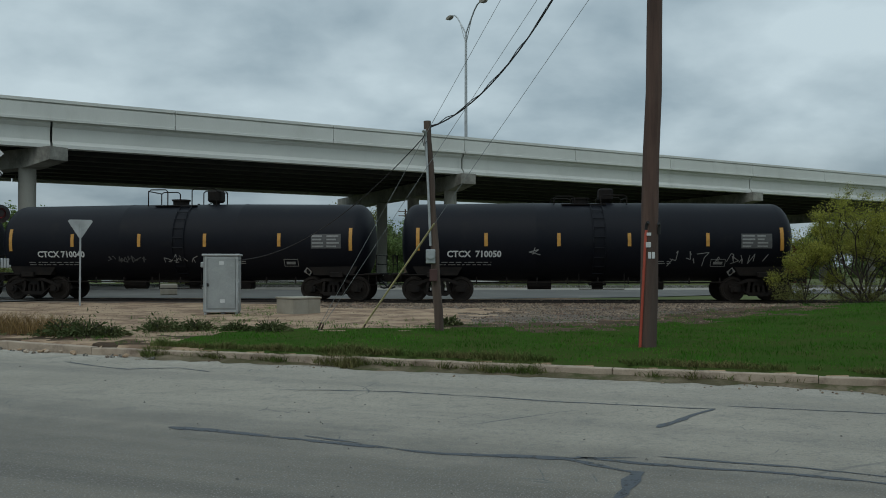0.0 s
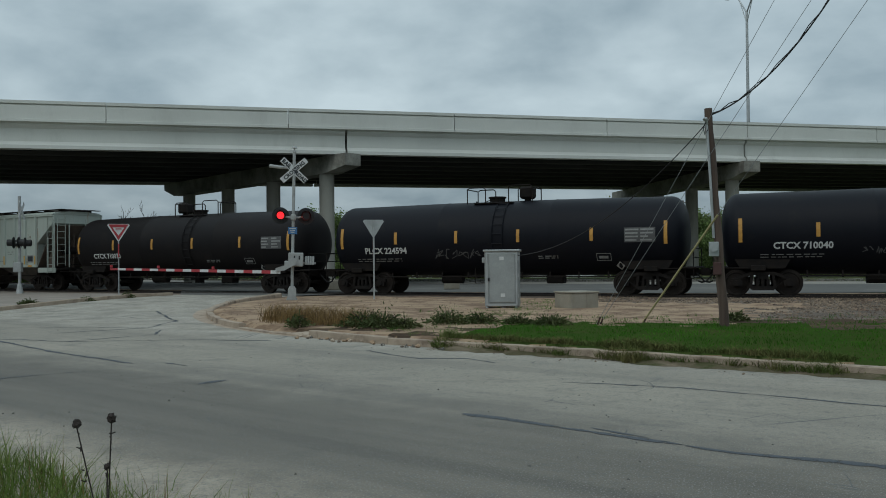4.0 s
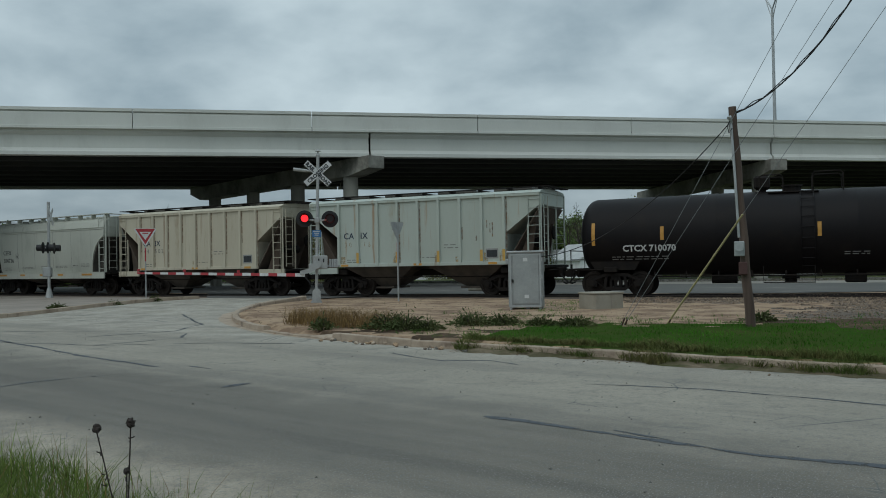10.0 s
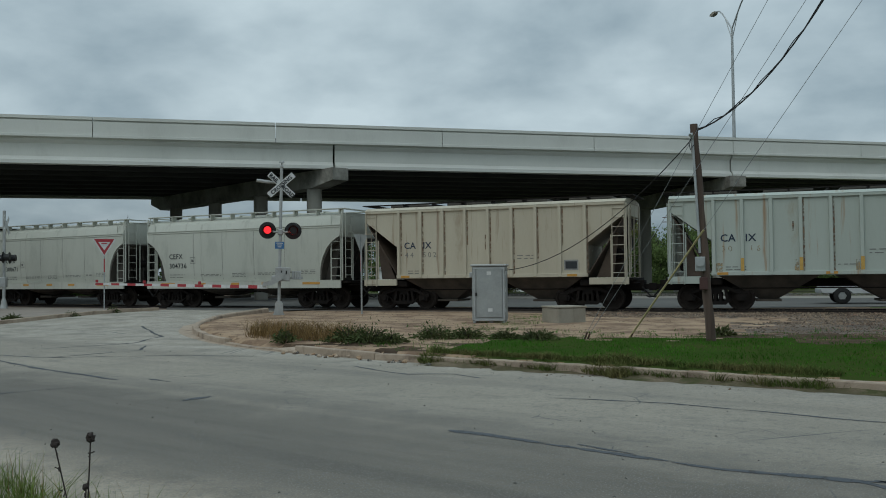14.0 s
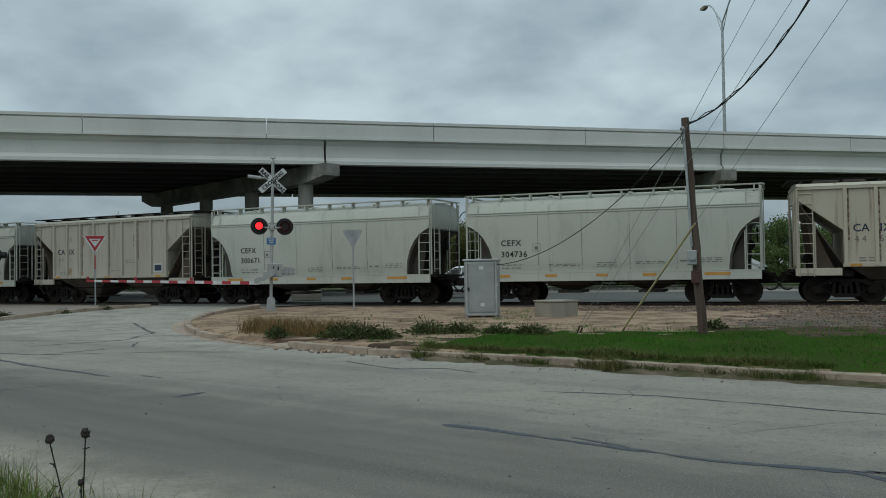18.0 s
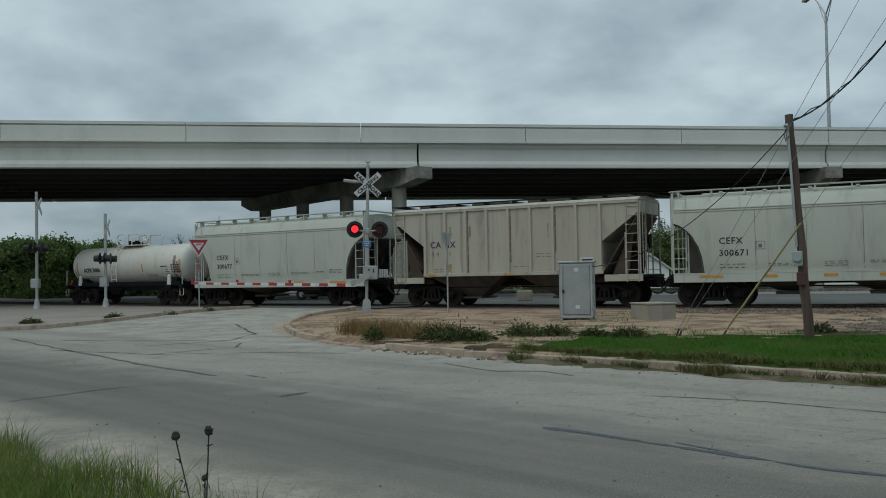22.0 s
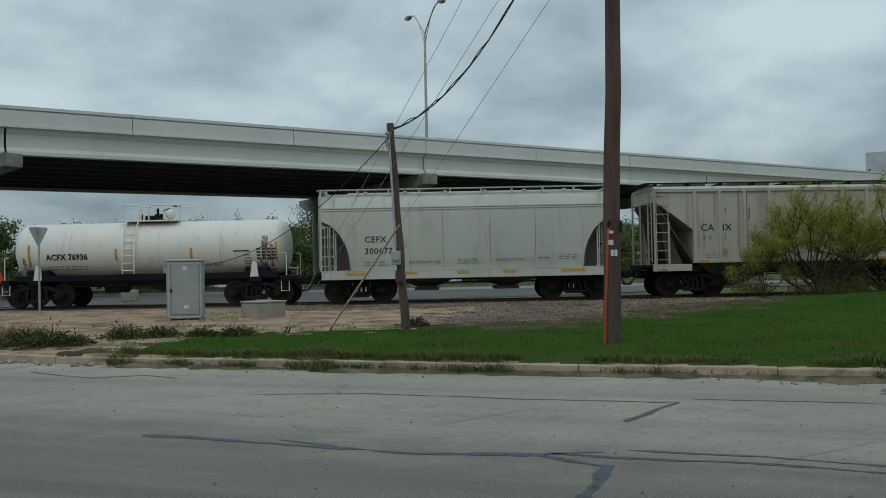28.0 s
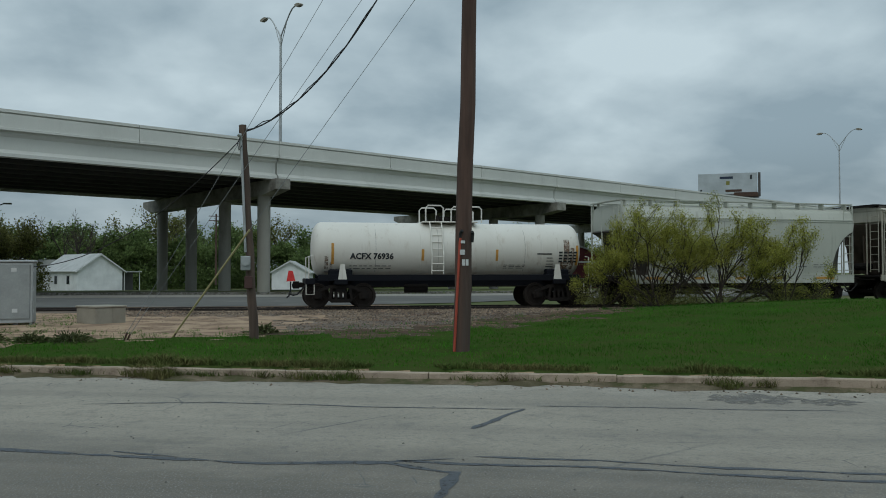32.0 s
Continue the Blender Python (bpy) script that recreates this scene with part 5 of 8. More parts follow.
def white_tank_car():
    """The last car: a short white tank on a black frame, with a red flag at its rear coupler."""
    top = car("tank_car", "short white tank car with rust stains and a red rear flag", "tank car")
    half, zc, rad, truck = 5.42, 2.24, 1.07, 4.34
    bm = bmesh.new()
    hd = 0.42
    head = [(-half + hd * (1 - math.cos(a)), rad * math.sin(a) ** 0.6) for a in np.linspace(0, math.pi / 2, 9)]
    lathe_x(bm, [*head, *[(x, rad + (0.008 if k % 3 == 1 else 0)) for k, x in enumerate((-3.26, -3.25, -3.24, -1.26, -1.25, -1.24, 1.84, 1.85, 1.86, 3.64, 3.65, 3.66))],
                 *[(-x, r) for x, r in head[::-1]]], 0, zc, 44)
    part("shell", bm, WHITE_TANK, top, smooth=True)

    def skin(x, z, lift=0.012):
        r = rad + lift
        return (x, -math.sqrt(max(r * r - (z - zc) ** 2, 0.01)), z)

    side_text(top, [("ACFX 76936", -4.0, 1.86, 0.225, 1.0)], skin, LETTER, bold=0.012)
    for x, z0, h in ((-4.65, 1.66, 0.80), (-1.17, 1.80, 0.44), (1.80, 1.80, 0.44), (5.12, 1.62, 0.80)):
        bm = bmesh.new()
        bars(bm, [(x - 0.05, z0, 0.10, h)], skin)
        part("reflector_strip", bm, ORANGE, top, "amber reflector strip")
    rnd = random.Random(31)
    bm = bmesh.new()
    bars(bm, fine_print(rnd, -4.0, 1.58, 1.6, 2, 0.03, 0.10) + fine_print(rnd, 2.1, 1.62, 0.9, 3, 0.025, 0.06), skin)
    tagged(part("stencil", bm, GREY_LETTER, top), kind="stuff")
    bm = bmesh.new()
    bars(bm, [(3.45, 2.05, 0.62, 0.05), *[(4.36 + 0.2 * i, 1.74 + 0.12 * j, 0.15, 0.07) for i in range(4) for j in range(4)], (3.85, 1.36, 0.16, 0.12), (4.05, 1.36, 0.12, 0.12), (3.85, 1.56, 0.3, 0.03), (3.85, 1.66, 0.3, 0.03), (3.85, 1.78, 0.3, 0.03), (3.85, 1.90, 0.25, 0.03)], skin)
    tagged(part("data_panel", bm, LETTER, top), kind="stuff")
    bm = bmesh.new()
    bars(bm, [(x - 0.005, 1.20, 0.01, 2.0) for x in (-3.0, -0.55, 0.5, 2.95)], lambda x, z: skin(x, z, 0.006))
    part("weld_seam", bm, GREY_LETTER, top)
    # rust run down from the front end's seam and along the belly
    for x0, w, z0, h in ((4.56, 0.24, 1.30, 1.35), (4.84, 0.16, 1.32, 1.0), (4.45, 0.10, 1.34, 0.42), (-4.95, 0.14, 1.34, 0.62), (-4.75, 0.10, 1.34, 0.40)):
        bm = bmesh.new()
        bars(bm, [(x0, z0, w, h)], lambda x, z: skin(x, z, 0.007))
        part("rust_stain", bm, RUST_LINE, top, "brown rust stain")
    # black centre frame with side sills
    bm = bmesh.new()
    box(bm, (0, 0, 0.95), (11.0, 0.6, 0.34), 0.02)
    for y in (-1.05, 1.05):
        box(bm, (0, y, 1.14), (10.4, 0.10, 0.24), 0.01)
    for sx in (-1, 1):
        box(bm, (sx * truck, 0, 0.98), (0.5, 2.5, 0.2), 0.02)
        box(bm, (sx * 5.5, 0, 1.0), (0.35, 2.6, 0.22), 0.02)
        box(bm, (sx * truck, 0, 1.22), (0.9, 2.0, 0.5), 0.05)
    part("underframe", bm, BLACK, top)
    for sx in (-1, 1):
        bm = bmesh.new()
        prism(bm, [(sx * 4.46, 1.0), (sx * 4.10, 1.0), (sx * 4.20, 1.66), (sx * 4.36, 1.66)], -1.12, -1.04)
        part("tank_band_bracket", bm, WHITE_TANK, top, "white bracket with rust stains")
        for y in (-1.2, 1.2):
            bm = bmesh.new()
            tube(bm, [(sx * 5.55, y, 1.1), (sx * 5.55, y, 1.95), (sx * 5.40, y, 1.98)], 0.022, 6)
            part("hand_rail", bm, WHITE_TANK, top)
            bm = bmesh.new()
            tube(bm, [(sx * 5.35, y, 1.1), (sx * 5.35, y, 0.52), (sx * 5.65, y, 0.52), (sx * 5.65, y, 1.1)], 0.02, 6)
            part("sill_step", bm, WHITE_TANK, top)
        coupler(top, sx * 5.58, sx)
    bm = bmesh.new()
    for k in (-0.23, 0.23):
        tube(bm, [(-0.62 + k, -1.22, 1.28), (-0.62 + k, -1.26, 2.0), (-0.62 + k, -1.0, 3.0), (-0.62 + k, -0.72, zc + rad + 0.02)], 0.025, 6)
    for k in range(7):
        z = 1.40 + k * 0.28
        y = -1.27 if z < 2 else -1.27 + (z - 2.0) * 0.36
        tube(bm, [(-0.85, y, z), (-0.39, y, z)], 0.02, 5)
    part("ladder", bm, WHITE_TANK, top)
    tz = zc + rad
    bm = bmesh.new()
    box(bm, (0.0, 0, tz + 0.02), (2.2, 1.5, 0.05), 0.01)
    part("walkway", bm, WHITE_TANK, top)
    for y in (-0.72, 0.72):
        for x0, x1, h in ((-1.0, -0.30, 0.66), (0.02, 1.25, 0.62)):
            bm = bmesh.new()
            tube(bm, [(x0, y, tz), (x0, y, tz + h - 0.1), (x0 + 0.1, y, tz + h), (x1 - 0.1, y, tz + h), (x1, y, tz + h - 0.1), (x1, y, tz)], 0.028, 6)
            part("railing", bm, WHITE_TANK, top)
    bm = bmesh.new()
    tube(bm, [(-0.1, 0, tz), (-0.1, 0, tz + 0.25)], 0.3, 14)
    for x in (0.15, 0.35, -0.45):
        tube(bm, [(x, -0.3, tz), (x, -0.3, tz + 0.3)], 0.07, 8)
    part("manway", bm, GRIME, top)
    bm = bmesh.new()
    bmesh.ops.create_uvsphere(bm, u_segments=14, v_segments=8, radius=0.2, matrix=Matrix.Translation((0.62, 0, tz + 0.3)))
    part("valve_dome", bm, WHITE_TANK, top, smooth=True)
    bm = bmesh.new()
    tube(bm, [(-1.8, -0.5, 0.72), (-0.9, -0.5, 0.72)], 0.18, 12)
    box(bm, (0.6, -0.6, 0.70), (0.5, 0.4, 0.22), 0.03)
    tube(bm, [(-3.2, -0.7, 0.80), (3.2, -0.7, 0.80)], 0.025, 6)
    part("brake_gear", bm, GRIME, top)
    bm = bmesh.new()
    prism(bm, [(-6.28, 1.42), (-6.12, 1.40), (-6.02, 1.02), (-6.36, 1.0)], -0.5, -0.44)
    part("rear_flag", bm, FLAG, top, "bright red marker flag")
    bm = bmesh.new()
    tube(bm, [(-6.2, -0.42, 1.0), (-6.2, -0.42, 0.7), (-6.26, -0.42, 0.45), (-6.35, -0.42, 0.38)], 0.03, 6)
    part("air_hose", bm, RUBBER, top, smooth=True)
    return top, truck


def loft(bm, levels):
    """A body from rectangles (z, x reach, y reach), bottom to top, with a vertex ring on each."""
    rings = []
    for z, hx, hy in levels:
        rings.append([bm.verts.new(p) for p in ((-hx, -hy, z), (hx, -hy, z), (hx, hy, z), (-hx, hy, z))])
    for a, b in zip(rings, rings[1:]):
        for k in range(4):
            bm.faces.new((a[k], a[(k + 1) % 4], b[(k + 1) % 4], b[k]))
    bm.faces.new(rings[0][::-1])
    bm.faces.new(rings[-1])


def hopper_ends(top, half, body_top, sill, paint, slope_mat, knee, truck):
    """End cages: slope sheets, posts, ladders, platforms, couplers."""
    for sx in (-1, 1):
        for x, y, h, r in ((0.06, -1.42, 0, 0.04), (0.06, 1.42, 0, 0.04), (0.62, -1.42, 1.2, 0.03), (0.62, 1.42, 1.2, 0.03), (0.1, -0.5, 0.2, 0.035), (0.1, 0.5, 0.2, 0.035)):
            bm = bmesh.new()
            tube(bm, [(sx * (half - x), y, sill), (sx * (half - x), y, body_top - h)], r, 6)
            part("end_post", bm, paint, top)
        for x, y, z, n, axis in ((half - 0.33, -1.5, -0.3, 9, "x"), (half - 0.33, 1.5, -0.3, 9, "x"), (half + 0.02, -1.05, 0.1, 8, "y")):
            bm = bmesh.new()
            ladder(bm, sx * x, y, sill + z, body_top - 0.1, 0.46, n, axis=axis)
            part("ladder", bm, paint, top)
        bm = bmesh.new()
        box(bm, (sx * (half - 0.55), 0, sill - 0.08), (1.35, 2.7, 0.10), 0.01)
        box(bm, (sx * (half - 0.9), 0, sill - 0.30), (2.6, 0.5, 0.36), 0.02)
        box(bm, (sx * truck, 0, sill - 0.2), (0.5, 2.6, 0.25), 0.03)
        part("end_platform", bm, GRIME, top)
        bm = bmesh.new()
        if sx > 0:
            tube(bm, [(sx * (half - 0.5), -0.6, sill + 0.9), (sx * (half - 0.5), 0.1, sill + 0.9)], 0.2, 12)
            tube(bm, [(sx * (half - 0.25), 0.6, sill + 1.3), (sx * (half - 0.19), 0.6, sill + 1.3)], 0.28, 16)
        else:
            tube(bm, [(sx * (half - 0.5), -0.3, sill + 0.35), (sx * (half - 0.5), 0.5, sill + 0.35)], 0.17, 12)
        tube(bm, [(sx * (half - 0.7), 0.1, sill), (sx * (half - 0.75), 0.1, sill + 1.0)], 0.03, 6)
        part("brake_reservoir", bm, GRIME, top)
        # a web plate stands on the sill under the slope sheet
        for y, back, tall in ((0.0, 0.45, 1.85), (-1.05, 0.62, 1.7), (1.05, 0.62, 1.7)):
            bm = bmesh.new()
            prism(bm, [(sx * (half - 1.25), sill), (sx * (half - back), sill), (sx * (half - 0.40), sill + tall), (sx * (half - 0.52), sill + tall)], y - 0.03, y + 0.03)
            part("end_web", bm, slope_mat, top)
        coupler(top, sx * (half + 0.28), sx)


def chute(bm, x, z_top, z_low, wx, wy, low=0.32):
    hexa(bm, [(x - low, -0.5, z_low), (x + low, -0.5, z_low), (x + low, 0.5, z_low), (x - low, 0.5, z_low),
              (x - wx, -wy, z_top), (x + wx, -wy, z_top), (x + wx, wy, z_top), (x - wx, wy, z_top)])
    box(bm, (x, 0, z_low - 0.05), (2 * low + 0.25, 1.5, 0.08), 0.01)


def round_hopper(label, marks, seed, mark_x):
    """A pale grey two-bay covered hopper with smooth bowed sides."""
    rnd = random.Random(seed)
    top = car("hopper_car", label, "hopper car")
    half, truck = 5.58, 4.14
    bm = bmesh.new()
    levels = [(1.20, 4.40, 1.40), (1.45, 4.42, 1.475), (1.8, 4.46, 1.50), (2.2, 4.58, 1.525), (2.6, 4.80, 1.54), (2.85, 5.03, 1.545), (3.0, 5.25, 1.545), (3.10, 5.46, 1.545), (3.38, 5.5, 1.54), (3.55, 5.5, 1.53),
              (3.60, 5.5, 1.50), (3.85, 5.5, 1.44), (4.02, 5.48, 1.30), (4.12, 5.46, 1.0), (4.17, 5.44, 0.45)]
    loft(bm, levels)
    part("body", bm, HOPPER, top, smooth=True)
    ly = [(z, y) for z, _, y in levels]

    def skin(x, z, lift=0.012):
        y = float(np.interp(z, [a for a, _ in ly], [b for _, b in ly]))
        return (x, -y - lift, z)

    for z in (3.50, 3.58):
        bm = bmesh.new()
        box(bm, (0, -1.545, z), (10.95, 0.035, 0.045), 0.008)
        box(bm, (0, 1.545, z), (10.95, 0.035, 0.045), 0.008)
        part("side_rib", bm, HOPPER, top)
    for k in range(4):
        x = (-2.6, -0.9, 0.9, 2.6)[k]
        bm = bmesh.new()
        bars(bm, [(x - 0.008, 1.3, 0.016, 2.15)], lambda a, b: skin(a, b, 0.006))
        part("weld_seam", bm, GREY_LETTER, top)
    # slope sheet under each end, much darker than the body
    for sx in (-1, 1):
        bm = bmesh.new()
        run = [(x + 0.012, z - 0.02) for z, x, _ in levels[:8]]
        prism(bm, [(sx * x, z) for x, z in run] + [(sx * (x + 0.05), z - 0.04) for x, z in run[::-1]], -1.47, 1.47)
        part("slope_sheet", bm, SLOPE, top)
    for y in (-1.50, 1.50):
        bm = bmesh.new()
        box(bm, (0, y, 1.055), (11.0, 0.08, 0.34), 0.01)
        box(bm, (0, y * 0.98, 1.22), (11.0, 0.16, 0.03))
        part("side_sill", bm, HOPPER, top)
    for x, w in ((-4.15, 0.84), (-2.1, 0.45), (-0.15, 0.45), (1.6, 0.5), (4.0, 0.9)):
        bm = bmesh.new()
        box(bm, (x, -1.545, 1.10), (w, 0.012, 0.10))
        part("reflector_strip", bm, ORANGE, top, "amber reflector strip")
    for x in (-1.55, 1.55):
        bm = bmesh.new()
        for half_w, z0, z1 in ((1.25, 1.12, 0.98), (1.18, 0.98, 0.82), (0.98, 0.82, 0.68), (0.68, 0.68, 0.55)):
            low_w = {1.25: 1.18, 1.18: 0.98, 0.98: 0.68, 0.68: 0.34}[half_w]
            hexa(bm, [(x - low_w, -low_w * 1.08, z1), (x + low_w, -low_w * 1.08, z1), (x + low_w, low_w * 1.08, z1), (x - low_w, low_w * 1.08, z1),
                      (x - half_w, -half_w * 1.08, z0), (x + half_w, -half_w * 1.08, z0), (x + half_w, half_w * 1.08, z0), (x - half_w, half_w * 1.08, z0)])
        box(bm, (x, 0, 0.47), (0.95, 1.5, 0.10), 0.01)
        part("chute", bm, CHUTE, top)
    bm = bmesh.new()
    box(bm, (0, 0, 0.95), (8.6, 0.36, 0.30), 0.02)
    tube(bm, [(-2.9, -0.8, 0.72), (2.9, -0.8, 0.72)], 0.025, 6)
    part("centre_sill", bm, GRIME, top)
    side_text(top, [("CEFX", mark_x, 2.28, 0.235, 1.1), (marks, mark_x, 1.84, 0.235, 1.1)], skin, LETTER, bold=0.004)
    bm = bmesh.new()
    bars(bm, fine_print(rnd, mark_x, 1.52, 0.9, 2, 0.03, 0.12) + fine_print(rnd, -0.35, 1.56, 0.75, 3, 0.022, 0.07) + fine_print(rnd, 2.7, 1.56, 0.42, 1, 0.05, 0.1)
         + fine_print(rnd, -2.2, 1.52, 1.2, 2, 0.025, 0.06) + fine_print(rnd, 1.1, 1.56, 1.15, 2, 0.025, 0.06) + fine_print(rnd, 3.45, 1.66, 0.75, 3, 0.022, 0.07), skin)
    bars(bm, [(a + mark_x + 3.05, b, c, d) for a, b, c, d in ((-1.78, 2.05, 0.3, 0.015), (-1.78, 2.33, 0.3, 0.015), (-1.78, 2.05, 0.015, 0.3), (-1.49, 2.05, 0.015, 0.3), (-1.7, 2.12, 0.12, 0.12))], skin)
    tagged(part("stencil", bm, GREY_LETTER, top), kind="stuff")
    # roof walk and hatches
    bm = bmesh.new()
    for y in (-0.62, 0.62):
        box(bm, (0, y * 1.9, 4.30), (11.2, 0.30, 0.035))
    for k in range(10):
        for y in (-1.18, 1.18):
            box(bm, (-5.3 + k * 1.178, y, 4.18), (0.05, 0.28, 0.24))
    for sx in (-1, 1):
        box(bm, (sx * 5.55, 0, 4.28), (0.22, 2.6, 0.035))
        for y in (-1.3, 1.3):
            tube(bm, [(sx * 5.5, y, 3.6), (sx * 5.5, y, 4.27)], 0.025, 5)
    part("roof_walk", bm, HOPPER, top)
    bm = bmesh.new()
    box(bm, (0, 0, 4.21), (9.2, 0.66, 0.08), 0.02)
    part("trough_hatch", bm, HOPPER, top)
    for k in range(6):
        bm = bmesh.new()
        box(bm, (-3.9 + k * 1.56, 0, 4.27), (0.12, 0.8, 0.05))
        part("hatch_bar", bm, HOPPER, top)
    hopper_ends(top, half, 4.2, 1.22, HOPPER, SLOPE, 0, truck)
    return top, truck


def ribbed_hopper(paint, label, marks, blue, seed, slope_mat, rust=(0.3, 0.3, 2)):
    """A two-bay covered hopper with flat sides and outside posts."""
    rnd = random.Random(seed)
    top = car("hopper_car", label, "hopper car")
    half, truck = 5.5, 3.88
    bm = bmesh.new()
    outline = [(-3.92, 1.30), (3.92, 1.30), (3.92, 2.50), (5.32, 3.55), (5.42, 3.60), (5.42, 4.08), (-5.42, 4.08), (-5.42, 3.60), (-5.32, 3.55), (-3.92, 2.50)]
    prism(bm, outline, -1.47, 1.47)
    part("body", bm, paint, top)
    bm = bmesh.new()
    prism(bm, [(-1.55, 4.082), (1.55, 4.082), (1.3, 4.20), (0.5, 4.26), (-0.5, 4.26), (-1.3, 4.20)], -5.45, 5.45, "yz")
    part("roof", bm, paint, top)

    def skin(x, z, lift=0.008):
        return (x, -1.47 - lift, z)

    posts = np.linspace(-3.9, 3.9, 9)
    data = None
    for y in (-1.50, 1.50):
        for x in posts:
            if data is None:
                bm = bmesh.new()
                prism(bm, [(-0.075, 0.035), (-0.055, -0.06), (0.055, -0.06), (0.075, 0.035)], 1.30, 4.06, "xy")
                ob = part("side_post", bm, paint, top)
                data = ob.data
            else:
                ob = new("side_post", data)
                ob.parent = top
            ob.location = (x, y, 0)
            ob.rotation_euler = (0, 0, 0 if y < 0 else math.pi)
    for y in (-1.49, 1.49):
        for z, w, h in ((4.03, 10.85, 0.12), (1.33, 8.0, 0.14)):
            bm = bmesh.new()
            box(bm, (0, y, z), (w, 0.10, h), 0.01)
            part("top_chord" if z > 2 else "bottom_chord", bm, paint, top)
    for sx in (-1, 1):
        bm = bmesh.new()
        v = [(sx * 3.93, -1.40, 1.30), (sx * 5.36, -1.40, 3.52), (sx * 5.36, 1.40, 3.52), (sx * 3.93, 1.40, 1.30)]
        hexa(bm, [*v, *[(p[0] + 0.03 * sx, p[1], p[2] - 0.02) for p in v]])
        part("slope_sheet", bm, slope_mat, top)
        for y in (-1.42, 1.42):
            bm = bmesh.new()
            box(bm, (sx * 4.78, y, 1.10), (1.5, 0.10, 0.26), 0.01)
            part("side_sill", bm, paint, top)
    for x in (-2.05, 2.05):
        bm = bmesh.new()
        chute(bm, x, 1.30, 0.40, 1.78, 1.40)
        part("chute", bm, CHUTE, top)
    bm = bmesh.new()
    box(bm, (0, 0, 0.98), (8.4, 0.36, 0.30), 0.02)
    tube(bm, [(-3.0, -0.9, 0.8), (3.0, -0.9, 0.8)], 0.025, 6)
    part("centre_sill", bm, GRIME, top)
    side_text(top, [("CA", -3.66, 2.48, 0.27, 1.05), ("IX", -2.80, 2.48, 0.27, 1.05)], skin, BLUE_LETTER, bold=0.006)
    if marks:
        side_text(top, [(a, x, 2.12, 0.22, 1.5) for a, x in marks], skin, RUST_WASH if seed == 5 else GREY_LETTER)
    bm = bmesh.new()
    bars(bm, fine_print(rnd, 1.2, 2.1, 0.7, 2, 0.03, 0.12) + fine_print(rnd, -3.5, 1.55, 0.7, 2, 0.03, 0.1) + fine_print(rnd, 0.2, 1.6, 0.6, 1, 0.03), skin)
    tagged(part("stencil", bm, GREY_LETTER, top), kind="stuff")
    bm = bmesh.new()
    bars(bm, [(3.08, 1.52, 0.55, 0.40)], skin)
    panel = part("data_panel", bm, WHITE if blue else DIM_WHITE, top)
    bm = bmesh.new()
    bars(bm, [(3.13, 1.58, 0.45, 0.28)], lambda x, z: skin(x, z, 0.014))
    tagged(part("data_panel_print", bm, BLUE_LETTER if blue else LETTER, panel), kind="stuff")
    # rust: washes at the foot of the posts, brown lines beside them, a few drips
    for k, x in enumerate(posts):
        if seed == 5 and k in (1, 3, 5, 7, 8):
            bm = bmesh.new()
            bars(bm, [(x - 0.06, 1.42, 0.12, 0.46)], lambda a, b: skin(a, b, 0.094))
            part("reflector_strip", bm, AMBER_PLATE, top, "yellow-orange reflector plate on a post")
        if rnd.random() < rust[0]:
            bm = bmesh.new()
            w, h = rnd.uniform(0.10, 0.24), rnd.uniform(0.18, 0.42)
            bars(bm, [(x + rnd.choice((0.06, -0.06 - w)), 1.40, w, h)], lambda a, b: skin(a, b, 0.006))
            part("rust_wash", bm, RUST_WASH, top, "orange rust wash")
        if rnd.random() < rust[1]:
            bm = bmesh.new()
            z0 = 1.40 if rnd.random() < 0.7 else rnd.uniform(1.6, 2.6)
            bars(bm, [(x + 0.074, z0, 0.055, 3.97 - z0)], lambda a, b: skin(a, b, 0.005))
            part("rust_line", bm, RUST_LINE, top, "brown rust line beside a post")
    for k in range(rust[2]):
        x = rnd.uniform(-3.8, 3.7)
        bm = bmesh.new()
        z0 = rnd.uniform(2.2, 3.2)
        bars(bm, [(x, z0, rnd.uniform(0.03, 0.06), rnd.uniform(0.2, 0.6))], lambda a, b: skin(a, b, 0.006))
        part("rust_streak", bm, RUST_LINE, top, "brown rust drip")
    for x in (-3.6, 0.0, 3.4):
        bm = bmesh.new()
        box(bm, (x, -1.545, 1.33), (0.38, 0.012, 0.09))
        part("reflector_strip", bm, ORANGE, top, "amber reflector strip")
    bm = bmesh.new()
    for y in (-0.55, 0.55):
        box(bm, (0, y * 1.6, 4.36), (11.0, 0.26, 0.035))
    for k in range(9):
        box(bm, (-5.2 + k * 1.3, 0, 4.30), (0.05, 2.0, 0.10))
    for sx in (-1, 1):
        box(bm, (sx * 5.55, 0, 4.34), (0.3, 2.5, 0.035))
    part("roof_walk", bm, GRIME, top)
    for k in range(4):
        bm = bmesh.new()
        box(bm, (-3.9 + k * 2.6, 0, 4.33), (1.7, 0.95, 0.12), 0.03)
        part("hatch", bm, SLOPE, top)
    hopper_ends(top, half, 4.05, 1.24, paint, slope_mat, 0, truck)
    return top, truck


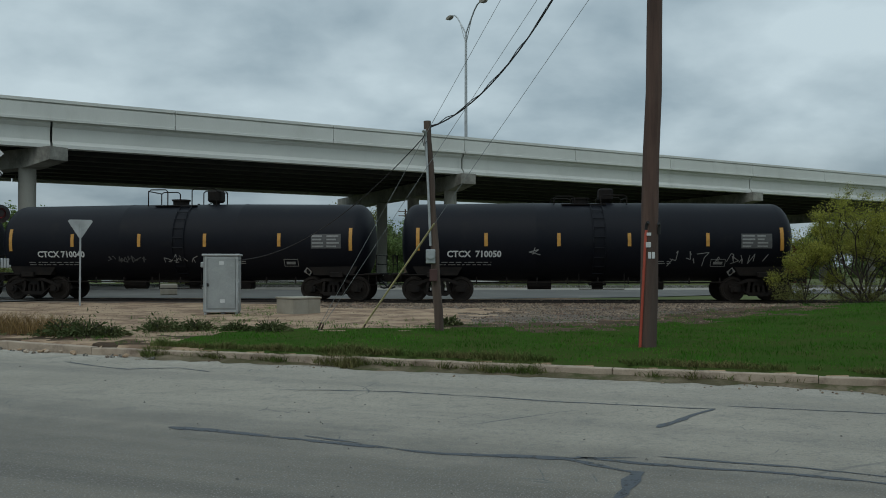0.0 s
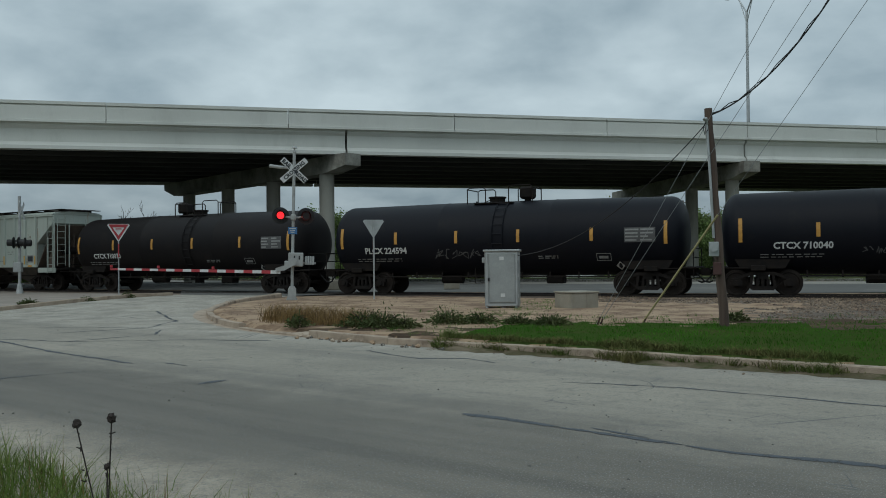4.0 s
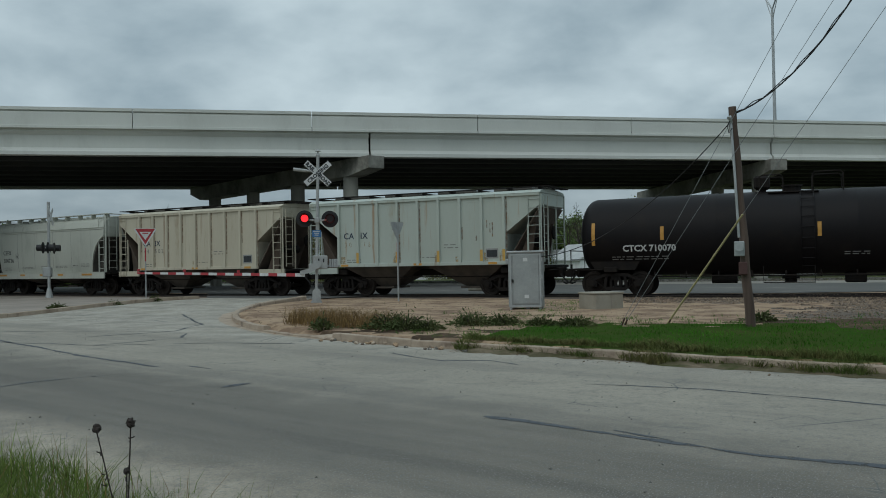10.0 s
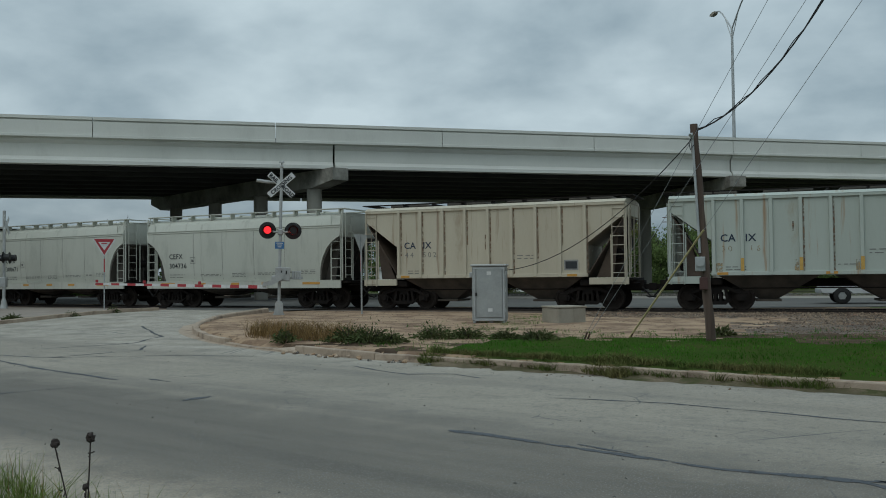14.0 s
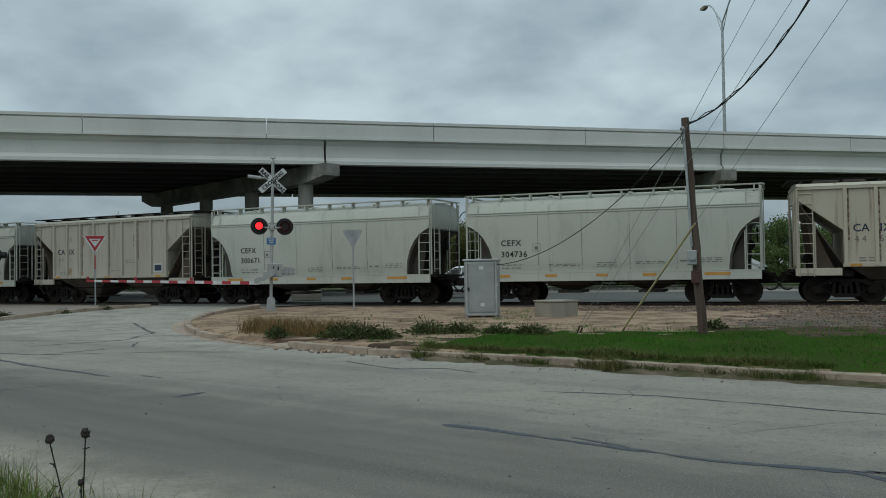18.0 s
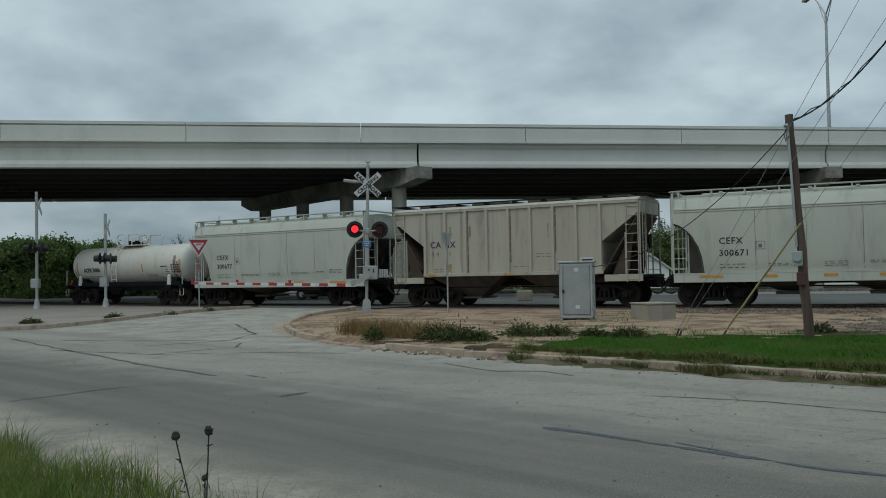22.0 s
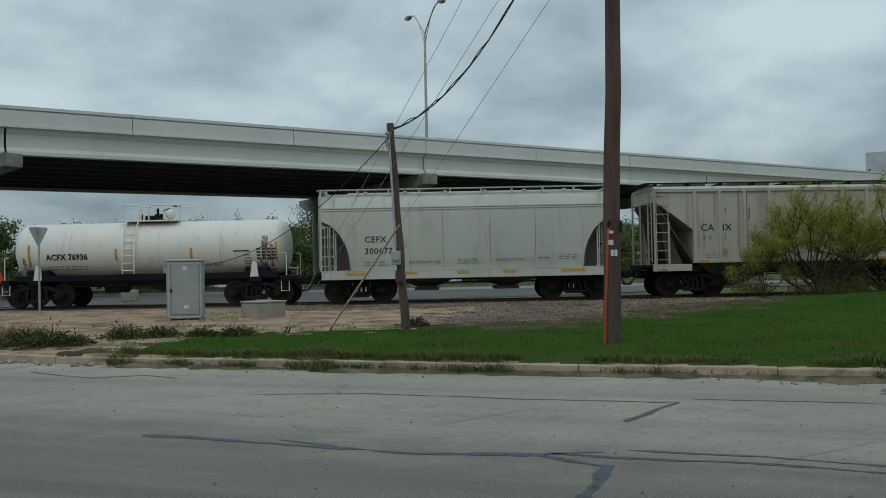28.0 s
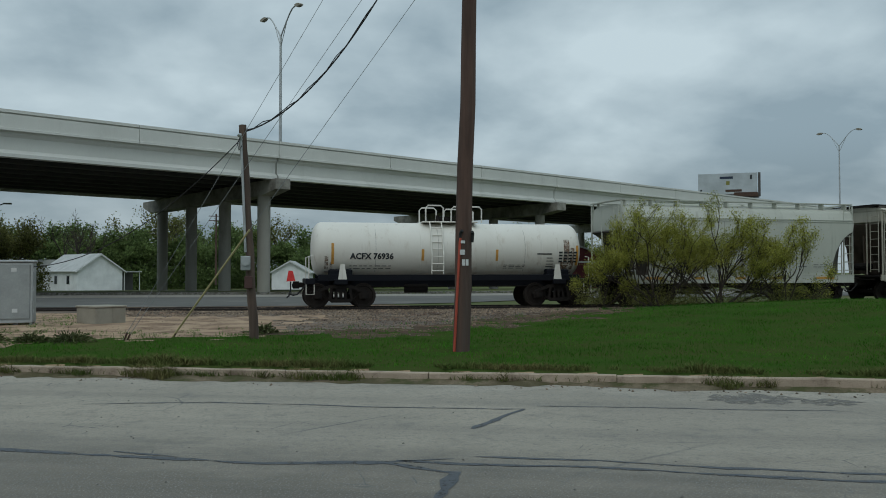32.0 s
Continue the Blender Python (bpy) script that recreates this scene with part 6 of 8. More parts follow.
CARS = [
    (-3.06, tank_car(BLACK, "black tank car with chalky scrawls and white lettering", [("CTCX  710050", -5.72, 1.68, 0.235, 1.0)], 1, dome=(-0.55, 0.4),
                     rail_h=0.22, graffiti=((1, -2.75, 1.45, 0.75, 0.5), (1, 2.55, 1.30, 0.62, 1.9), (1, 4.7, 1.42, 0.45, 1.3)))),
    (-19.13, tank_car(BLACK, "black tank car with a railed top platform and white lettering", [("CTCX 710040", -5.72, 1.68, 0.235, 1.0)], 2, dome=(-0.5, 0.9),
                      graffiti=((0, -2.9, 1.45, 0.28, 1.5), (1, -0.55, 1.45, 0.36, 1.1)))),
    (-35.25, tank_car(BLACK, "glossy black tank car with a yellowish label and scrawls", [("PLCX 224594", -5.72, 1.70, 0.25, 1.0)], 3, dome=(-0.3, 0.75),
                      graffiti=((0, -2.6, 1.45, 0.40, 2.0),))),
    (-51.60, tank_car(BLACK_BROWN, "dull brownish black tank car with white lettering", [("CTCX 710070", -5.72, 1.68, 0.235, 1.0)], 4, dome=(0.2, -1.6))),
    (-65.83, ribbed_hopper(HOPPER_COOL, "pale blue-grey ribbed hopper car with orange rust streaks", [("30", -3.62), ("7", -3.0), ("16", -2.62)], False, 5, BROWN_SLOPE, (0.45, 0.15, 6))),
    (-78.20, ribbed_hopper(BEIGE, "beige ribbed hopper car with rust at the posts", [("44", -3.62), ("1502", -3.0)], False, 6, BROWN_SLOPE, (0.2, 1.0, 3))),
    (-90.25, round_hopper("pale grey smooth-sided hopper car", "304736", 7, -4.08)),
    (-102.75, round_hopper("pale grey smooth-sided hopper car", "300671", 8, -3.85)),
    (-114.85, ribbed_hopper(DULL_BEIGE, "dull beige ribbed hopper car with faded lettering", [("44", -3.62), ("51", -3.0)], True, 9, BROWN_SLOPE, (0.2, 0.2, 3))),
    (-127.35, round_hopper("pale grey smooth-sided hopper car", "300677", 10, -3.85)),
    (-139.70, white_tank_car()),
]
WHEELS = []
for _, (vehicle, reach) in CARS:
    for sx in (-1, 1):
        WHEELS += bogie(vehicle, reach * sx)[1]


# ---- crossing signals ----


def facing(x, y, z=0.0, dx=None, dy=None):
    """A pose whose -y side looks along (dx, dy), by default to the eye."""
    dx, dy = (-x, -y) if dx is None else (dx, dy)
    return Matrix.Translation((x, y, z)) @ Matrix.Rotation(math.atan2(dx, -dy), 4, "Z")


def disc(bm, x, y, z, r, depth, seg=24):
    tube(bm, [(x, y, z), (x, y + depth, z)], r, seg)


def blade_text(parent, name, txt, ang, height, spread, x0, material, z_mid):
    pts, faces = flat_text(txt, height, spread, 0.008)
    w = max(p[0] for p in pts)
    c, s = math.cos(ang), math.sin(ang)
    bm = bmesh.new()
    add_flat(bm, pts, faces, lambda a, b: ((a - w / 2 + x0) * c - (b - height / 2) * s, -0.062, z_mid + (a - w / 2 + x0) * s + (b - height / 2) * c))
    return part(name, bm, material, parent)


LENSES = []


def crossing_signal():
    top = thing("crossing_signal", facing(-15.53, 29.79, 0.15) @ Matrix.Rotation(radians(1.4), 4, "Y"),
                "silver crossing mast with crossbuck, red flashers and lowered gate", "crossing signal")
    bm = bmesh.new()
    tube(bm, [(0, 0, 0.3), (0, 0, 5.55)], 0.058, 14)
    mast = part("mast", bm, SILVER, top, smooth=True)
    bm = bmesh.new()
    prism(bm, [(-0.22, 0.0), (0.22, 0.0), (0.16, 0.12), (0.15, 0.42), (0.09, 0.52), (-0.09, 0.52), (-0.15, 0.42), (-0.16, 0.12)], -0.18, 0.18)
    part("mast_base", bm, SILVER, top)
    for sx in (-1, 1):
        for sy in (-1, 1):
            bm = bmesh.new()
            tube(bm, [(0.17 * sx, 0.14 * sy, -0.02), (0.17 * sx, 0.14 * sy, 0.06)], 0.03, 6)
            part("anchor_bolt", bm, GRIME, top)
    bm = bmesh.new()
    bmesh.ops.create_uvsphere(bm, u_segments=12, v_segments=8, radius=0.075, matrix=Matrix.Translation((0, 0, 5.60)))
    tube(bm, [(0, 0, 5.6), (0, 0, 5.74)], 0.03, 8)
    tube(bm, [(0, 0, 5.74), (0, 0, 5.82)], 0.11, 12, 0.08)
    part("mast_cap", bm, SILVER, top)
    zb = 4.90
    for k, (ang, txt) in enumerate(((radians(-42), ""), (radians(42), "CROSSING"))):
        bm = bmesh.new()
        r = Matrix.Rotation(-ang, 3, "Y")
        box(bm, (0, -0.04 - 0.012 * k, zb), (1.22, 0.008, 0.225), 0.0, r)
        blade = part("crossbuck_blade", bm, WHITE, top, "white crossbuck blade with black letters")
        if txt:
            blade_text(blade, "lettering", txt, ang, 0.145, 1.02, 0.0, LETTER, zb)
        else:
            blade_text(blade, "lettering", "RAIL", ang, 0.145, 1.0, -0.36, LETTER, zb)
            blade_text(blade, "lettering", "ROAD", ang, 0.145, 1.0, 0.36, LETTER, zb)
    bm = bmesh.new()
    tube(bm, [(-0.12, 0.05, 4.98), (-0.62, 0.05, 5.02)], 0.045, 8)
    tube(bm, [(-0.42, 0.05, 5.0), (-0.92, 0.05, 5.05)], 0.065, 10)
    part("bell", bm, SILVER, top)
    bm = bmesh.new()
    tube(bm, [(-0.46, 0.02, 3.18), (-0.2, 0, 3.12), (0.2, 0, 3.12), (0.46, 0.02, 3.18)], 0.035, 8)
    box(bm, (0, 0, 3.12), (0.2, 0.2, 0.22), 0.03)
    part("cross_arm", bm, SILVER, top)
    for sx in (-1, 1):
        x, z = 0.475 * sx, 3.18
        bm = bmesh.new()
        disc(bm, x, 0.10, z, 0.32, 0.012, 32)
        lamp = part("flasher_board", bm, LAMP_BLACK, top, "round black flasher background", smooth=True)
        bm = bmesh.new()
        disc(bm, x, 0.0, z, 0.17, 0.22, 20)
        part("housing", bm, LAMP_BLACK, lamp)
        bm = bmesh.new()
        arc = [(x + 0.20 * math.cos(a), z + 0.20 * math.sin(a)) for a in np.linspace(math.pi * 1.08, -math.pi * 0.08, 16)]
        inner = [(x + 0.19 * math.cos(a), z + 0.19 * math.sin(a)) for a in np.linspace(math.pi * 1.08, -math.pi * 0.08, 16)]
        n = len(arc)
        rows = [[bm.verts.new((a, y, b)) for a, b in ring] for y, ring in ((0.08, arc), (-0.36, arc), (-0.36, inner), (0.08, inner))]
        for p, q in zip(rows, rows[1:]):
            for k in range(n - 1):
                bm.faces.new((p[k], p[k + 1], q[k + 1], q[k]))
        part("hood", bm, LAMP_BLACK, lamp)
        bm = bmesh.new()
        disc(bm, 0, -0.008, 0, 0.138, 0.008, 24)
        for f in bm.faces:
            f.material_index = 0
        disc(bm, 0, 0.001, 0, 0.138, 0.008, 24)
        for f in bm.faces:
            if f.calc_center_median().y > 0.0005:
                f.material_index = 1
        lens = part("lens", bm, [RED_LIT, RED_DARK], lamp, "red flasher lens")
        lens.location = (x, -0.17, z)
        LENSES.append((lens, sx))
    bm = bmesh.new()
    box(bm, (-0.02, -0.07, 2.62), (0.34, 0.01, 0.26), 0.0)
    sign = part("blue_sign", bm, BLUE, top, "small blue notice plate")
    bm = bmesh.new()
    for k in range(3):
        box(bm, (-0.02, -0.078, 2.70 - k * 0.07), (0.24 - 0.05 * k, 0.004, 0.03))
    part("notice_bar", bm, WHITE, sign)
    # gate machine and arm
    bm = bmesh.new()
    box(bm, (0.12, 0.0, 1.53), (0.56, 0.44, 0.52), 0.03)
    box(bm, (-0.05, -0.14, 1.38), (0.5, 0.16, 0.2), 0.03)
    gate = part("gate_machine", bm, SILVER, top, "silver gate machine box")
    for k in (-0.02, 0.16):
        bm = bmesh.new()
        box(bm, (k + 0.09, -0.225, 1.60), (0.05, 0.012, 0.14), 0.0)
        part("latch", bm, LAMP_BLACK, gate)
    bm = bmesh.new()
    for k in range(4):
        box(bm, (0.50 + 0.09 * k, 0.18, 1.50), (0.075, 0.38, 0.32), 0.01)
    box(bm, (0.55, 0.18, 1.40), (0.65, 0.06, 0.08), 0.01)
    part("counterweight", bm, GALV, top)
    arm_dir = Vector((-8.3, 0.62 - 0.0, 0)).normalized()
    bm = bmesh.new()
    prism(bm, [(0.15, 1.58), (0.15, 1.36), (-0.28, 1.12), (-0.62, 1.06), (-0.62, 1.20), (-0.30, 1.30), (-0.05, 1.60)], -0.3, -0.22)
    part("arm_bracket", bm, SILVER, top)
    ang = radians(-27.2 - 4.0)
    root, d = Vector((-0.45, -0.26, 1.05)), Vector((-math.cos(ang), -math.sin(ang), 0.0))
    rot = Matrix.Rotation(ang, 3, "Z")
    length, red = 7.7, 0.40
    arm = None
    k = 0
    while k * red < length:
        bm = bmesh.new()
        taper = 0.125 - 0.045 * k * red / length
        box(bm, root + d * (k * red + red / 2), (red, 0.05, taper), 0.0, rot)
        if arm is None:
            arm = part("gate_arm", bm, WHITE, top, "lowered red and white striped gate arm")
        else:
            part("arm_stripe", bm, RED if k % 2 else WHITE, arm)
        k += 1
    for s in (3.0, 5.6, 7.95):
        bm = bmesh.new()
        p = root + d * s
        tube(bm, [p + Vector((0, 0, 0.06)), p + Vector((0, 0, 0.17))], 0.055, 10)
        part("arm_lamp", bm, RED, arm, "small red arm lamp")
    return top


crossing_signal()


def far_signal(x, y, height, label, flip=1):
    """A mast seen edge-on: crossbuck, flashers from the side, base."""
    top = thing("crossing_signal", Matrix.Translation((x, y, 0.12)) @ Matrix.Rotation(radians(118), 4, "Z"), label, "crossing signal", "far crossing masts")
    bm = bmesh.new()
    tube(bm, [(0, 0, 0.2), (0, 0, height)], 0.075, 12)
    part("mast", bm, SILVER, top, smooth=True)
    bm = bmesh.new()
    tube(bm, [(0, 0, 0), (0, 0, 0.5)], 0.2, 10, 0.1)
    part("mast_base", bm, SILVER, top)
    for k, ang in enumerate((radians(-42), radians(42))):
        bm = bmesh.new()
        box(bm, (0, -0.1 - 0.015 * k, height - 0.75), (1.25, 0.01, 0.23), 0.0, Matrix.Rotation(ang, 3, "Y"))
        part("crossbuck_blade", bm, WHITE, top)
    bm = bmesh.new()
    tube(bm, [(-0.55, 0, height * 0.52), (0.55, 0, height * 0.52)], 0.04, 8)
    part("cross_arm", bm, SILVER, top)
    for sx in (-1, 1):
        for sy in (-1, 1):
            bm = bmesh.new()
            disc(bm, 0.55 * sx, 0.12 * sy, height * 0.52, 0.3, 0.012, 20)
            disc(bm, 0.55 * sx, 0.12 * sy, height * 0.52, 0.17, 0.3 * sy, 14)
            part("flasher", bm, LAMP_BLACK, top)
    bm = bmesh.new()
    box(bm, (0.1, 0.1, 1.35), (0.4, 0.4, 0.5), 0.03)
    part("signal_box", bm, SILVER, top)
    return top


far_signal(-37.5, 34.6, 6.2, "tall silver crossing mast seen edge-on beyond the island")
far_signal(-34.4, 36.25, 5.0, "silver crossing mast seen edge-on beside the track")


def yield_sign(x, y, yaw_to, z_top, width, front, label):
    top = thing("yield_sign", facing(x, y, 0.14, *yaw_to), label, "yield sign", "yield signs")
    h = width * 0.80
    bm = bmesh.new()
    for k in (-1, 1):
        box(bm, (0.022 * k, 0.02, z_top / 2), (0.012, 0.035, z_top))
    box(bm, (0, 0.03, z_top / 2), (0.05, 0.008, z_top))
    part("post", bm, GALV, top)
    bm = bmesh.new()
    prism(bm, [(-width / 2 + 0.05, z_top), (width / 2 - 0.05, z_top), (width / 2, z_top - 0.06), (0.04, z_top - h), (-0.04, z_top - h), (-width / 2, z_top - 0.06)], -0.006, 0.0)
    plate = part("sign_plate", bm, GALV if not front else WHITE, top, "triangular sign plate")
    if front:
        bm = bmesh.new()
        o = [(-width / 2 + 0.06, z_top - 0.02), (width / 2 - 0.06, z_top - 0.02), (0.0, z_top - h + 0.03)]
        i = [(-width * 0.265, z_top - 0.165), (width * 0.265, z_top - 0.165), (0.0, z_top - h + 0.25)]
        vo, vi = [bm.verts.new((a, -0.010, b)) for a, b in o], [bm.verts.new((a, -0.010, b)) for a, b in i]
        for k in range(3):
            bm.faces.new((vo[k], vo[(k + 1) % 3], vi[(k + 1) % 3], vi[k]))
        part("red_border", bm, RED, plate)
        bm = bmesh.new()
        box(bm, (0, -0.011, z_top - 0.235), (0.26, 0.003, 0.05))
        part("word_bar", bm, RED, plate)
    bm = bmesh.new()
    box(bm, (0, -0.006, z_top - h - 0.45), (0.055, 0.01, 0.62))
    part("red_post_strip", bm, RED, top)
    return top


yield_sign(-27.1, 34.65, (27.1, -34.65), 3.33, 1.0, True, "red and white yield sign on a steel post")
TURNING_SIGN = yield_sign(-12.5, 30.55, (-0.35, 1.0), 3.0, 0.80, False, "yield sign seen from its bare grey back")


def signal_cabinet():
    top = thing("signal_cabinet", Matrix.Translation((-6.28, 25.45, 0.12)) @ Matrix.Rotation(radians(7), 4, "Z"),
                "grey aluminium signal cabinet on short feet", "cabinet")
    w, d, h = 0.98, 0.72, 1.60
    bm = bmesh.new()
    box(bm, (0, 0, 0.10 + h / 2), (w, d, h), 0.012)
    part("housing", bm, CABINET, top)
    bm = bmesh.new()
    box(bm, (0, 0, 0.10 + h + 0.03), (w + 0.08, d + 0.10, 0.06), 0.015)
    part("top_cap", bm, CABINET_TRIM, top)
    bm = bmesh.new()
    box(bm, (0.03, -d / 2 - 0.014, 0.12 + h / 2), (w - 0.22, 0.026, h - 0.16), 0.01)
    door = part("door", bm, CABINET, top)
    for x in (-w / 2 + 0.07, w / 2 - 0.04):
        bm = bmesh.new()
        box(bm, (x, -d / 2 - 0.012, 0.10 + h / 2), (0.05, 0.02, h - 0.02), 0.004)
        part("door_frame", bm, CABINET_TRIM, top)
    for z in (0.13, 0.10 + h - 0.05):
        bm = bmesh.new()
        box(bm, (0.015, -d / 2 - 0.010, z), (w - 0.12, 0.016, 0.06), 0.004)
        part("door_frame", bm, CABINET_TRIM, top)
    bm = bmesh.new()
    box(bm, (-0.36, -d / 2 - 0.05, 0.88), (0.05, 0.05, 0.10), 0.01)
    part("door_handle", bm, LAMP_BLACK, door, "black door handle")
    for x, z in ((0.02, 1.50), (0.05, 0.42)):
        bm = bmesh.new()
        box(bm, (x, -d / 2 - 0.029, z), (0.13, 0.004, 0.10))
        part("label_plate", bm, WHITE, door, "white label plate")
    for z in (0.35, 0.95, 1.45):
        bm = bmesh.new()
        tube(bm, [(w / 2 + 0.01, -d / 2 - 0.01, z), (w / 2 + 0.01, -d / 2 - 0.01, z + 0.1)], 0.018, 8)
        part("hinge", bm, CABINET_TRIM, door)
    bm = bmesh.new()
    box(bm, (-w / 2 - 0.05, -0.1, 1.45), (0.10, 0.22, 0.16), 0.02)
    part("vent_box", bm, CABINET_TRIM, top)
    for x in (-w / 2 + 0.06, w / 2 - 0.06):
        for y in (-d / 2 + 0.05, d / 2 - 0.05):
            bm = bmesh.new()
            box(bm, (x, y, 0.05), (0.07, 0.07, 0.12), 0.005)
            part("foot", bm, CABINET_TRIM, top)
    bm = bmesh.new()
    tube(bm, [(0.05, -0.2, -0.02), (0.05, -0.2, 0.12)], 0.06, 10)
    part("conduit_stub", bm, WHITE, top, "white conduit stub")
    return top


signal_cabinet()


def concrete_vault():
    top = thing("concrete_vault", Matrix.Translation((-4.15, 25.85, 0.10)) @ Matrix.Rotation(radians(41), 4, "Z"),
                "low grey concrete utility vault with a flat lid", "utility vault")
    bm = bmesh.new()
    box(bm, (0, 0, 0.24), (0.93, 0.93, 0.48), 0.015)
    part("body", bm, GREY_CONCRETE, top)
    bm = bmesh.new()
    box(bm, (0, 0, 0.51), (0.98, 0.98, 0.05), 0.012)
    part("lid", bm, GREY_CONCRETE, top)
    return top


concrete_vault()
for x, y, yaw, w in ((-19.6, 41.6, 25, 1.5), (-13.3, 43.0, 18, 0.8)):
    ob = thing("concrete_block", Matrix.Translation((x, y, 0.12)) @ Matrix.Rotation(radians(yaw), 4, "Z"), "pale concrete block beside the far street", "concrete block")
    bm = bmesh.new()
    box(bm, (0, 0, 0.27), (w, 0.6, 0.54), 0.04)
    part("block", bm, GREY_CONCRETE, ob)

# ---- fittings on the two poles ----


def on_short(z, side=0.0, ahead=0.0):
    u = z / short_dir.z
    return Vector((short_dir.x * u + side, short_dir.y * u - 0.095 - ahead, z))


def on_tall(z, side=0.0, ahead=0.0):
    u = z / tall_dir.z
    return Vector((tall_dir.x * u + side, tall_dir.y * u - 0.15 - ahead, z))


bm = bmesh.new()
tube(bm, [on_short(4.2, -0.05), on_short(3.0, -0.06), on_short(1.85, -0.08)], 0.027, 8)
tube(bm, [on_short(4.2, -0.05), on_short(4.32, -0.06, 0.06), on_short(4.28, -0.09, 0.12)], 0.034, 8)
part("conduit", bm, GALV, short_pole, "grey steel conduit", smooth=True)
bm = bmesh.new()
c = on_short(1.62, -0.09, 0.07)
box(bm, c, (0.20, 0.14, 0.30), 0.012)
meter = part("meter_box", bm, GALV, short_pole, "grey electric meter box")
bm = bmesh.new()
tube(bm, [c + Vector((0, -0.07, 0.03)), c + Vector((0, -0.15, 0.03))], 0.085, 16)
part("meter_dial", bm, CABINET_TRIM, meter, "round glass meter dial", smooth=True)
bm = bmesh.new()
box(bm, on_short(1.22, -0.05, 0.05), (0.17, 0.12, 0.26), 0.012)
part("switch_box", bm, mat("brown_painted_steel", (0.085, 0.035, 0.03), 0.6, scale=5, fine=40, bump=0.1), short_pole, "brown steel switch box")
bm = bmesh.new()
tube(bm, [on_tall(0.02, -0.14, -0.06), on_tall(1.0, -0.12, -0.04), on_tall(1.9, -0.10, -0.02), on_tall(2.05, -0.09, -0.02)], 0.024, 8)
part("conduit", bm, ORANGE_PVC, tall_pole, "orange plastic conduit", smooth=True)
for side, z in ((-0.09, 2.12), (0.13, 2.10)):
    bm = bmesh.new()
    tube(bm, [on_tall(z - 0.12, side, -0.05), on_tall(z + 0.02, side, -0.02), on_tall(z + 0.06, side * 0.8, 0.03)], 0.028, 7)
    part("cable_end", bm, RUBBER, tall_pole, "black cable end")
for side, z, w, h in ((-0.05, 1.98, 0.075, 0.05), (-0.055, 1.80, 0.085, 0.09), (-0.03, 1.62, 0.05, 0.11), (0.035, 1.62, 0.05, 0.11)):
    bm = bmesh.new()
    box(bm, on_tall(z, side, 0.004), (w, 0.006, h))
    part("pole_tag", bm, WHITE, tall_pole, "small white pole tag")
bm = bmesh.new()
for z in (8.0, 9.45, 11.0):
    tube(bm, [on_tall(z, 0, -0.02) + Vector((0, 0, -0.03)), on_tall(z, 0, -0.02) + Vector((0, 0, 0.03))], 0.15, 14)
part("guy_band", bm, GALV, tall_pole)


def cable(name, pts, r, material, label, category="cable"):
    ob = thing(name, Matrix(), label, category)
    bm = bmesh.new()
    tube(bm, pts, r, 6)
    part("strand", bm, material, ob, smooth=True)
    return ob


sp_top = Vector((-0.2, 18.93, 4.45))


def tall_at(z):
    u = (z - 0.10) / tall_dir.z
    return Vector((3.57 + tall_dir.x * u, 15.15 + tall_dir.y * u, z))


e = tall_at(10.0)
for k, (dz, r) in enumerate(((0.0, 0.016), (0.03, 0.010))):
    pts = []
    for u in np.linspace(0, 1, 24):
        p = sp_top.lerp(e, u)
        p.z = 4.52 + 0.75 * u + 4.75 * u * u + dz + (0.03 * math.sin(u * 90) if k else 0)
        pts.append(p)
    cable("service_cable", pts, r, WIRE, "black twisted service cable sagging between the two poles")
for zt, g, r in ((11.15, (-2.66, 19.0, 0.1), 0.005), (9.34, (-2.61, 19.05, 0.1), 0.005), (7.84, (-1.76, 19.9, 0.1), 0.005)):
    a, b = tall_at(min(zt, 11.15)), Vector(g)
    w = cable("guy_wire", [a, b], r, GUY, "thin steel guy wire from the tall pole to the ground", "guy wire")
    if zt == 7.84:
        bm = bmesh.new()
        tube(bm, [b, b.lerp(a, 0.30)], 0.021, 8)
        part("guy_guard", bm, YELLOW, w, "yellow plastic guy guard", smooth=True)
    bm = bmesh.new()
    tube(bm, [b + Vector((0, 0, -0.1)), b.lerp(a, 0.02)], 0.02, 6)
    part("anchor_rod", bm, RUST, w)
a, b = Vector((-0.30, 18.95, 4.35)), Vector((-5.8, 25.3, 1.70))
cable("drop_cable", [a.lerp(b, u) + Vector((0, 0, -2.45 * u * (1 - u))) for u in np.linspace(0, 1, 22)], 0.011, WIRE, "black drop cable sagging from the short pole to the cabinet")
cable("drip_loop", [Vector((-0.28, 18.86, 4.42)), Vector((-0.36, 18.8, 4.25)), Vector((-0.33, 18.8, 4.1)), Vector((-0.27, 18.82, 4.2))], 0.012, WIRE, "black drip loop of cable at the pole head")

# ---- billboard, houses, far poles, passing pickup ----


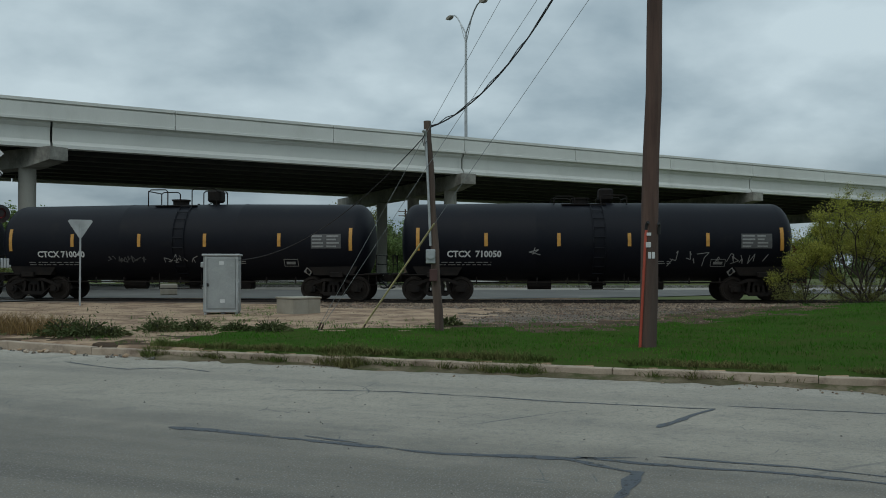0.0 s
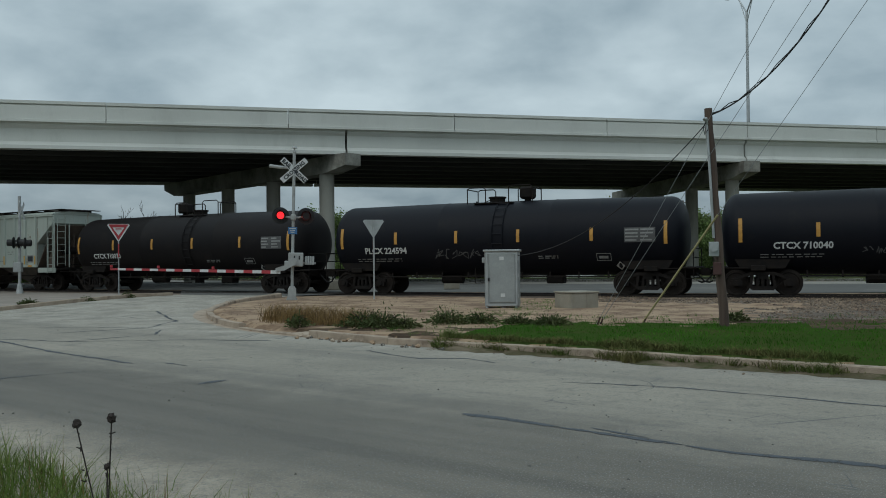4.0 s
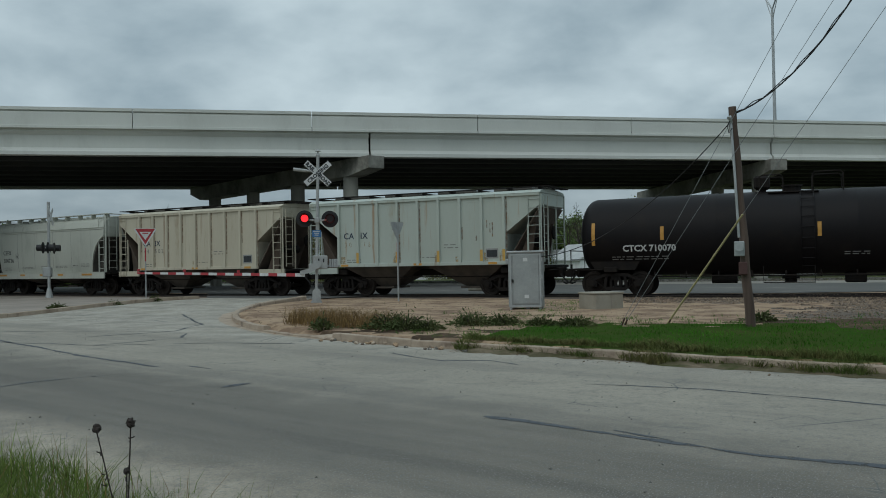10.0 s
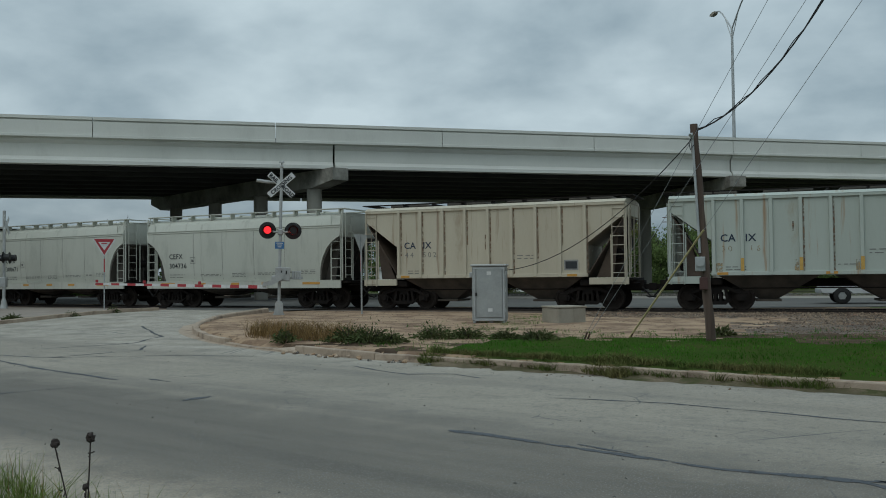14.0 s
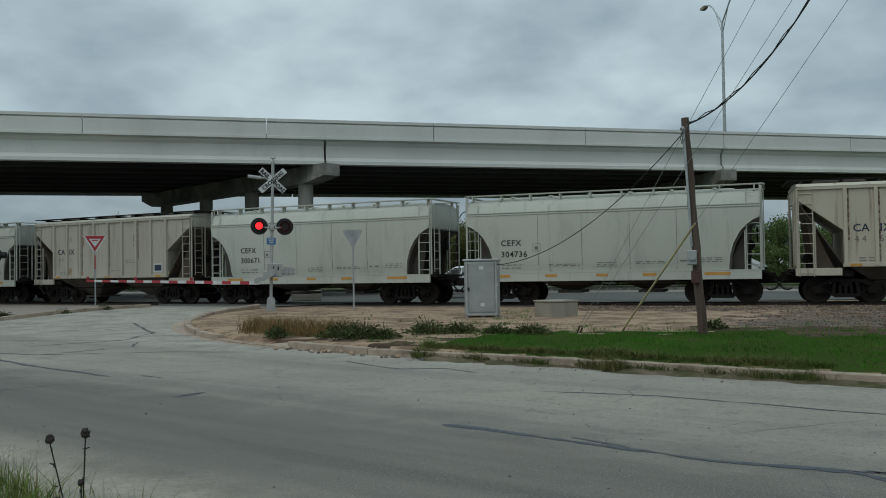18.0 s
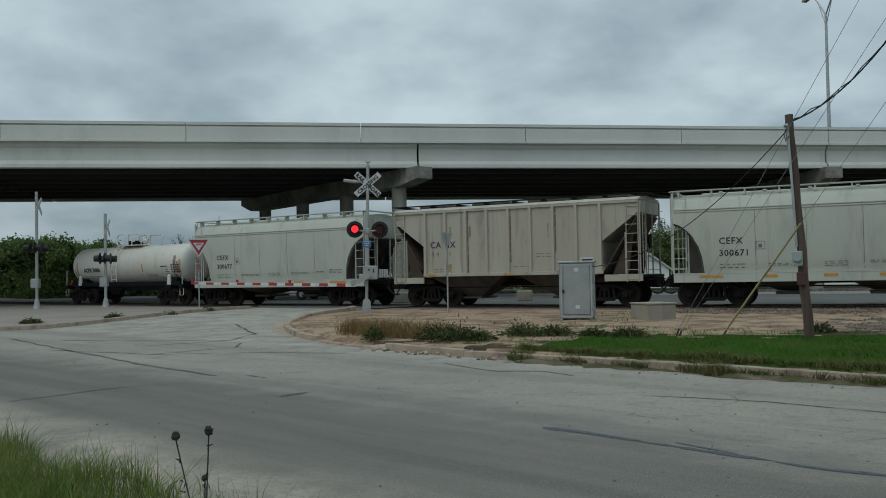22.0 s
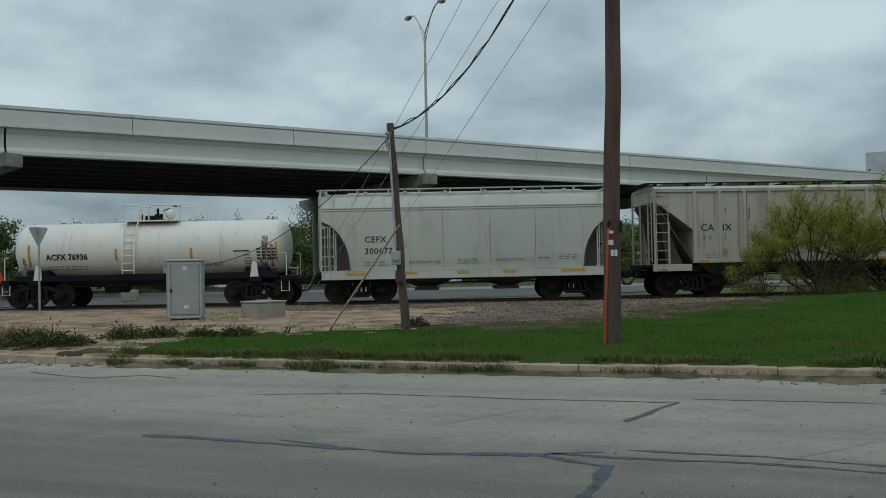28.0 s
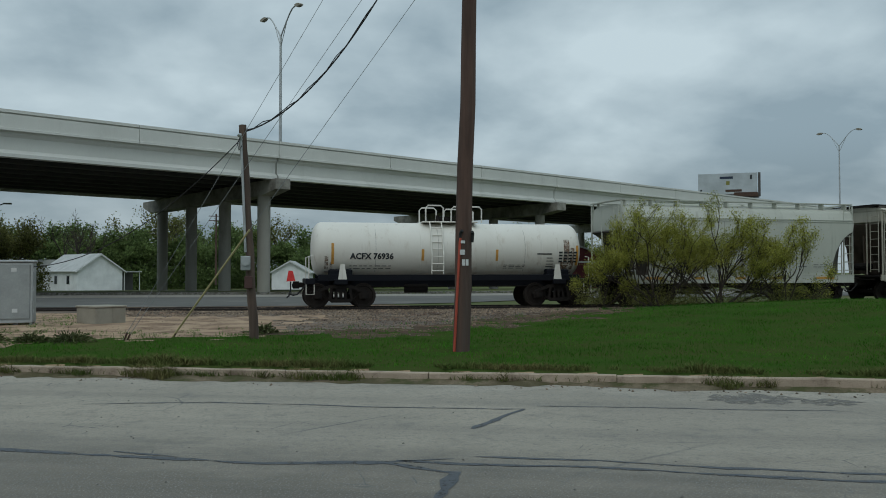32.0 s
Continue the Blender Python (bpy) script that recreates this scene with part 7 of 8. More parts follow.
def billboard():
    top = thing("billboard", facing(95.3, 164.3, 0.0, -0.62, -1.0), "white roadside billboard beyond the bridge", "billboard")
    bm = bmesh.new()
    box(bm, (0, 0.0, 19.6), (11.6, 0.3, 4.6))
    board = part("panel", bm, BILLBOARD, top)
    for x, z, w, h, m in ((-0.2, 21.0, 2.6, 0.5, BLUE_LETTER), (0.1, 19.9, 0.7, 0.8, DULL_YELLOW), (1.2, 18.3, 3.2, 0.5, RUST), (4.6, 21.0, 0.4, 0.9, LETTER), (-5.2, 18.4, 0.4, 0.5, LETTER)):
        bm = bmesh.new()
        box(bm, (x, -0.16, z), (w, 0.02, h))
        part("advert_shape", bm, m, board)
    bm = bmesh.new()
    box(bm, (0.4, 0.4, 17.2), (11.6, 1.2, 0.8))
    box(bm, (6.2, 0.6, 19.5), (0.5, 1.6, 4.8))
    tube(bm, [(0, 0.6, 0), (0, 0.6, 17.2)], 0.6, 12)
    part("support", bm, DARK_ROOF, top)
    bm = bmesh.new()
    box(bm, (3.6, -0.35, 17.45), (4.6, 0.4, 0.9))
    part("lower_sign", bm, RUST, board)
    return top


billboard()


def gable_house(x, y, yaw, w, l, wall_h, ridge_h, label, roof_mat, porch=True):
    """Gable end towards -y; the ridge runs along y."""
    top = thing("house", Matrix.Translation((x, y, -1.58)) @ Matrix.Rotation(radians(yaw), 4, "Z"), label, "house", "houses behind the street")
    bm = bmesh.new()
    prism(bm, [(-w / 2, 0), (w / 2, 0), (w / 2, wall_h), (0, ridge_h), (-w / 2, wall_h)], 0, l)
    wall = part("wall", bm, SIDING, top)
    for sx in (-1, 1):
        bm = bmesh.new()
        sl = (ridge_h - wall_h) / (w / 2)
        prism(bm, [(0, ridge_h + 0.02), (sx * (w / 2 + 0.5), wall_h - sl * 0.5 + 0.02), (sx * (w / 2 + 0.5), wall_h - sl * 0.5 + 0.16), (0, ridge_h + 0.18)], -0.4, l + 0.4)
        part("roof", bm, roof_mat, top)
    bm = bmesh.new()
    for sx in (-1, 1):
        sl = (ridge_h - wall_h) / (w / 2)
        prism(bm, [(0, ridge_h - 0.12), (sx * (w / 2 + 0.5), wall_h - sl * 0.5 - 0.1), (sx * (w / 2 + 0.5), wall_h - sl * 0.5 + 0.12), (0, ridge_h + 0.14)], -0.46, -0.4)
    part("barge_board", bm, WHITE, top)
    for sx, yy in ((-1, l * 0.25), (-1, l * 0.6)):
        bm = bmesh.new()
        box(bm, (sx * (w / 2 + 0.03), yy, wall_h * 0.55), (0.08, 1.2, 1.5))
        win = part("window", bm, WHITE, top)
        bm = bmesh.new()
        box(bm, (sx * (w / 2 + 0.075), yy, wall_h * 0.55), (0.02, 1.0, 1.3))
        part("pane", bm, WINDOW, win)
    if porch:
        bm = bmesh.new()
        box(bm, (w / 2 + 1.7, 1.6, wall_h - 0.25), (3.2, 3.4, 0.16))
        part("porch_roof", bm, ROOF, top)
        bm = bmesh.new()
        box(bm, (w / 2 + 1.6, 2.8, (wall_h - 0.3) / 2), (3.0, 0.2, wall_h - 0.3))
        part("porch_wall", bm, DARK_ROOF, top)
        for k in (0.4, 3.0):
            bm = bmesh.new()
            tube(bm, [(w / 2 + k, 0.1, 0), (w / 2 + k, 0.1, wall_h - 0.3)], 0.07, 8)
            part("porch_post", bm, WHITE, top)
    return top


gable_house(-24.1, 148.7, 33, 7.3, 14.0, 3.5, 6.0, "white wooden house with a pale metal roof", ROOF)
gable_house(6.3, 161.5, -8, 6.6, 12.0, 3.2, 5.1, "grey-white wooden house with a pale roof", ROOF, False)
for x, y, w, h in ((-51.0, 163.0, 22.0, 4.4), (-38.3, 177.0, 13.0, 4.4), (-18.7, 184.0, 15.0, 4.0)):
    ob = thing("house", Matrix.Translation((x, y, -1.58)), "low white building half hidden by trees", "house", "houses behind the street")
    bm = bmesh.new()
    box(bm, (0, 0, h / 2), (w, 6, h))
    part("wall", bm, SIDING, ob)
    bm = bmesh.new()
    prism(bm, [(-w / 2 - 0.4, h), (w / 2 + 0.4, h), (w / 2 - 1.5, h + 1.1), (-w / 2 + 1.5, h + 1.1)], -3.4, 3.4)
    part("roof", bm, ROOF, ob)
    for k in range(3):
        bm = bmesh.new()
        box(bm, (-w / 3 + k * w / 3, -3.02, h * 0.55), (1.2, 0.06, 1.4))
        part("window", bm, WINDOW, ob)


ob = thing("shed", Matrix.Translation((35.2, 93.5, -0.9)) @ Matrix.Rotation(radians(-12), 4, "Z"), "dark red shed with pale trim behind the bridge", "shed")
bm = bmesh.new()
prism(bm, [(-3.4, 0), (3.4, 0), (3.4, 4.2), (0, 5.5), (-3.4, 4.2)], 0, 9.0)
part("wall", bm, SHED_RED, ob)
for sx in (-1, 1):
    bm = bmesh.new()
    prism(bm, [(0, 5.52), (sx * 3.75, 4.08), (sx * 3.75, 4.24), (0, 5.7)], -0.4, 9.4)
    part("roof", bm, ROOF, ob)
for x in (-1.5, 1.5):
    bm = bmesh.new()
    box(bm, (x, -0.03, 1.9), (1.7, 0.08, 2.9))
    part("door", bm, SHED_RED, ob)
bm = bmesh.new()
box(bm, (0, -0.05, 3.6), (6.8, 0.1, 0.22))
part("trim_board", bm, WHITE, ob)


def far_pole(x, y, h, arm, label):
    ob = thing("utility_pole", Matrix.Translation((x, y, -0.1)), label, "utility pole")
    bm = bmesh.new()
    tube(bm, [(0, 0, 0), (0, 0, h)], 0.14, 8, 0.1)
    part("shaft", bm, POLE_WOOD, ob)
    if arm:
        bm = bmesh.new()
        tube(bm, [(0, 0, h - 0.9), (0.5, 0, h - 0.2), (1.3, 0, h + 0.15)], 0.045, 6)
        a = part("lamp_arm", bm, GALV, ob)
        bm = bmesh.new()
        box(bm, (1.55, 0, h + 0.15), (0.6, 0.25, 0.12), 0.03)
        part("lamp_head", bm, GALV, a)
    else:
        for dz in (0.3, 0.9):
            bm = bmesh.new()
            box(bm, (0, 0, h - dz), (1.9, 0.1, 0.1))
            part("cross_arm", bm, POLE_WOOD, ob)
    return ob


far_pole(-20.0, 72.3, 6.75, True, "dark wooden pole with a street lamp arm")
far_pole(-34.5, 104.5, 7.0, False, "dark wooden utility pole with cross-arms")
far_pole(-5.0, 119.9, 9.4, False, "dark wooden utility pole with cross-arms")


def pickup_truck():
    """A silver crew-cab pickup; x runs to its front."""
    top = thing("pickup_truck", Matrix(), "silver crew-cab pickup truck driving along the far street", "pickup truck")
    k = 0.89

    def panel(name, side, y0, y1, material, parent=top, inset=0.0, round_off=0.0):
        """A side outline with thickness; its upper edge leans inwards by inset."""
        bm = bmesh.new()
        prism(bm, [(x * k, z * k) for x, z in side], y0 * k, y1 * k)
        if inset:
            z_top, z_low = max(v.co.z for v in bm.verts), min(v.co.z for v in bm.verts)
            for v in bm.verts:
                v.co.y *= 1 - inset * (v.co.z - z_low) / (z_top - z_low)
        if round_off:
            bmesh.ops.bevel(bm, geom=list(bm.edges), offset=round_off, segments=2, affect="EDGES", profile=0.6)
        return part(name, bm, material, parent, smooth=True)

    def arch(cx):
        return [(cx + 0.46 * math.cos(a), 0.40 + 0.46 * math.sin(a)) for a in np.linspace(math.pi * 0.92, math.pi * 0.08, 9)]

    sill = [(-2.85, 0.62), *arch(-1.75), *arch(1.85), (2.78, 0.55)]
    panel("body", sill + [(2.86, 0.80), (2.78, 1.06), (2.45, 1.16), (1.35, 1.24), (0.70, 1.26), (-0.98, 1.26), (-1.02, 1.22), (-2.88, 1.22), (-2.90, 0.80)], -0.95, 0.95, CAR_SILVER, round_off=0.035)
    panel("cab", [(-0.98, 1.24), (1.38, 1.24), (0.52, 1.80), (0.30, 1.86), (-0.70, 1.86), (-0.86, 1.80)], -0.88, 0.88, CAR_SILVER, inset=0.2, round_off=0.05)
    for sy in (-1, 1):
        for a, b, c, d in ((-0.82, 0.02, -0.06, -0.74), (0.12, 1.10, 0.48, 0.06)):
            bm = bmesh.new()
            y0, y1 = 0.880 * sy * k, 0.735 * sy * k
            hexa(bm, [(a * k, y0, 1.30 * k), (b * k, y0, 1.30 * k), (b * k, y0 + 0.02 * sy, 1.30 * k), (a * k, y0 + 0.02 * sy, 1.30 * k),
                      (d * k, y1, 1.76 * k), (c * k, y1, 1.76 * k), (c * k, y1 + 0.02 * sy, 1.76 * k), (d * k, y1 + 0.02 * sy, 1.76 * k)])
            part("side_window", bm, CAR_GLASS, top)
        bm = bmesh.new()
        box(bm, (0.95 * k, 1.02 * sy * k, 1.30 * k), (0.16, 0.18, 0.16), 0.03)
        part("wing_mirror", bm, CAR_SILVER, top)
        for x in (-0.35, 0.62):
            bm = bmesh.new()
            box(bm, (x * k, 0.955 * sy * k, 1.10 * k), (0.16, 0.03, 0.04), 0.01)
            part("door_handle", bm, LAMP_BLACK, top)
    bm = bmesh.new()
    hexa(bm, [(1.34 * k, -0.76 * k, 1.29 * k), (1.38 * k, -0.76 * k, 1.29 * k), (1.38 * k, 0.76 * k, 1.29 * k), (1.34 * k, 0.76 * k, 1.29 * k),
              (0.56 * k, -0.66 * k, 1.80 * k), (0.60 * k, -0.66 * k, 1.80 * k), (0.60 * k, 0.66 * k, 1.80 * k), (0.56 * k, 0.66 * k, 1.80 * k)])
    part("windscreen", bm, CAR_GLASS, top)
    wheels = []
    for x in (-1.75, 1.85):
        for sy in (-1, 1):
            bm = bmesh.new()
            rings = []
            for y, r in ((-0.13, 0.2), (-0.13, 0.35), (-0.1, 0.40), (0.1, 0.40), (0.13, 0.35), (0.13, 0.2)):
                rings.append([bm.verts.new((r * k * math.cos(q * math.tau / 24), y, r * k * math.sin(q * math.tau / 24))) for q in range(24)])
            for p, q in zip(rings, rings[1:]):
                for i in range(24):
                    bm.faces.new((p[i], p[(i + 1) % 24], q[(i + 1) % 24], q[i]))
            tyre = part("tyre", bm, RUBBER, top, smooth=True)
            tyre.location = (x * k, 0.84 * sy * k, 0.40 * k)
            bm = bmesh.new()
            tube(bm, [(0, -0.11, 0), (0, 0.11, 0)], 0.2 * k, 6)
            part("rim", bm, GALV, tyre)
            wheels.append(tyre)
    for x, m, w in ((2.80, WHITE, 0.12), (-2.89, RED, 0.06)):
        for sy in (-1, 1):
            bm = bmesh.new()
            box(bm, (x * k, 0.76 * sy * k, 0.98 * k), (w, 0.26, 0.2), 0.02)
            part("headlight" if x > 0 else "tail_light", bm, m, top)
    for x, w in ((2.86, 0.14), (-2.92, 0.12)):
        bm = bmesh.new()
        box(bm, (x * k, 0, 0.64 * k), (w, 1.85 * k, 0.2), 0.03)
        part("bumper", bm, GALV, top)
    return top, wheels


PICKUP, PICKUP_WHEELS = pickup_truck()


# ---- planting ----


def quads_mesh(name, v, f):
    """A mesh of quads from arrays of corners and corner numbers."""
    data = bpy.data.meshes.new(name)
    v, f = np.asarray(v, dtype=np.float32).reshape(-1, 3), np.asarray(f, dtype=np.int32).reshape(-1, 4)
    data.vertices.add(len(v))
    data.vertices.foreach_set("co", v.ravel())
    data.loops.add(f.size)
    data.loops.foreach_set("vertex_index", f.ravel())
    data.polygons.add(len(f))
    data.polygons.foreach_set("loop_start", np.arange(0, f.size, 4, dtype=np.int32))
    data.update(calc_edges=True)
    return data


def leaf_mesh(name, centres, size, rnd, material, parent, droop=0.3, label="", seed=1, aspect=0.55):
    """Many small leaf blades joined in one mesh."""
    rs = np.random.RandomState(seed)
    c = np.array(centres, dtype=float)
    n = len(c)
    a = rs.normal(size=(n, 3))
    a /= np.linalg.norm(a, axis=1)[:, None]
    a[:, 2] -= droop
    a /= np.linalg.norm(a, axis=1)[:, None]
    b = np.cross(a, rs.normal(size=(n, 3)))
    b /= np.linalg.norm(b, axis=1)[:, None] + 1e-9
    s = size * rs.uniform(0.6, 1.4, size=(n, 1))
    v = np.stack([c, c + a * s * 0.55 + b * s * aspect * 0.5, c + a * s, c + a * s * 0.55 - b * s * aspect * 0.5], 1)
    return link_mesh(name, quads_mesh(name, v, np.arange(n * 4)), material, parent, label)


def grow(rnd, start, direction, length, radius, depth, out, tips, spread=0.55, lift=0.12, split=(2, 3), wob=0.16):
    """Branches that fork and thin; collects runs of points and tip places."""
    pts = [Vector(start)]
    d = Vector(direction).normalized()
    n = 4
    for _ in range(n):
        d = (d + Vector((rnd.gauss(0, wob), rnd.gauss(0, wob), rnd.gauss(lift * 0.5, wob * 0.6)))).normalized()
        pts.append(pts[-1] + d * length / n)
    out.append((pts, radius, radius * 0.6))
    if depth <= 1:
        tips += [(p, d) for p in pts[1:]]
    if depth == 0:
        return
    for k in range(rnd.randint(*split)):
        side = Vector((rnd.gauss(0, 1), rnd.gauss(0, 1), rnd.gauss(0.2, 0.6))).normalized()
        nd = (d + side * spread * rnd.uniform(0.6, 1.2) + Vector((0, 0, lift))).normalized()
        grow(rnd, pts[rnd.choice((2, 3, 4, 4))], nd, length * rnd.uniform(0.6, 0.82), radius * 0.6, depth - 1, out, tips, spread, lift, split, wob)


def branches_mesh(name, out, material, parent, seg=5, least=0.0):
    bm = bmesh.new()
    for pts, r0, r1 in out:
        tube(bm, pts, max(r0, least), seg, max(r1, least), cap=False)
    return part(name, bm, material, parent, smooth=True)


def tree(name, m, seed, height, leaf, material, label, leaves=2600, bare=False, width=1.0, low=0.0):
    rnd = random.Random(seed)
    top = thing(name, m, label, "tree", "trees behind the street")
    out, tips = [], []
    h0 = height * 0.28
    out.append(([Vector((0, 0, -0.3)), Vector((0.05, 0, h0 * 0.5)), Vector((0, 0.05, h0))], height * 0.028, height * 0.02))
    for k in range(5 if not bare else 6):
        a = k * math.tau / 5 + rnd.uniform(-0.4, 0.4)
        grow(rnd, (0, 0, h0 * rnd.uniform(0.75, 1.0)), (math.cos(a) * 0.8 * width, math.sin(a) * 0.8 * width, 0.85), height * 0.30, height * 0.013, 3 if not bare else 4, out, tips, 0.6, 0.10)
    branches_mesh("trunk", out, BARK, top, 4, 0.014)
    rs = np.random.RandomState(seed)
    if not bare:
        base = np.array([p for p, _ in tips])
        pick = base[rs.randint(0, len(base), leaves)]
        c = pick + rs.normal(scale=height * 0.055, size=(leaves, 3)) * (1, 1, 0.75)
        if low:
            # undergrowth: leafy suckers from the ground up to the crown
            k = int(leaves * low)
            a, r = rs.uniform(0, math.tau, k), height * 0.42 * np.sqrt(rs.uniform(0, 1, k))
            z = rs.uniform(0.0, 0.55, k) * height * (1 - 0.35 * (r / (height * 0.42)) ** 2)
            c[:k] = np.stack([r * np.cos(a), r * np.sin(a), z], 1)
        c[:, 2] = np.maximum(c[:, 2], height * (0.02 if low else 0.12))
        leaf_mesh("crown", c, leaf, rnd, material, top, seed=seed)
    else:
        base = np.array([p for p, _ in tips])
        pick = base[rs.randint(0, len(base), 260)]
        leaf_mesh("crown", pick + rs.normal(scale=0.2, size=(260, 3)), leaf * 0.7, rnd, material, top, seed=seed)
    return top


def bush():
    """A many-stemmed shrub: dark crooked stems from three roots fork into fine twigs with small leaves."""
    rnd = random.Random(12)
    top = thing("bush", Matrix.Translation((15.9, 29.6, 0.35)) @ Matrix.Rotation(math.atan2(-0.484, 0.875), 4, "Z"), "large airy yellow-green bush with dark bare stems", "bush")
    out, tips = [], []
    for root, stems, size in ((-1.5, 11, 1.2), (0.75, 11, 1.2), (-3.4, 5, 0.7), (3.0, 7, 0.9)):
        for k in range(stems):
            lean = radians(-68 + 136 * (k + rnd.uniform(-0.3, 0.3)) / (stems - 1))
            grow(rnd, (root + rnd.gauss(0, 0.12), rnd.gauss(0, 0.12), -0.2), (math.sin(lean), rnd.gauss(0, 0.35), math.cos(lean) + 0.1),
                 1.22 * size * rnd.uniform(0.85, 1.1), 0.045 * size, 4, out, tips, 0.5, 0.05, (2, 3), 0.14)

    def crest(x):
        return float(np.interp(x, (-4.6, -3.4, -2.2, -1.0, 0.2, 1.3, 2.6, 3.8, 4.8), (2.1, 3.1, 3.8, 4.3, 3.9, 4.3, 3.7, 3.0, 1.9)))

    out = [run for run in out if run[0][-1].z < crest(run[0][-1].x) + 0.15 and abs(run[0][-1].x) < 4.7]
    branches_mesh("stem", out, BARK, top, 4, 0.005)
    rs = np.random.RandomState(5)
    base = np.array([p for p, _ in tips if p.z < crest(p.x) and p.z > 0.25 and abs(p.x) < 4.6])
    # leafy sprays: some twigs carry many leaves, some none
    load = rs.gamma(0.9, 1.0, len(base)) * np.interp(base[:, 2], (0.3, 1.3, 2.4), (0.25, 0.7, 1.0)) * np.interp(base[:, 0], (-4.0, 1.5, 4.5), (1.0, 0.9, 0.7))
    n = 95000
    c = base[rs.choice(len(base), n, p=load / load.sum())] + rs.normal(scale=0.10, size=(n, 3)) * (1, 1, 0.8)
    leaf_mesh("foliage", c, 0.06, rnd, LEAF_BUSH, top, 0.35, seed=6, aspect=0.42)
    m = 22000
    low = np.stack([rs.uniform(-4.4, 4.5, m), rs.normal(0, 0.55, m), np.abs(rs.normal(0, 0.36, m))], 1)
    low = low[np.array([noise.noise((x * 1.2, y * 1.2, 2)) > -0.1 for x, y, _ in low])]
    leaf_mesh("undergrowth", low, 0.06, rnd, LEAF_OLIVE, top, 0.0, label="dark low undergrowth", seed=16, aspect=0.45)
    return top


bush()

t_green = tree("tree", Matrix.Translation((-28.0, 190, -1.6)), 1, 8.5, 0.32, LEAF_DARK, "dark green leafy tree behind the houses", 8000, low=0.25)
t_olive = tree("tree", Matrix.Translation((-19.2, 78.0, -0.3)), 2, 6.2, 0.20, LEAF_OLIVE, "olive-green spreading tree beside a white house", 9000, width=1.3, low=0.4)
t_bare = tree("tree", Matrix.Translation((-62.0, 80.5, -0.3)), 3, 8.2, 0.16, LEAF_OLIVE, "nearly bare tree with thin branches", bare=True)
t_thick = tree("tree", Matrix.Translation((-66.5, 61.0, -0.3)), 6, 6.6, 0.36, LEAF_DARK, "dense dark green tree leafy down to the ground", 7500, width=1.1, low=0.35)
t_tall = tree("tree", Matrix.Translation((-17.8, 200, -1.6)), 4, 10.5, 0.30, LEAF_OLIVE, "tall half-leafed tree behind the houses", 3500)
rnd_t = random.Random(77)


def plant(src, x, y, s, turn):
    far = 1.7 if y > 84 else 1.0          # the rows behind the houses stand farther off and are full-grown
    m = Matrix.Translation((x * far, y * far, -1.6 if y > 84 else -0.3)) @ Matrix.Rotation(turn, 4, "Z") @ Matrix.Scale(s * far, 4)
    return copy_thing(src, m)


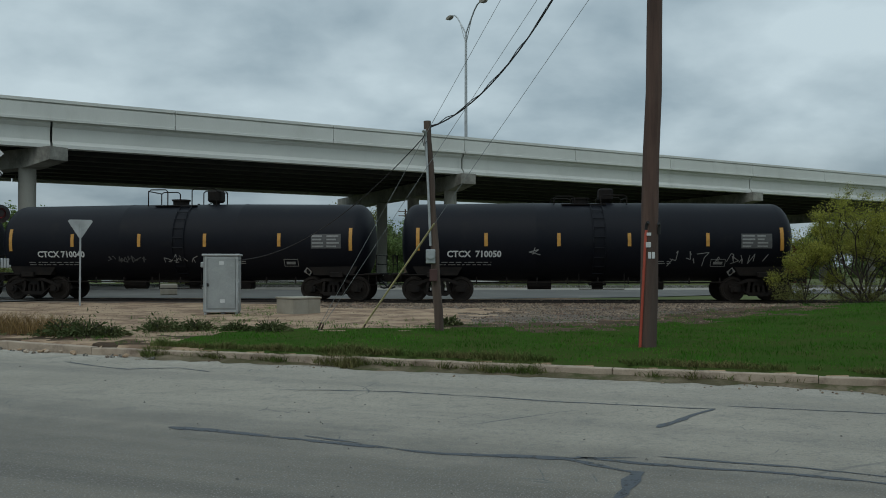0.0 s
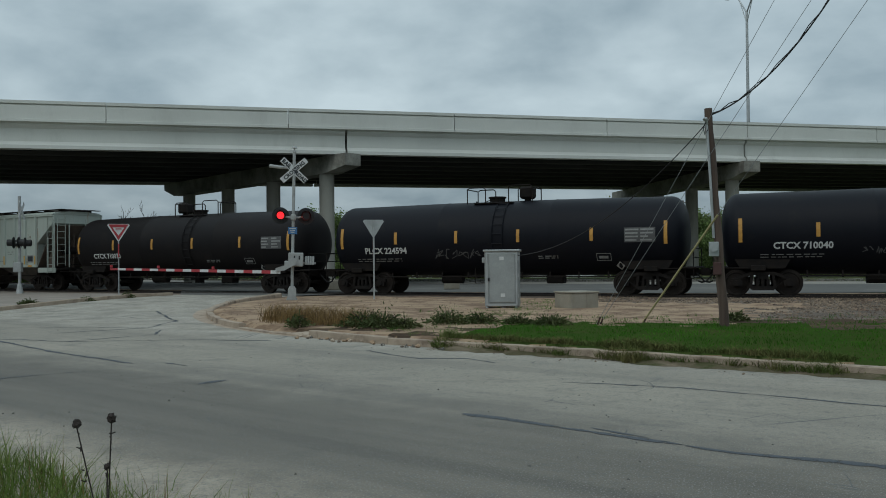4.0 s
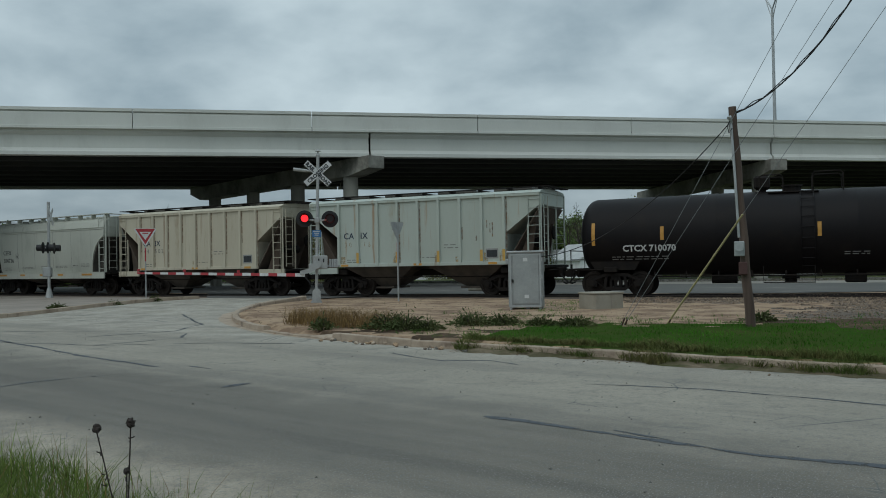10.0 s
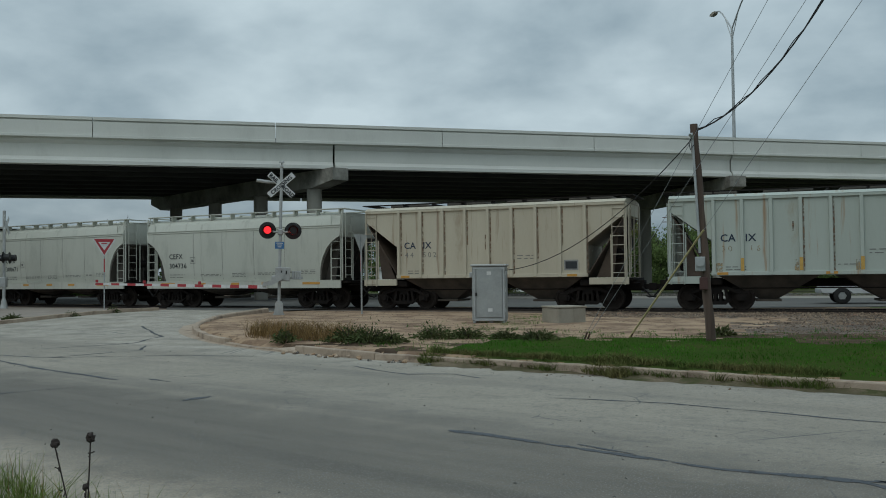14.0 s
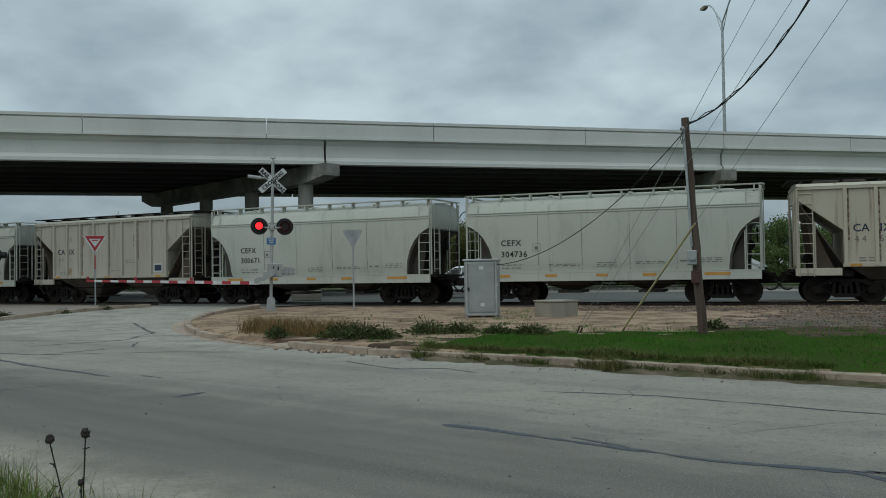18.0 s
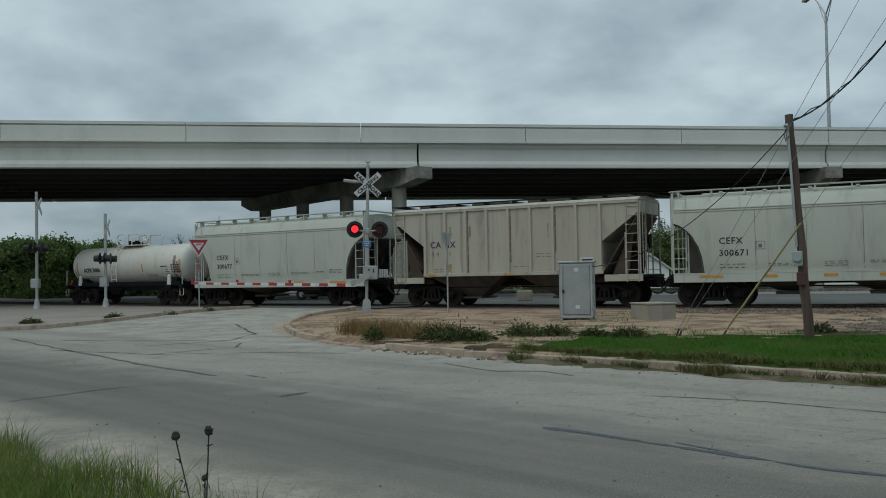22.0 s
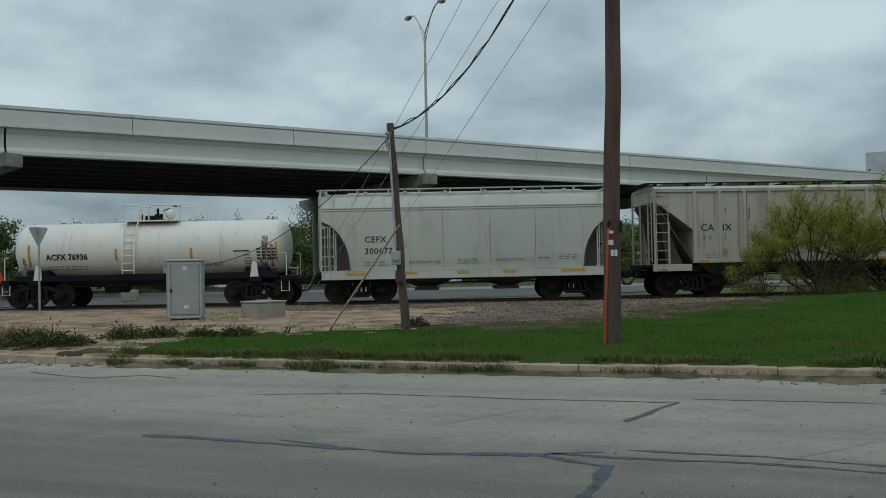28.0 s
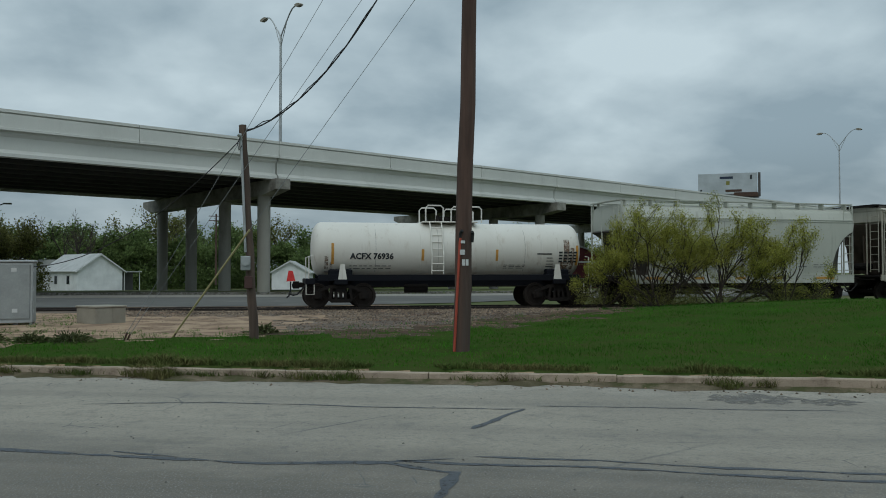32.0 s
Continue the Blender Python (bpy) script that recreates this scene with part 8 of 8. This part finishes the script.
for src, x, y, s in (
    (t_green, -13.0, 104, 0.9), (t_green, -3.5, 112, 1.0), (t_tall, 1.5, 116, 0.85), (t_green, 8.5, 108, 0.95), (t_green, 13.5, 112, 0.9), (t_bare, 5.5, 122, 0.85),
    (t_green, 19, 118, 1.0), (t_green, 26, 122, 1.05), (t_green, 34, 128, 1.0), (t_tall, 41, 130, 0.9), (t_green, 50, 136, 1.0), (t_green, 62, 140, 1.1),
    (t_bare, -27.0, 112, 0.8), (t_green, -31.5, 118, 1.0), (t_olive, -25.5, 92, 1.15), (t_green, -36.0, 108, 0.95), (t_olive, -31.0, 90, 1.05), (t_green, -42.5, 112, 1.0),
    (t_green, -49.5, 104, 1.1), (t_bare, -53.5, 74.0, 0.82), (t_thick, -50.5, 76, 0.9), (t_thick, -45.5, 79, 0.75), (t_thick, -58.5, 72, 0.55), (t_thick, -62.8, 65.5, 0.55), (t_thick, -66.8, 63.0, 0.9), (t_thick, -70.5, 60.5, 1.0),
    (t_thick, -74.5, 55.5, 1.05), (t_thick, -79.5, 52.0, 1.0), (t_thick, -65.5, 72.5, 0.9), (t_thick, -73.0, 66.5, 1.0), (t_thick, -84.5, 46.0, 1.05), (t_thick, -90.0, 40.0, 1.0),
    (t_thick, -40.0, 90, 0.7), (t_thick, -36.5, 97, 0.75), (t_thick, -18.5, 100, 0.6), (t_thick, 10.5, 104, 0.8), (t_thick, 15.5, 107, 0.85), (t_thick, 21.5, 110, 0.8), (t_thick, 28.5, 114, 0.9),
    (t_thick, 36.5, 118, 0.9), (t_thick, 45, 124, 0.9), (t_thick, 55, 130, 1.0), (t_thick, -1.0, 106, 0.8), (t_thick, -7.0, 112, 0.7), (t_thick, 67, 138, 1.0),
    (t_thick, -61.02, 57.77, 0.95), (t_thick, -62.34, 61.44, 0.85), (t_thick, -63.67, 65.05, 0.95), (t_thick, -57.67, 61.11, 0.85), (t_thick, -58.88, 64.76, 0.8), (t_thick, -60.03, 68.42, 0.75), (t_thick, -54.3, 64.12, 0.78), (t_thick, -55.25, 67.88, 0.72), (t_thick, -56.26, 71.56, 0.66),
    (t_olive, -44.0, 84, 1.0), (t_bare, -18.3, 97, 0.95), (t_bare, -8.5, 108, 1.0), (t_tall, -12.0, 106, 0.9),
    (t_thick, -67.0, 68.5, 0.9), (t_thick, -68.5, 64.5, 0.8), (t_thick, -76.0, 62.0, 1.0), (t_thick, -54.5, 74.5, 0.7), (t_thick, -71.5, 57.5, 0.7), (t_thick, -77.5, 57.5, 1.0), (t_green, -2.0, 128, 1.1), (t_olive, -22.5, 80.5, 1.05), (t_olive, -21.0, 76.5, 0.85), (t_thick, -12.5, 101, 0.85), (t_thick, -9.0, 104, 0.95), (t_thick, -5.0, 102, 0.85),
    (t_thick, 3.0, 106, 0.9), (t_thick, 6.5, 103, 0.75), (t_thick, -16.0, 106, 1.0), (t_thick, -21.5, 104, 0.9), (t_thick, -26.5, 100, 0.85), (t_thick, -31.0, 102, 0.9),
    (t_green, -24.0, 126, 1.1), (t_green, -9.0, 130, 1.05), (t_green, -84, 50, 1.0), (t_green, 75, 150, 1.1), (t_green, 90, 160, 1.1),
):
    plant(src, x, y, s, rnd_t.uniform(0, 6.28))


def blades(name, xy, z, height, width, material, seed, lean=0.35, parent=None, curl=0.5, grown=1.0):
    """Grass: each blade a thin bent strip, all in one mesh."""
    rs = np.random.RandomState(seed)
    xy, z = np.array(xy), np.array(z)
    n = len(xy)
    h = height * rs.uniform(0.55, 1.35, n) * np.array(grown)
    w = width * rs.uniform(0.7, 1.3, n)
    a, b = rs.uniform(0, math.tau, n), rs.uniform(0, math.tau, n)
    ld = np.stack([np.cos(a), np.sin(a)], 1) * (rs.uniform(0, lean, n) * h)[:, None]
    wd = np.stack([np.cos(b), np.sin(b)], 1) * w[:, None] * 0.5
    base = np.concatenate([xy, z[:, None]], 1)
    mid = np.concatenate([xy + ld * curl, (z + h * 0.6)[:, None]], 1)
    tip = np.concatenate([xy + ld * 1.5, (z + h)[:, None]], 1)
    o = np.concatenate([wd, np.zeros((n, 1))], 1)
    v = np.stack([base - o, base + o, mid + o * 0.7, mid - o * 0.7, tip + o * 0.12, tip - o * 0.12], 1)
    i = np.arange(n)[:, None] * 6
    f = np.concatenate([i + np.array([[0, 1, 2, 3]]), i + np.array([[3, 2, 4, 5]])])
    return link_mesh(name, quads_mesh(name, v, f), material, parent)


def scatter(n, x0, x1, y0, y1, keep, seed):
    rs = np.random.RandomState(seed)
    out, zs = [], []
    pts = rs.uniform((x0, y0), (x1, y1), (n, 2))
    for x, y in pts:
        if keep(x, y):
            out.append((x, y))
            zs.append(terrain(x, y) - 0.01)
    return out, zs


def in_lawn(x, y):
    return in_lot(x, y) and zone(x, y) == 1 and kerb_dist(x, y) > 0.27


def lawn_fringe(x, y):
    """Thin grass in tufts where the lawn gives way to dirt."""
    if not in_lot(x, y) or zone(x, y) == 1 or kerb_dist(x, y) < 0.2:
        return False
    d = min(max(y - lawn_edge(x), 0), max(-4.7 - x, 0) + max(y - lawn_edge(-4.4), 0)) if x > -4.7 else -4.7 - x
    return d < 3.4 and noise.noise((x * 1.6, y * 1.6, 11)) + 0.5 * noise.noise((x * 4.6, y * 4.6, 12)) > -0.12 + 0.17 * d


xy, zs = scatter(90000, -8, 24, 12, 31, lawn_fringe, 21)
tagged(blades("fringe_grass", xy, zs, 0.055, 0.011, BLADE, 22, 1.1, grown=[max(0.5, 1.0 + 1.4 * noise.noise((x * 1.9, y * 1.9, 41))) for x, y in xy]), "thin grass tufts at the edge of the dirt", "grass", kind="stuff")
xy, zs = scatter(200000, -5.5, 27, 4, 33, in_lawn, 1)
tagged(blades("lawn_grass", xy, zs, 0.045, 0.012, BLADE, 2, 0.9,
              grown=[max(0.5, 1.0 + 1.1 * noise.noise((x * 0.9, y * 0.9, 31)) + 0.8 * noise.noise((x * 3.2, y * 3.2, 37))) for x, y in xy]), "short bright green lawn grass", "grass", kind="stuff")


def clump_at(x, y):
    return noise.noise((x * 0.75, y * 0.75, 7)) + 0.45 * noise.noise((x * 2.6, y * 2.6, 17))


KERB_XY = sorted(KERB_RUN[:9])


def kerb_y(x):
    return float(np.interp(x, [p[0] for p in KERB_XY], [p[1] for p in KERB_XY]))


# weeds in clumps at the kerb's foot, and a ragged edge of grass behind it
rs_g = np.random.RandomState(3)
xy, zs, tall = [], [], []
for x, v in rs_g.uniform((-5.0, -0.48), (18.0, 0.48), (60000, 2)):
    y = kerb_y(x)
    clump = clump_at(x, y)
    if v < -0.02:
        if rs_g.uniform() > 0.45 + 2.2 * (clump + 0.2) or v < -0.20 - 0.40 * max(clump, 0.0):
            continue
    elif v < 0.19 or clump < -0.25 - 0.6 * (v - 0.2):
        continue
    xy.append((x, y + v / 0.930))
    zs.append(0.085 * max(1 + v / 0.42, 0.0) if v < 0 else 0.15)
    tall.append(0.7 + 1.2 * max(clump + 0.10, 0) + 0.5 * noise.noise((x * 6, v * 6, 3)))
tagged(blades("gutter_grass", xy, zs, 0.085, 0.012, TALL_WEED, 4, 1.2, grown=np.maximum(tall, 0.3)), "weedy grass in clumps along the kerb", "grass", kind="stuff")
# washed-in soil at the kerb's foot
bm = bmesh.new()
prev = None
for k in range(190):
    x = -4.6 + k * 0.115
    y0 = kerb_y(x)
    w = max(0.16, 0.40 + 0.34 * noise.noise((x * 0.8, 4.0, 2.0)) + 0.18 * noise.noise((x * 3.3, 4.0, 2.0)))
    row = [bm.verts.new((x - 0.366 * o, y0 - 0.930 * o, z)) for o, z in ((-0.03, 0.095), (w * 0.4, 0.055 + 0.02 * noise.noise((x * 4, 0, 9))), (w, 0.002))]
    if prev:
        for i in range(2):
            bm.faces.new((prev[i], prev[i + 1], row[i + 1], row[i]))
    prev = row
tagged(part("gutter_soil", bm, GUTTER_SOIL, smooth=True), "sandy soil washed against the kerb", "soil", kind="structure")


def near_verge(x, y):
    v = behind_kerb(x, y)
    edge = -9.2 - 0.55 * noise.noise((x * 0.8, y * 0.8, 1))
    return v < edge and x < -1.8 - 1.2 * (y - 4.4)


xy, zs = scatter(95000, -14, -1.5, 2.6, 10.5, near_verge, 5)
tagged(blades("tall_grass", xy, zs, 0.205, 0.0075, TALL_BLADE, 6, 0.8, grown=[max(0.45, 1.0 + 1.1 * noise.noise((x * 2.1, y * 2.1, 51))) for x, y in xy]), "tall pale green grass on the near verge", "grass", kind="stuff")
xy, zs = scatter(3200, -14, -2.0, 2.8, 9.5, near_verge, 15)
tagged(blades("dry_grass_stalks", xy, zs, 0.33, 0.0045, DRY_BLADE, 16, 0.4), "thin dry grass stalks on the near verge", "grass", kind="stuff")
xy, zs = scatter(2200, -6, 4.5, 3.2, 6.6, lambda x, y: -9.9 < behind_kerb(x, y) < -8.75 and noise.noise((x * 1.1, y * 1.1, 8)) > 0.10, 25)
tagged(blades("verge_weeds", xy, zs, 0.18, 0.007, TALL_BLADE, 26, 0.5), "sparse weeds along the near road edge", "grass", kind="stuff")


def dry_patch(x, y):
    return math.hypot(((x + 9.3) * 0.86 - (y - 18.7) * 0.51) / 2.1, ((x + 9.3) * 0.51 + (y - 18.7) * 0.86) / 0.75) + 0.4 * noise.noise((x * 1.5, y * 1.5, 4)) < 1.0 and kerb_dist(x, y) > 0.3


xy, zs = scatter(16000, -13, -6, 16.5, 22, dry_patch, 7)
tagged(blades("dry_grass", xy, zs, 0.34, 0.010, DRY_BLADE, 8, 0.7), "brown dry grass tuft behind the kerb", "grass", kind="stuff")


def weed_clump(x, y, r, h, n, seed, label="dark green leafy weed behind the kerb"):
    rs = np.random.RandomState(seed)
    top = thing("weed", Matrix.Translation((x, y, terrain(x, y))), label, "weed", "weeds behind the kerb")
    p = rs.normal(size=(n, 3)) * (r * 0.42, r * 0.42, 0)
    p[:, 2] = np.abs(rs.normal(size=n)) * h * 0.42 * np.exp(-(p[:, 0] ** 2 + p[:, 1] ** 2) / (r * r)) + 0.02
    leaf_mesh("foliage", p, 0.085, None, WEED, top, -0.1, seed=seed, aspect=0.35)
    out = []
    rnd = random.Random(seed)
    for k in range(14):
        a = rnd.uniform(0, math.tau)
        q = Vector((math.cos(a) * r * rnd.uniform(0.2, 0.8), math.sin(a) * r * rnd.uniform(0.2, 0.8), h * rnd.uniform(0.4, 0.95)))
        out.append(([Vector((0, 0, 0)), q * 0.5 + Vector((0, 0, h * 0.15)), q], 0.01, 0.004))
    branches_mesh("stem", out, BARK, top, 4)
    return top


for k, (x, y, r, h) in enumerate(((-6.9, 17.35, 0.62, 0.42), (-7.45, 17.55, 0.6, 0.46), (-6.4, 17.25, 0.4, 0.3), (-8.85, 17.25, 0.28, 0.36), (-5.9, 18.75, 0.55, 0.42), (-5.2, 18.9, 0.45, 0.30), (-4.3, 18.7, 0.38, 0.22), (-3.6, 18.75, 0.5, 0.24), (0.2, 20.4, 0.35, 0.25),
                                  (-23.9, 28.6, 0.35, 0.3), (-23.8, 31.0, 0.3, 0.4), (-24.3, 26.0, 0.35, 0.22), (-24.6, 22.4, 0.4, 0.2))):
    weed_clump(x, y, r * 0.85, h * 0.8, int(1500 * r), 40 + k)


def thistle(x, y, z, heads, label):
    top = thing("thistle", Matrix.Translation((x, y, z)), label, "thistle", "dry thistles")
    for hx, hz, r in heads:
        bm = bmesh.new()
        tube(bm, [(0, 0, 0), (hx * 0.4, 0.01, hz * 0.5), (hx, 0, hz)], 0.0035, 5)
        rnd = random.Random(int(hz * 1000))
        for k in range(10):
            u = rnd.uniform(0.35, 1.0)
            p = Vector((hx * u, 0, hz * u))
            tube(bm, [p, p + Vector((rnd.uniform(-0.02, 0.02), rnd.uniform(-0.02, 0.02), rnd.uniform(0.0, 0.02)))], 0.003, 4)
        stem = part("stem", bm, SEED, top)
        bm = bmesh.new()
        bmesh.ops.create_uvsphere(bm, u_segments=9, v_segments=7, radius=r, matrix=Matrix.Translation((hx, 0, hz + r * 0.6)))
        for v in bm.verts:
            v.co += Vector((rnd.uniform(-1, 1), rnd.uniform(-1, 1), rnd.uniform(-1, 1))) * r * 0.28
        part("flower_head", bm, SEED, stem, "dark dry flower head")
    return top


thistle(-2.80, 3.45, 0.05, [(-0.155, 0.72, 0.021), (0.045, 0.755, 0.021), (0.02, 0.53, 0.016)], "dry thistle with dark round flower heads")


# loose stones on the gravel strip and grit by the kerb
def stones(name, n, x0, x1, y0, y1, keep, size, material, seed, label):
    rs = np.random.RandomState(seed)
    octa = np.array([(1, 0, 0), (0, 1, 0), (-1, 0, 0), (0, -1, 0), (0, 0, 1), (0, 0, -1)], float)
    fs = [(0, 1, 4), (1, 2, 4), (2, 3, 4), (3, 0, 4), (1, 0, 5), (2, 1, 5), (3, 2, 5), (0, 3, 5)]
    v, f = [], []
    for x, y in rs.uniform((x0, y0), (x1, y1), (n, 2)):
        if not keep(x, y):
            continue
        s = size * rs.uniform(0.5, 1.6)
        p = octa * (s * rs.uniform(0.6, 1.2, (6, 1))) * (1, 1, 0.7)
        t = rs.uniform(0, 6.28)
        c, d = math.cos(t), math.sin(t)
        q = np.stack([p[:, 0] * c - p[:, 1] * d + x, p[:, 0] * d + p[:, 1] * c + y, p[:, 2] + max(terrain(x, y), 0.0) + s * 0.25], 1)
        k = len(v)
        v += q.tolist()
        f += [tuple(k + i for i in t3) for t3 in fs]
    data = bpy.data.meshes.new(name)
    data.from_pydata(v, [], f)
    return tagged(link_mesh(name, data, material), label, "gravel", kind="stuff")


STONE = mat("mixed_stone", (0.30, 0.222, 0.155), 0.9, alt=(0.11, 0.076, 0.052), scale=0.6, amount=0.4, fine=30, bump=0.3, stain=(0.27, 0.13, 0.085), stain_scale=0.8)
sn, sl = STONE.node_tree.nodes, STONE.node_tree.links
sg, sr, sm = sn.new("ShaderNodeNewGeometry"), sn.new("ShaderNodeMapRange"), sn.new("ShaderNodeMixRGB")
sr.inputs["To Min"].default_value, sr.inputs["To Max"].default_value = 0.35, 1.35
sm.blend_type = "MULTIPLY"
sm.inputs["Fac"].default_value = 1.0
base_link = sn["Principled BSDF"].inputs["Base Color"].links[0]
sl.new(sg.outputs["Random Per Island"], sr.inputs["Value"])
sl.new(base_link.from_socket, sm.inputs["Color1"])
sl.new(sr.outputs["Result"], sm.inputs["Color2"])
sl.new(sm.outputs["Color"], sn["Principled BSDF"].inputs["Base Color"])
stones("gravel", 30000, -6, 26, 19, 35.5, lambda x, y: zone(x, y) == 2 or (zone(x, y) == 5 and noise.noise((x, y, 8)) > 0.1), 0.022, STONE, 9, "loose tan and brown gravel beside the track")
stones("gravel", 12000, -6, 26, 25, 35.5, lambda x, y: zone(x, y) == 2, 0.036, STONE, 19, "larger tan and brown stones beside the track")
stones("gravel", 2200, -15, -1, 18, 33, lambda x, y: zone(x, y) == 0 and in_lot(x, y), 0.014, STONE, 10, "scattered stones on the sandy lot")

# grit along the kerb's foot and loose pebbles on the asphalt
stones("gravel", 5200, -5, 12, 7.5, 17, lambda x, y: -0.62 + 0.3 * noise.noise((x * 1.1, y * 1.1, 3)) < behind_kerb(x, y) < -0.03 and noise.noise((x * 0.8, y * 0.8, 6)) > -0.15, 0.016, STONE, 11, "crumbled grit along the kerb")
stones("gravel", 520, -16, 9, 4, 20, lambda x, y: -8.4 < behind_kerb(x, y) < -0.6, 0.011, TAR_PATCH, 12, "loose dark pebbles on the asphalt")


# ---- what moves ----


def car_pose(s, reach):
    a, b = on_track(s - reach), on_track(s + reach)
    m = (a + b) / 2
    return Matrix.Translation((m.x, m.y, RAIL_Z)) @ Matrix.Rotation(math.atan2(b.y - a.y, b.x - a.x), 4, "Z")


def motions():
    times = [k * 0.5 for k in range(65)]
    run = {t: run_of(t) for t in times}
    for s0, (vehicle, reach) in CARS:
        walk(vehicle, [(t, car_pose(s0 + run[t], reach)) for t in times])
    ticks = [k * 0.1 for k in range(321)]
    spin = np.interp(ticks, times, [run[t] for t in times])
    turns = [(t, Matrix.Rotation(s / WHEEL_R, 4, "Y")) for t, s in zip(ticks, spin)]
    lead = {}
    for w in WHEELS:
        at = Matrix.Translation(w.location)
        walk(w, [(t, at @ m) for t, m in turns])

    # the flashers' lens plates swing round, lit face or dark face outwards
    def turn_rows(at, start_lit, switches):
        rows, ang = [(0.0, at @ Matrix.Rotation(0.0 if start_lit else math.pi, 4, "Z"))], 0.0 if start_lit else math.pi
        for sw in switches:
            for k in range(4):
                rows.append((sw + (k - 1.5) / FPS, at @ Matrix.Rotation(ang + k * math.pi / 3, 4, "Z")))
            ang += math.pi
        rows.append((32.2, at @ Matrix.Rotation(ang, 4, "Z")))
        return rows

    switches = sorted([0.25 + 1.4 * k for k in range(23)] + [0.87 + 1.4 * k for k in range(23)])
    switches = [t for t in switches if t < 31.9]
    for lens, side in LENSES:
        walk(lens, turn_rows(Matrix.Translation(lens.location), side < 0, switches))

    # the loose sign turns on its post in the wind
    swing = ((0, 8), (1, 10), (2, 20), (3, 12), (4, 14), (6.5, 8), (7, 22), (7.5, 24), (8, 34), (8.5, 56), (9, 50), (10, 55), (10.5, 60), (11, 55), (11.5, 65), (12, 77), (12.5, 45),
             (13, 40), (13.5, 58), (14.5, 50), (15.5, 34), (16, 30), (16.5, 44), (17, 42), (17.5, 30), (18, 26), (18.5, 40), (19, 38), (19.5, 46), (20, 56), (20.5, 75), (21.5, 75),
             (22, 60), (22.5, 60), (23, 53), (23.5, 56), (24, 40), (24.5, 58), (25, 64), (25.5, 70), (26, 52), (26.5, 50), (28, 45), (32, 45))
    home = TURNING_SIGN.matrix_world.copy()
    walk(TURNING_SIGN, [(t, home @ Matrix.Rotation(radians(d), 4, "Z")) for t, d in swing])

    # the pickup keeps to the far street
    def pickup_at(t):
        s = -56.9 - 5.0 * (t - 25.0)
        p = on_track(s, -8.7)
        return Matrix.Translation((p.x, p.y, 0.13)) @ Matrix.Rotation(math.pi + s / TRACK_R + radians(30) * smoothstep(20, 24, t), 4, "Z")

    walk(PICKUP, [(t, pickup_at(t)) for t in times])
    for w in PICKUP_WHEELS:
        at = Matrix.Translation(w.location)
        walk(w, [(t, at @ Matrix.Rotation(5.0 * t / 0.356, 4, "Y")) for t in ticks])


motions()
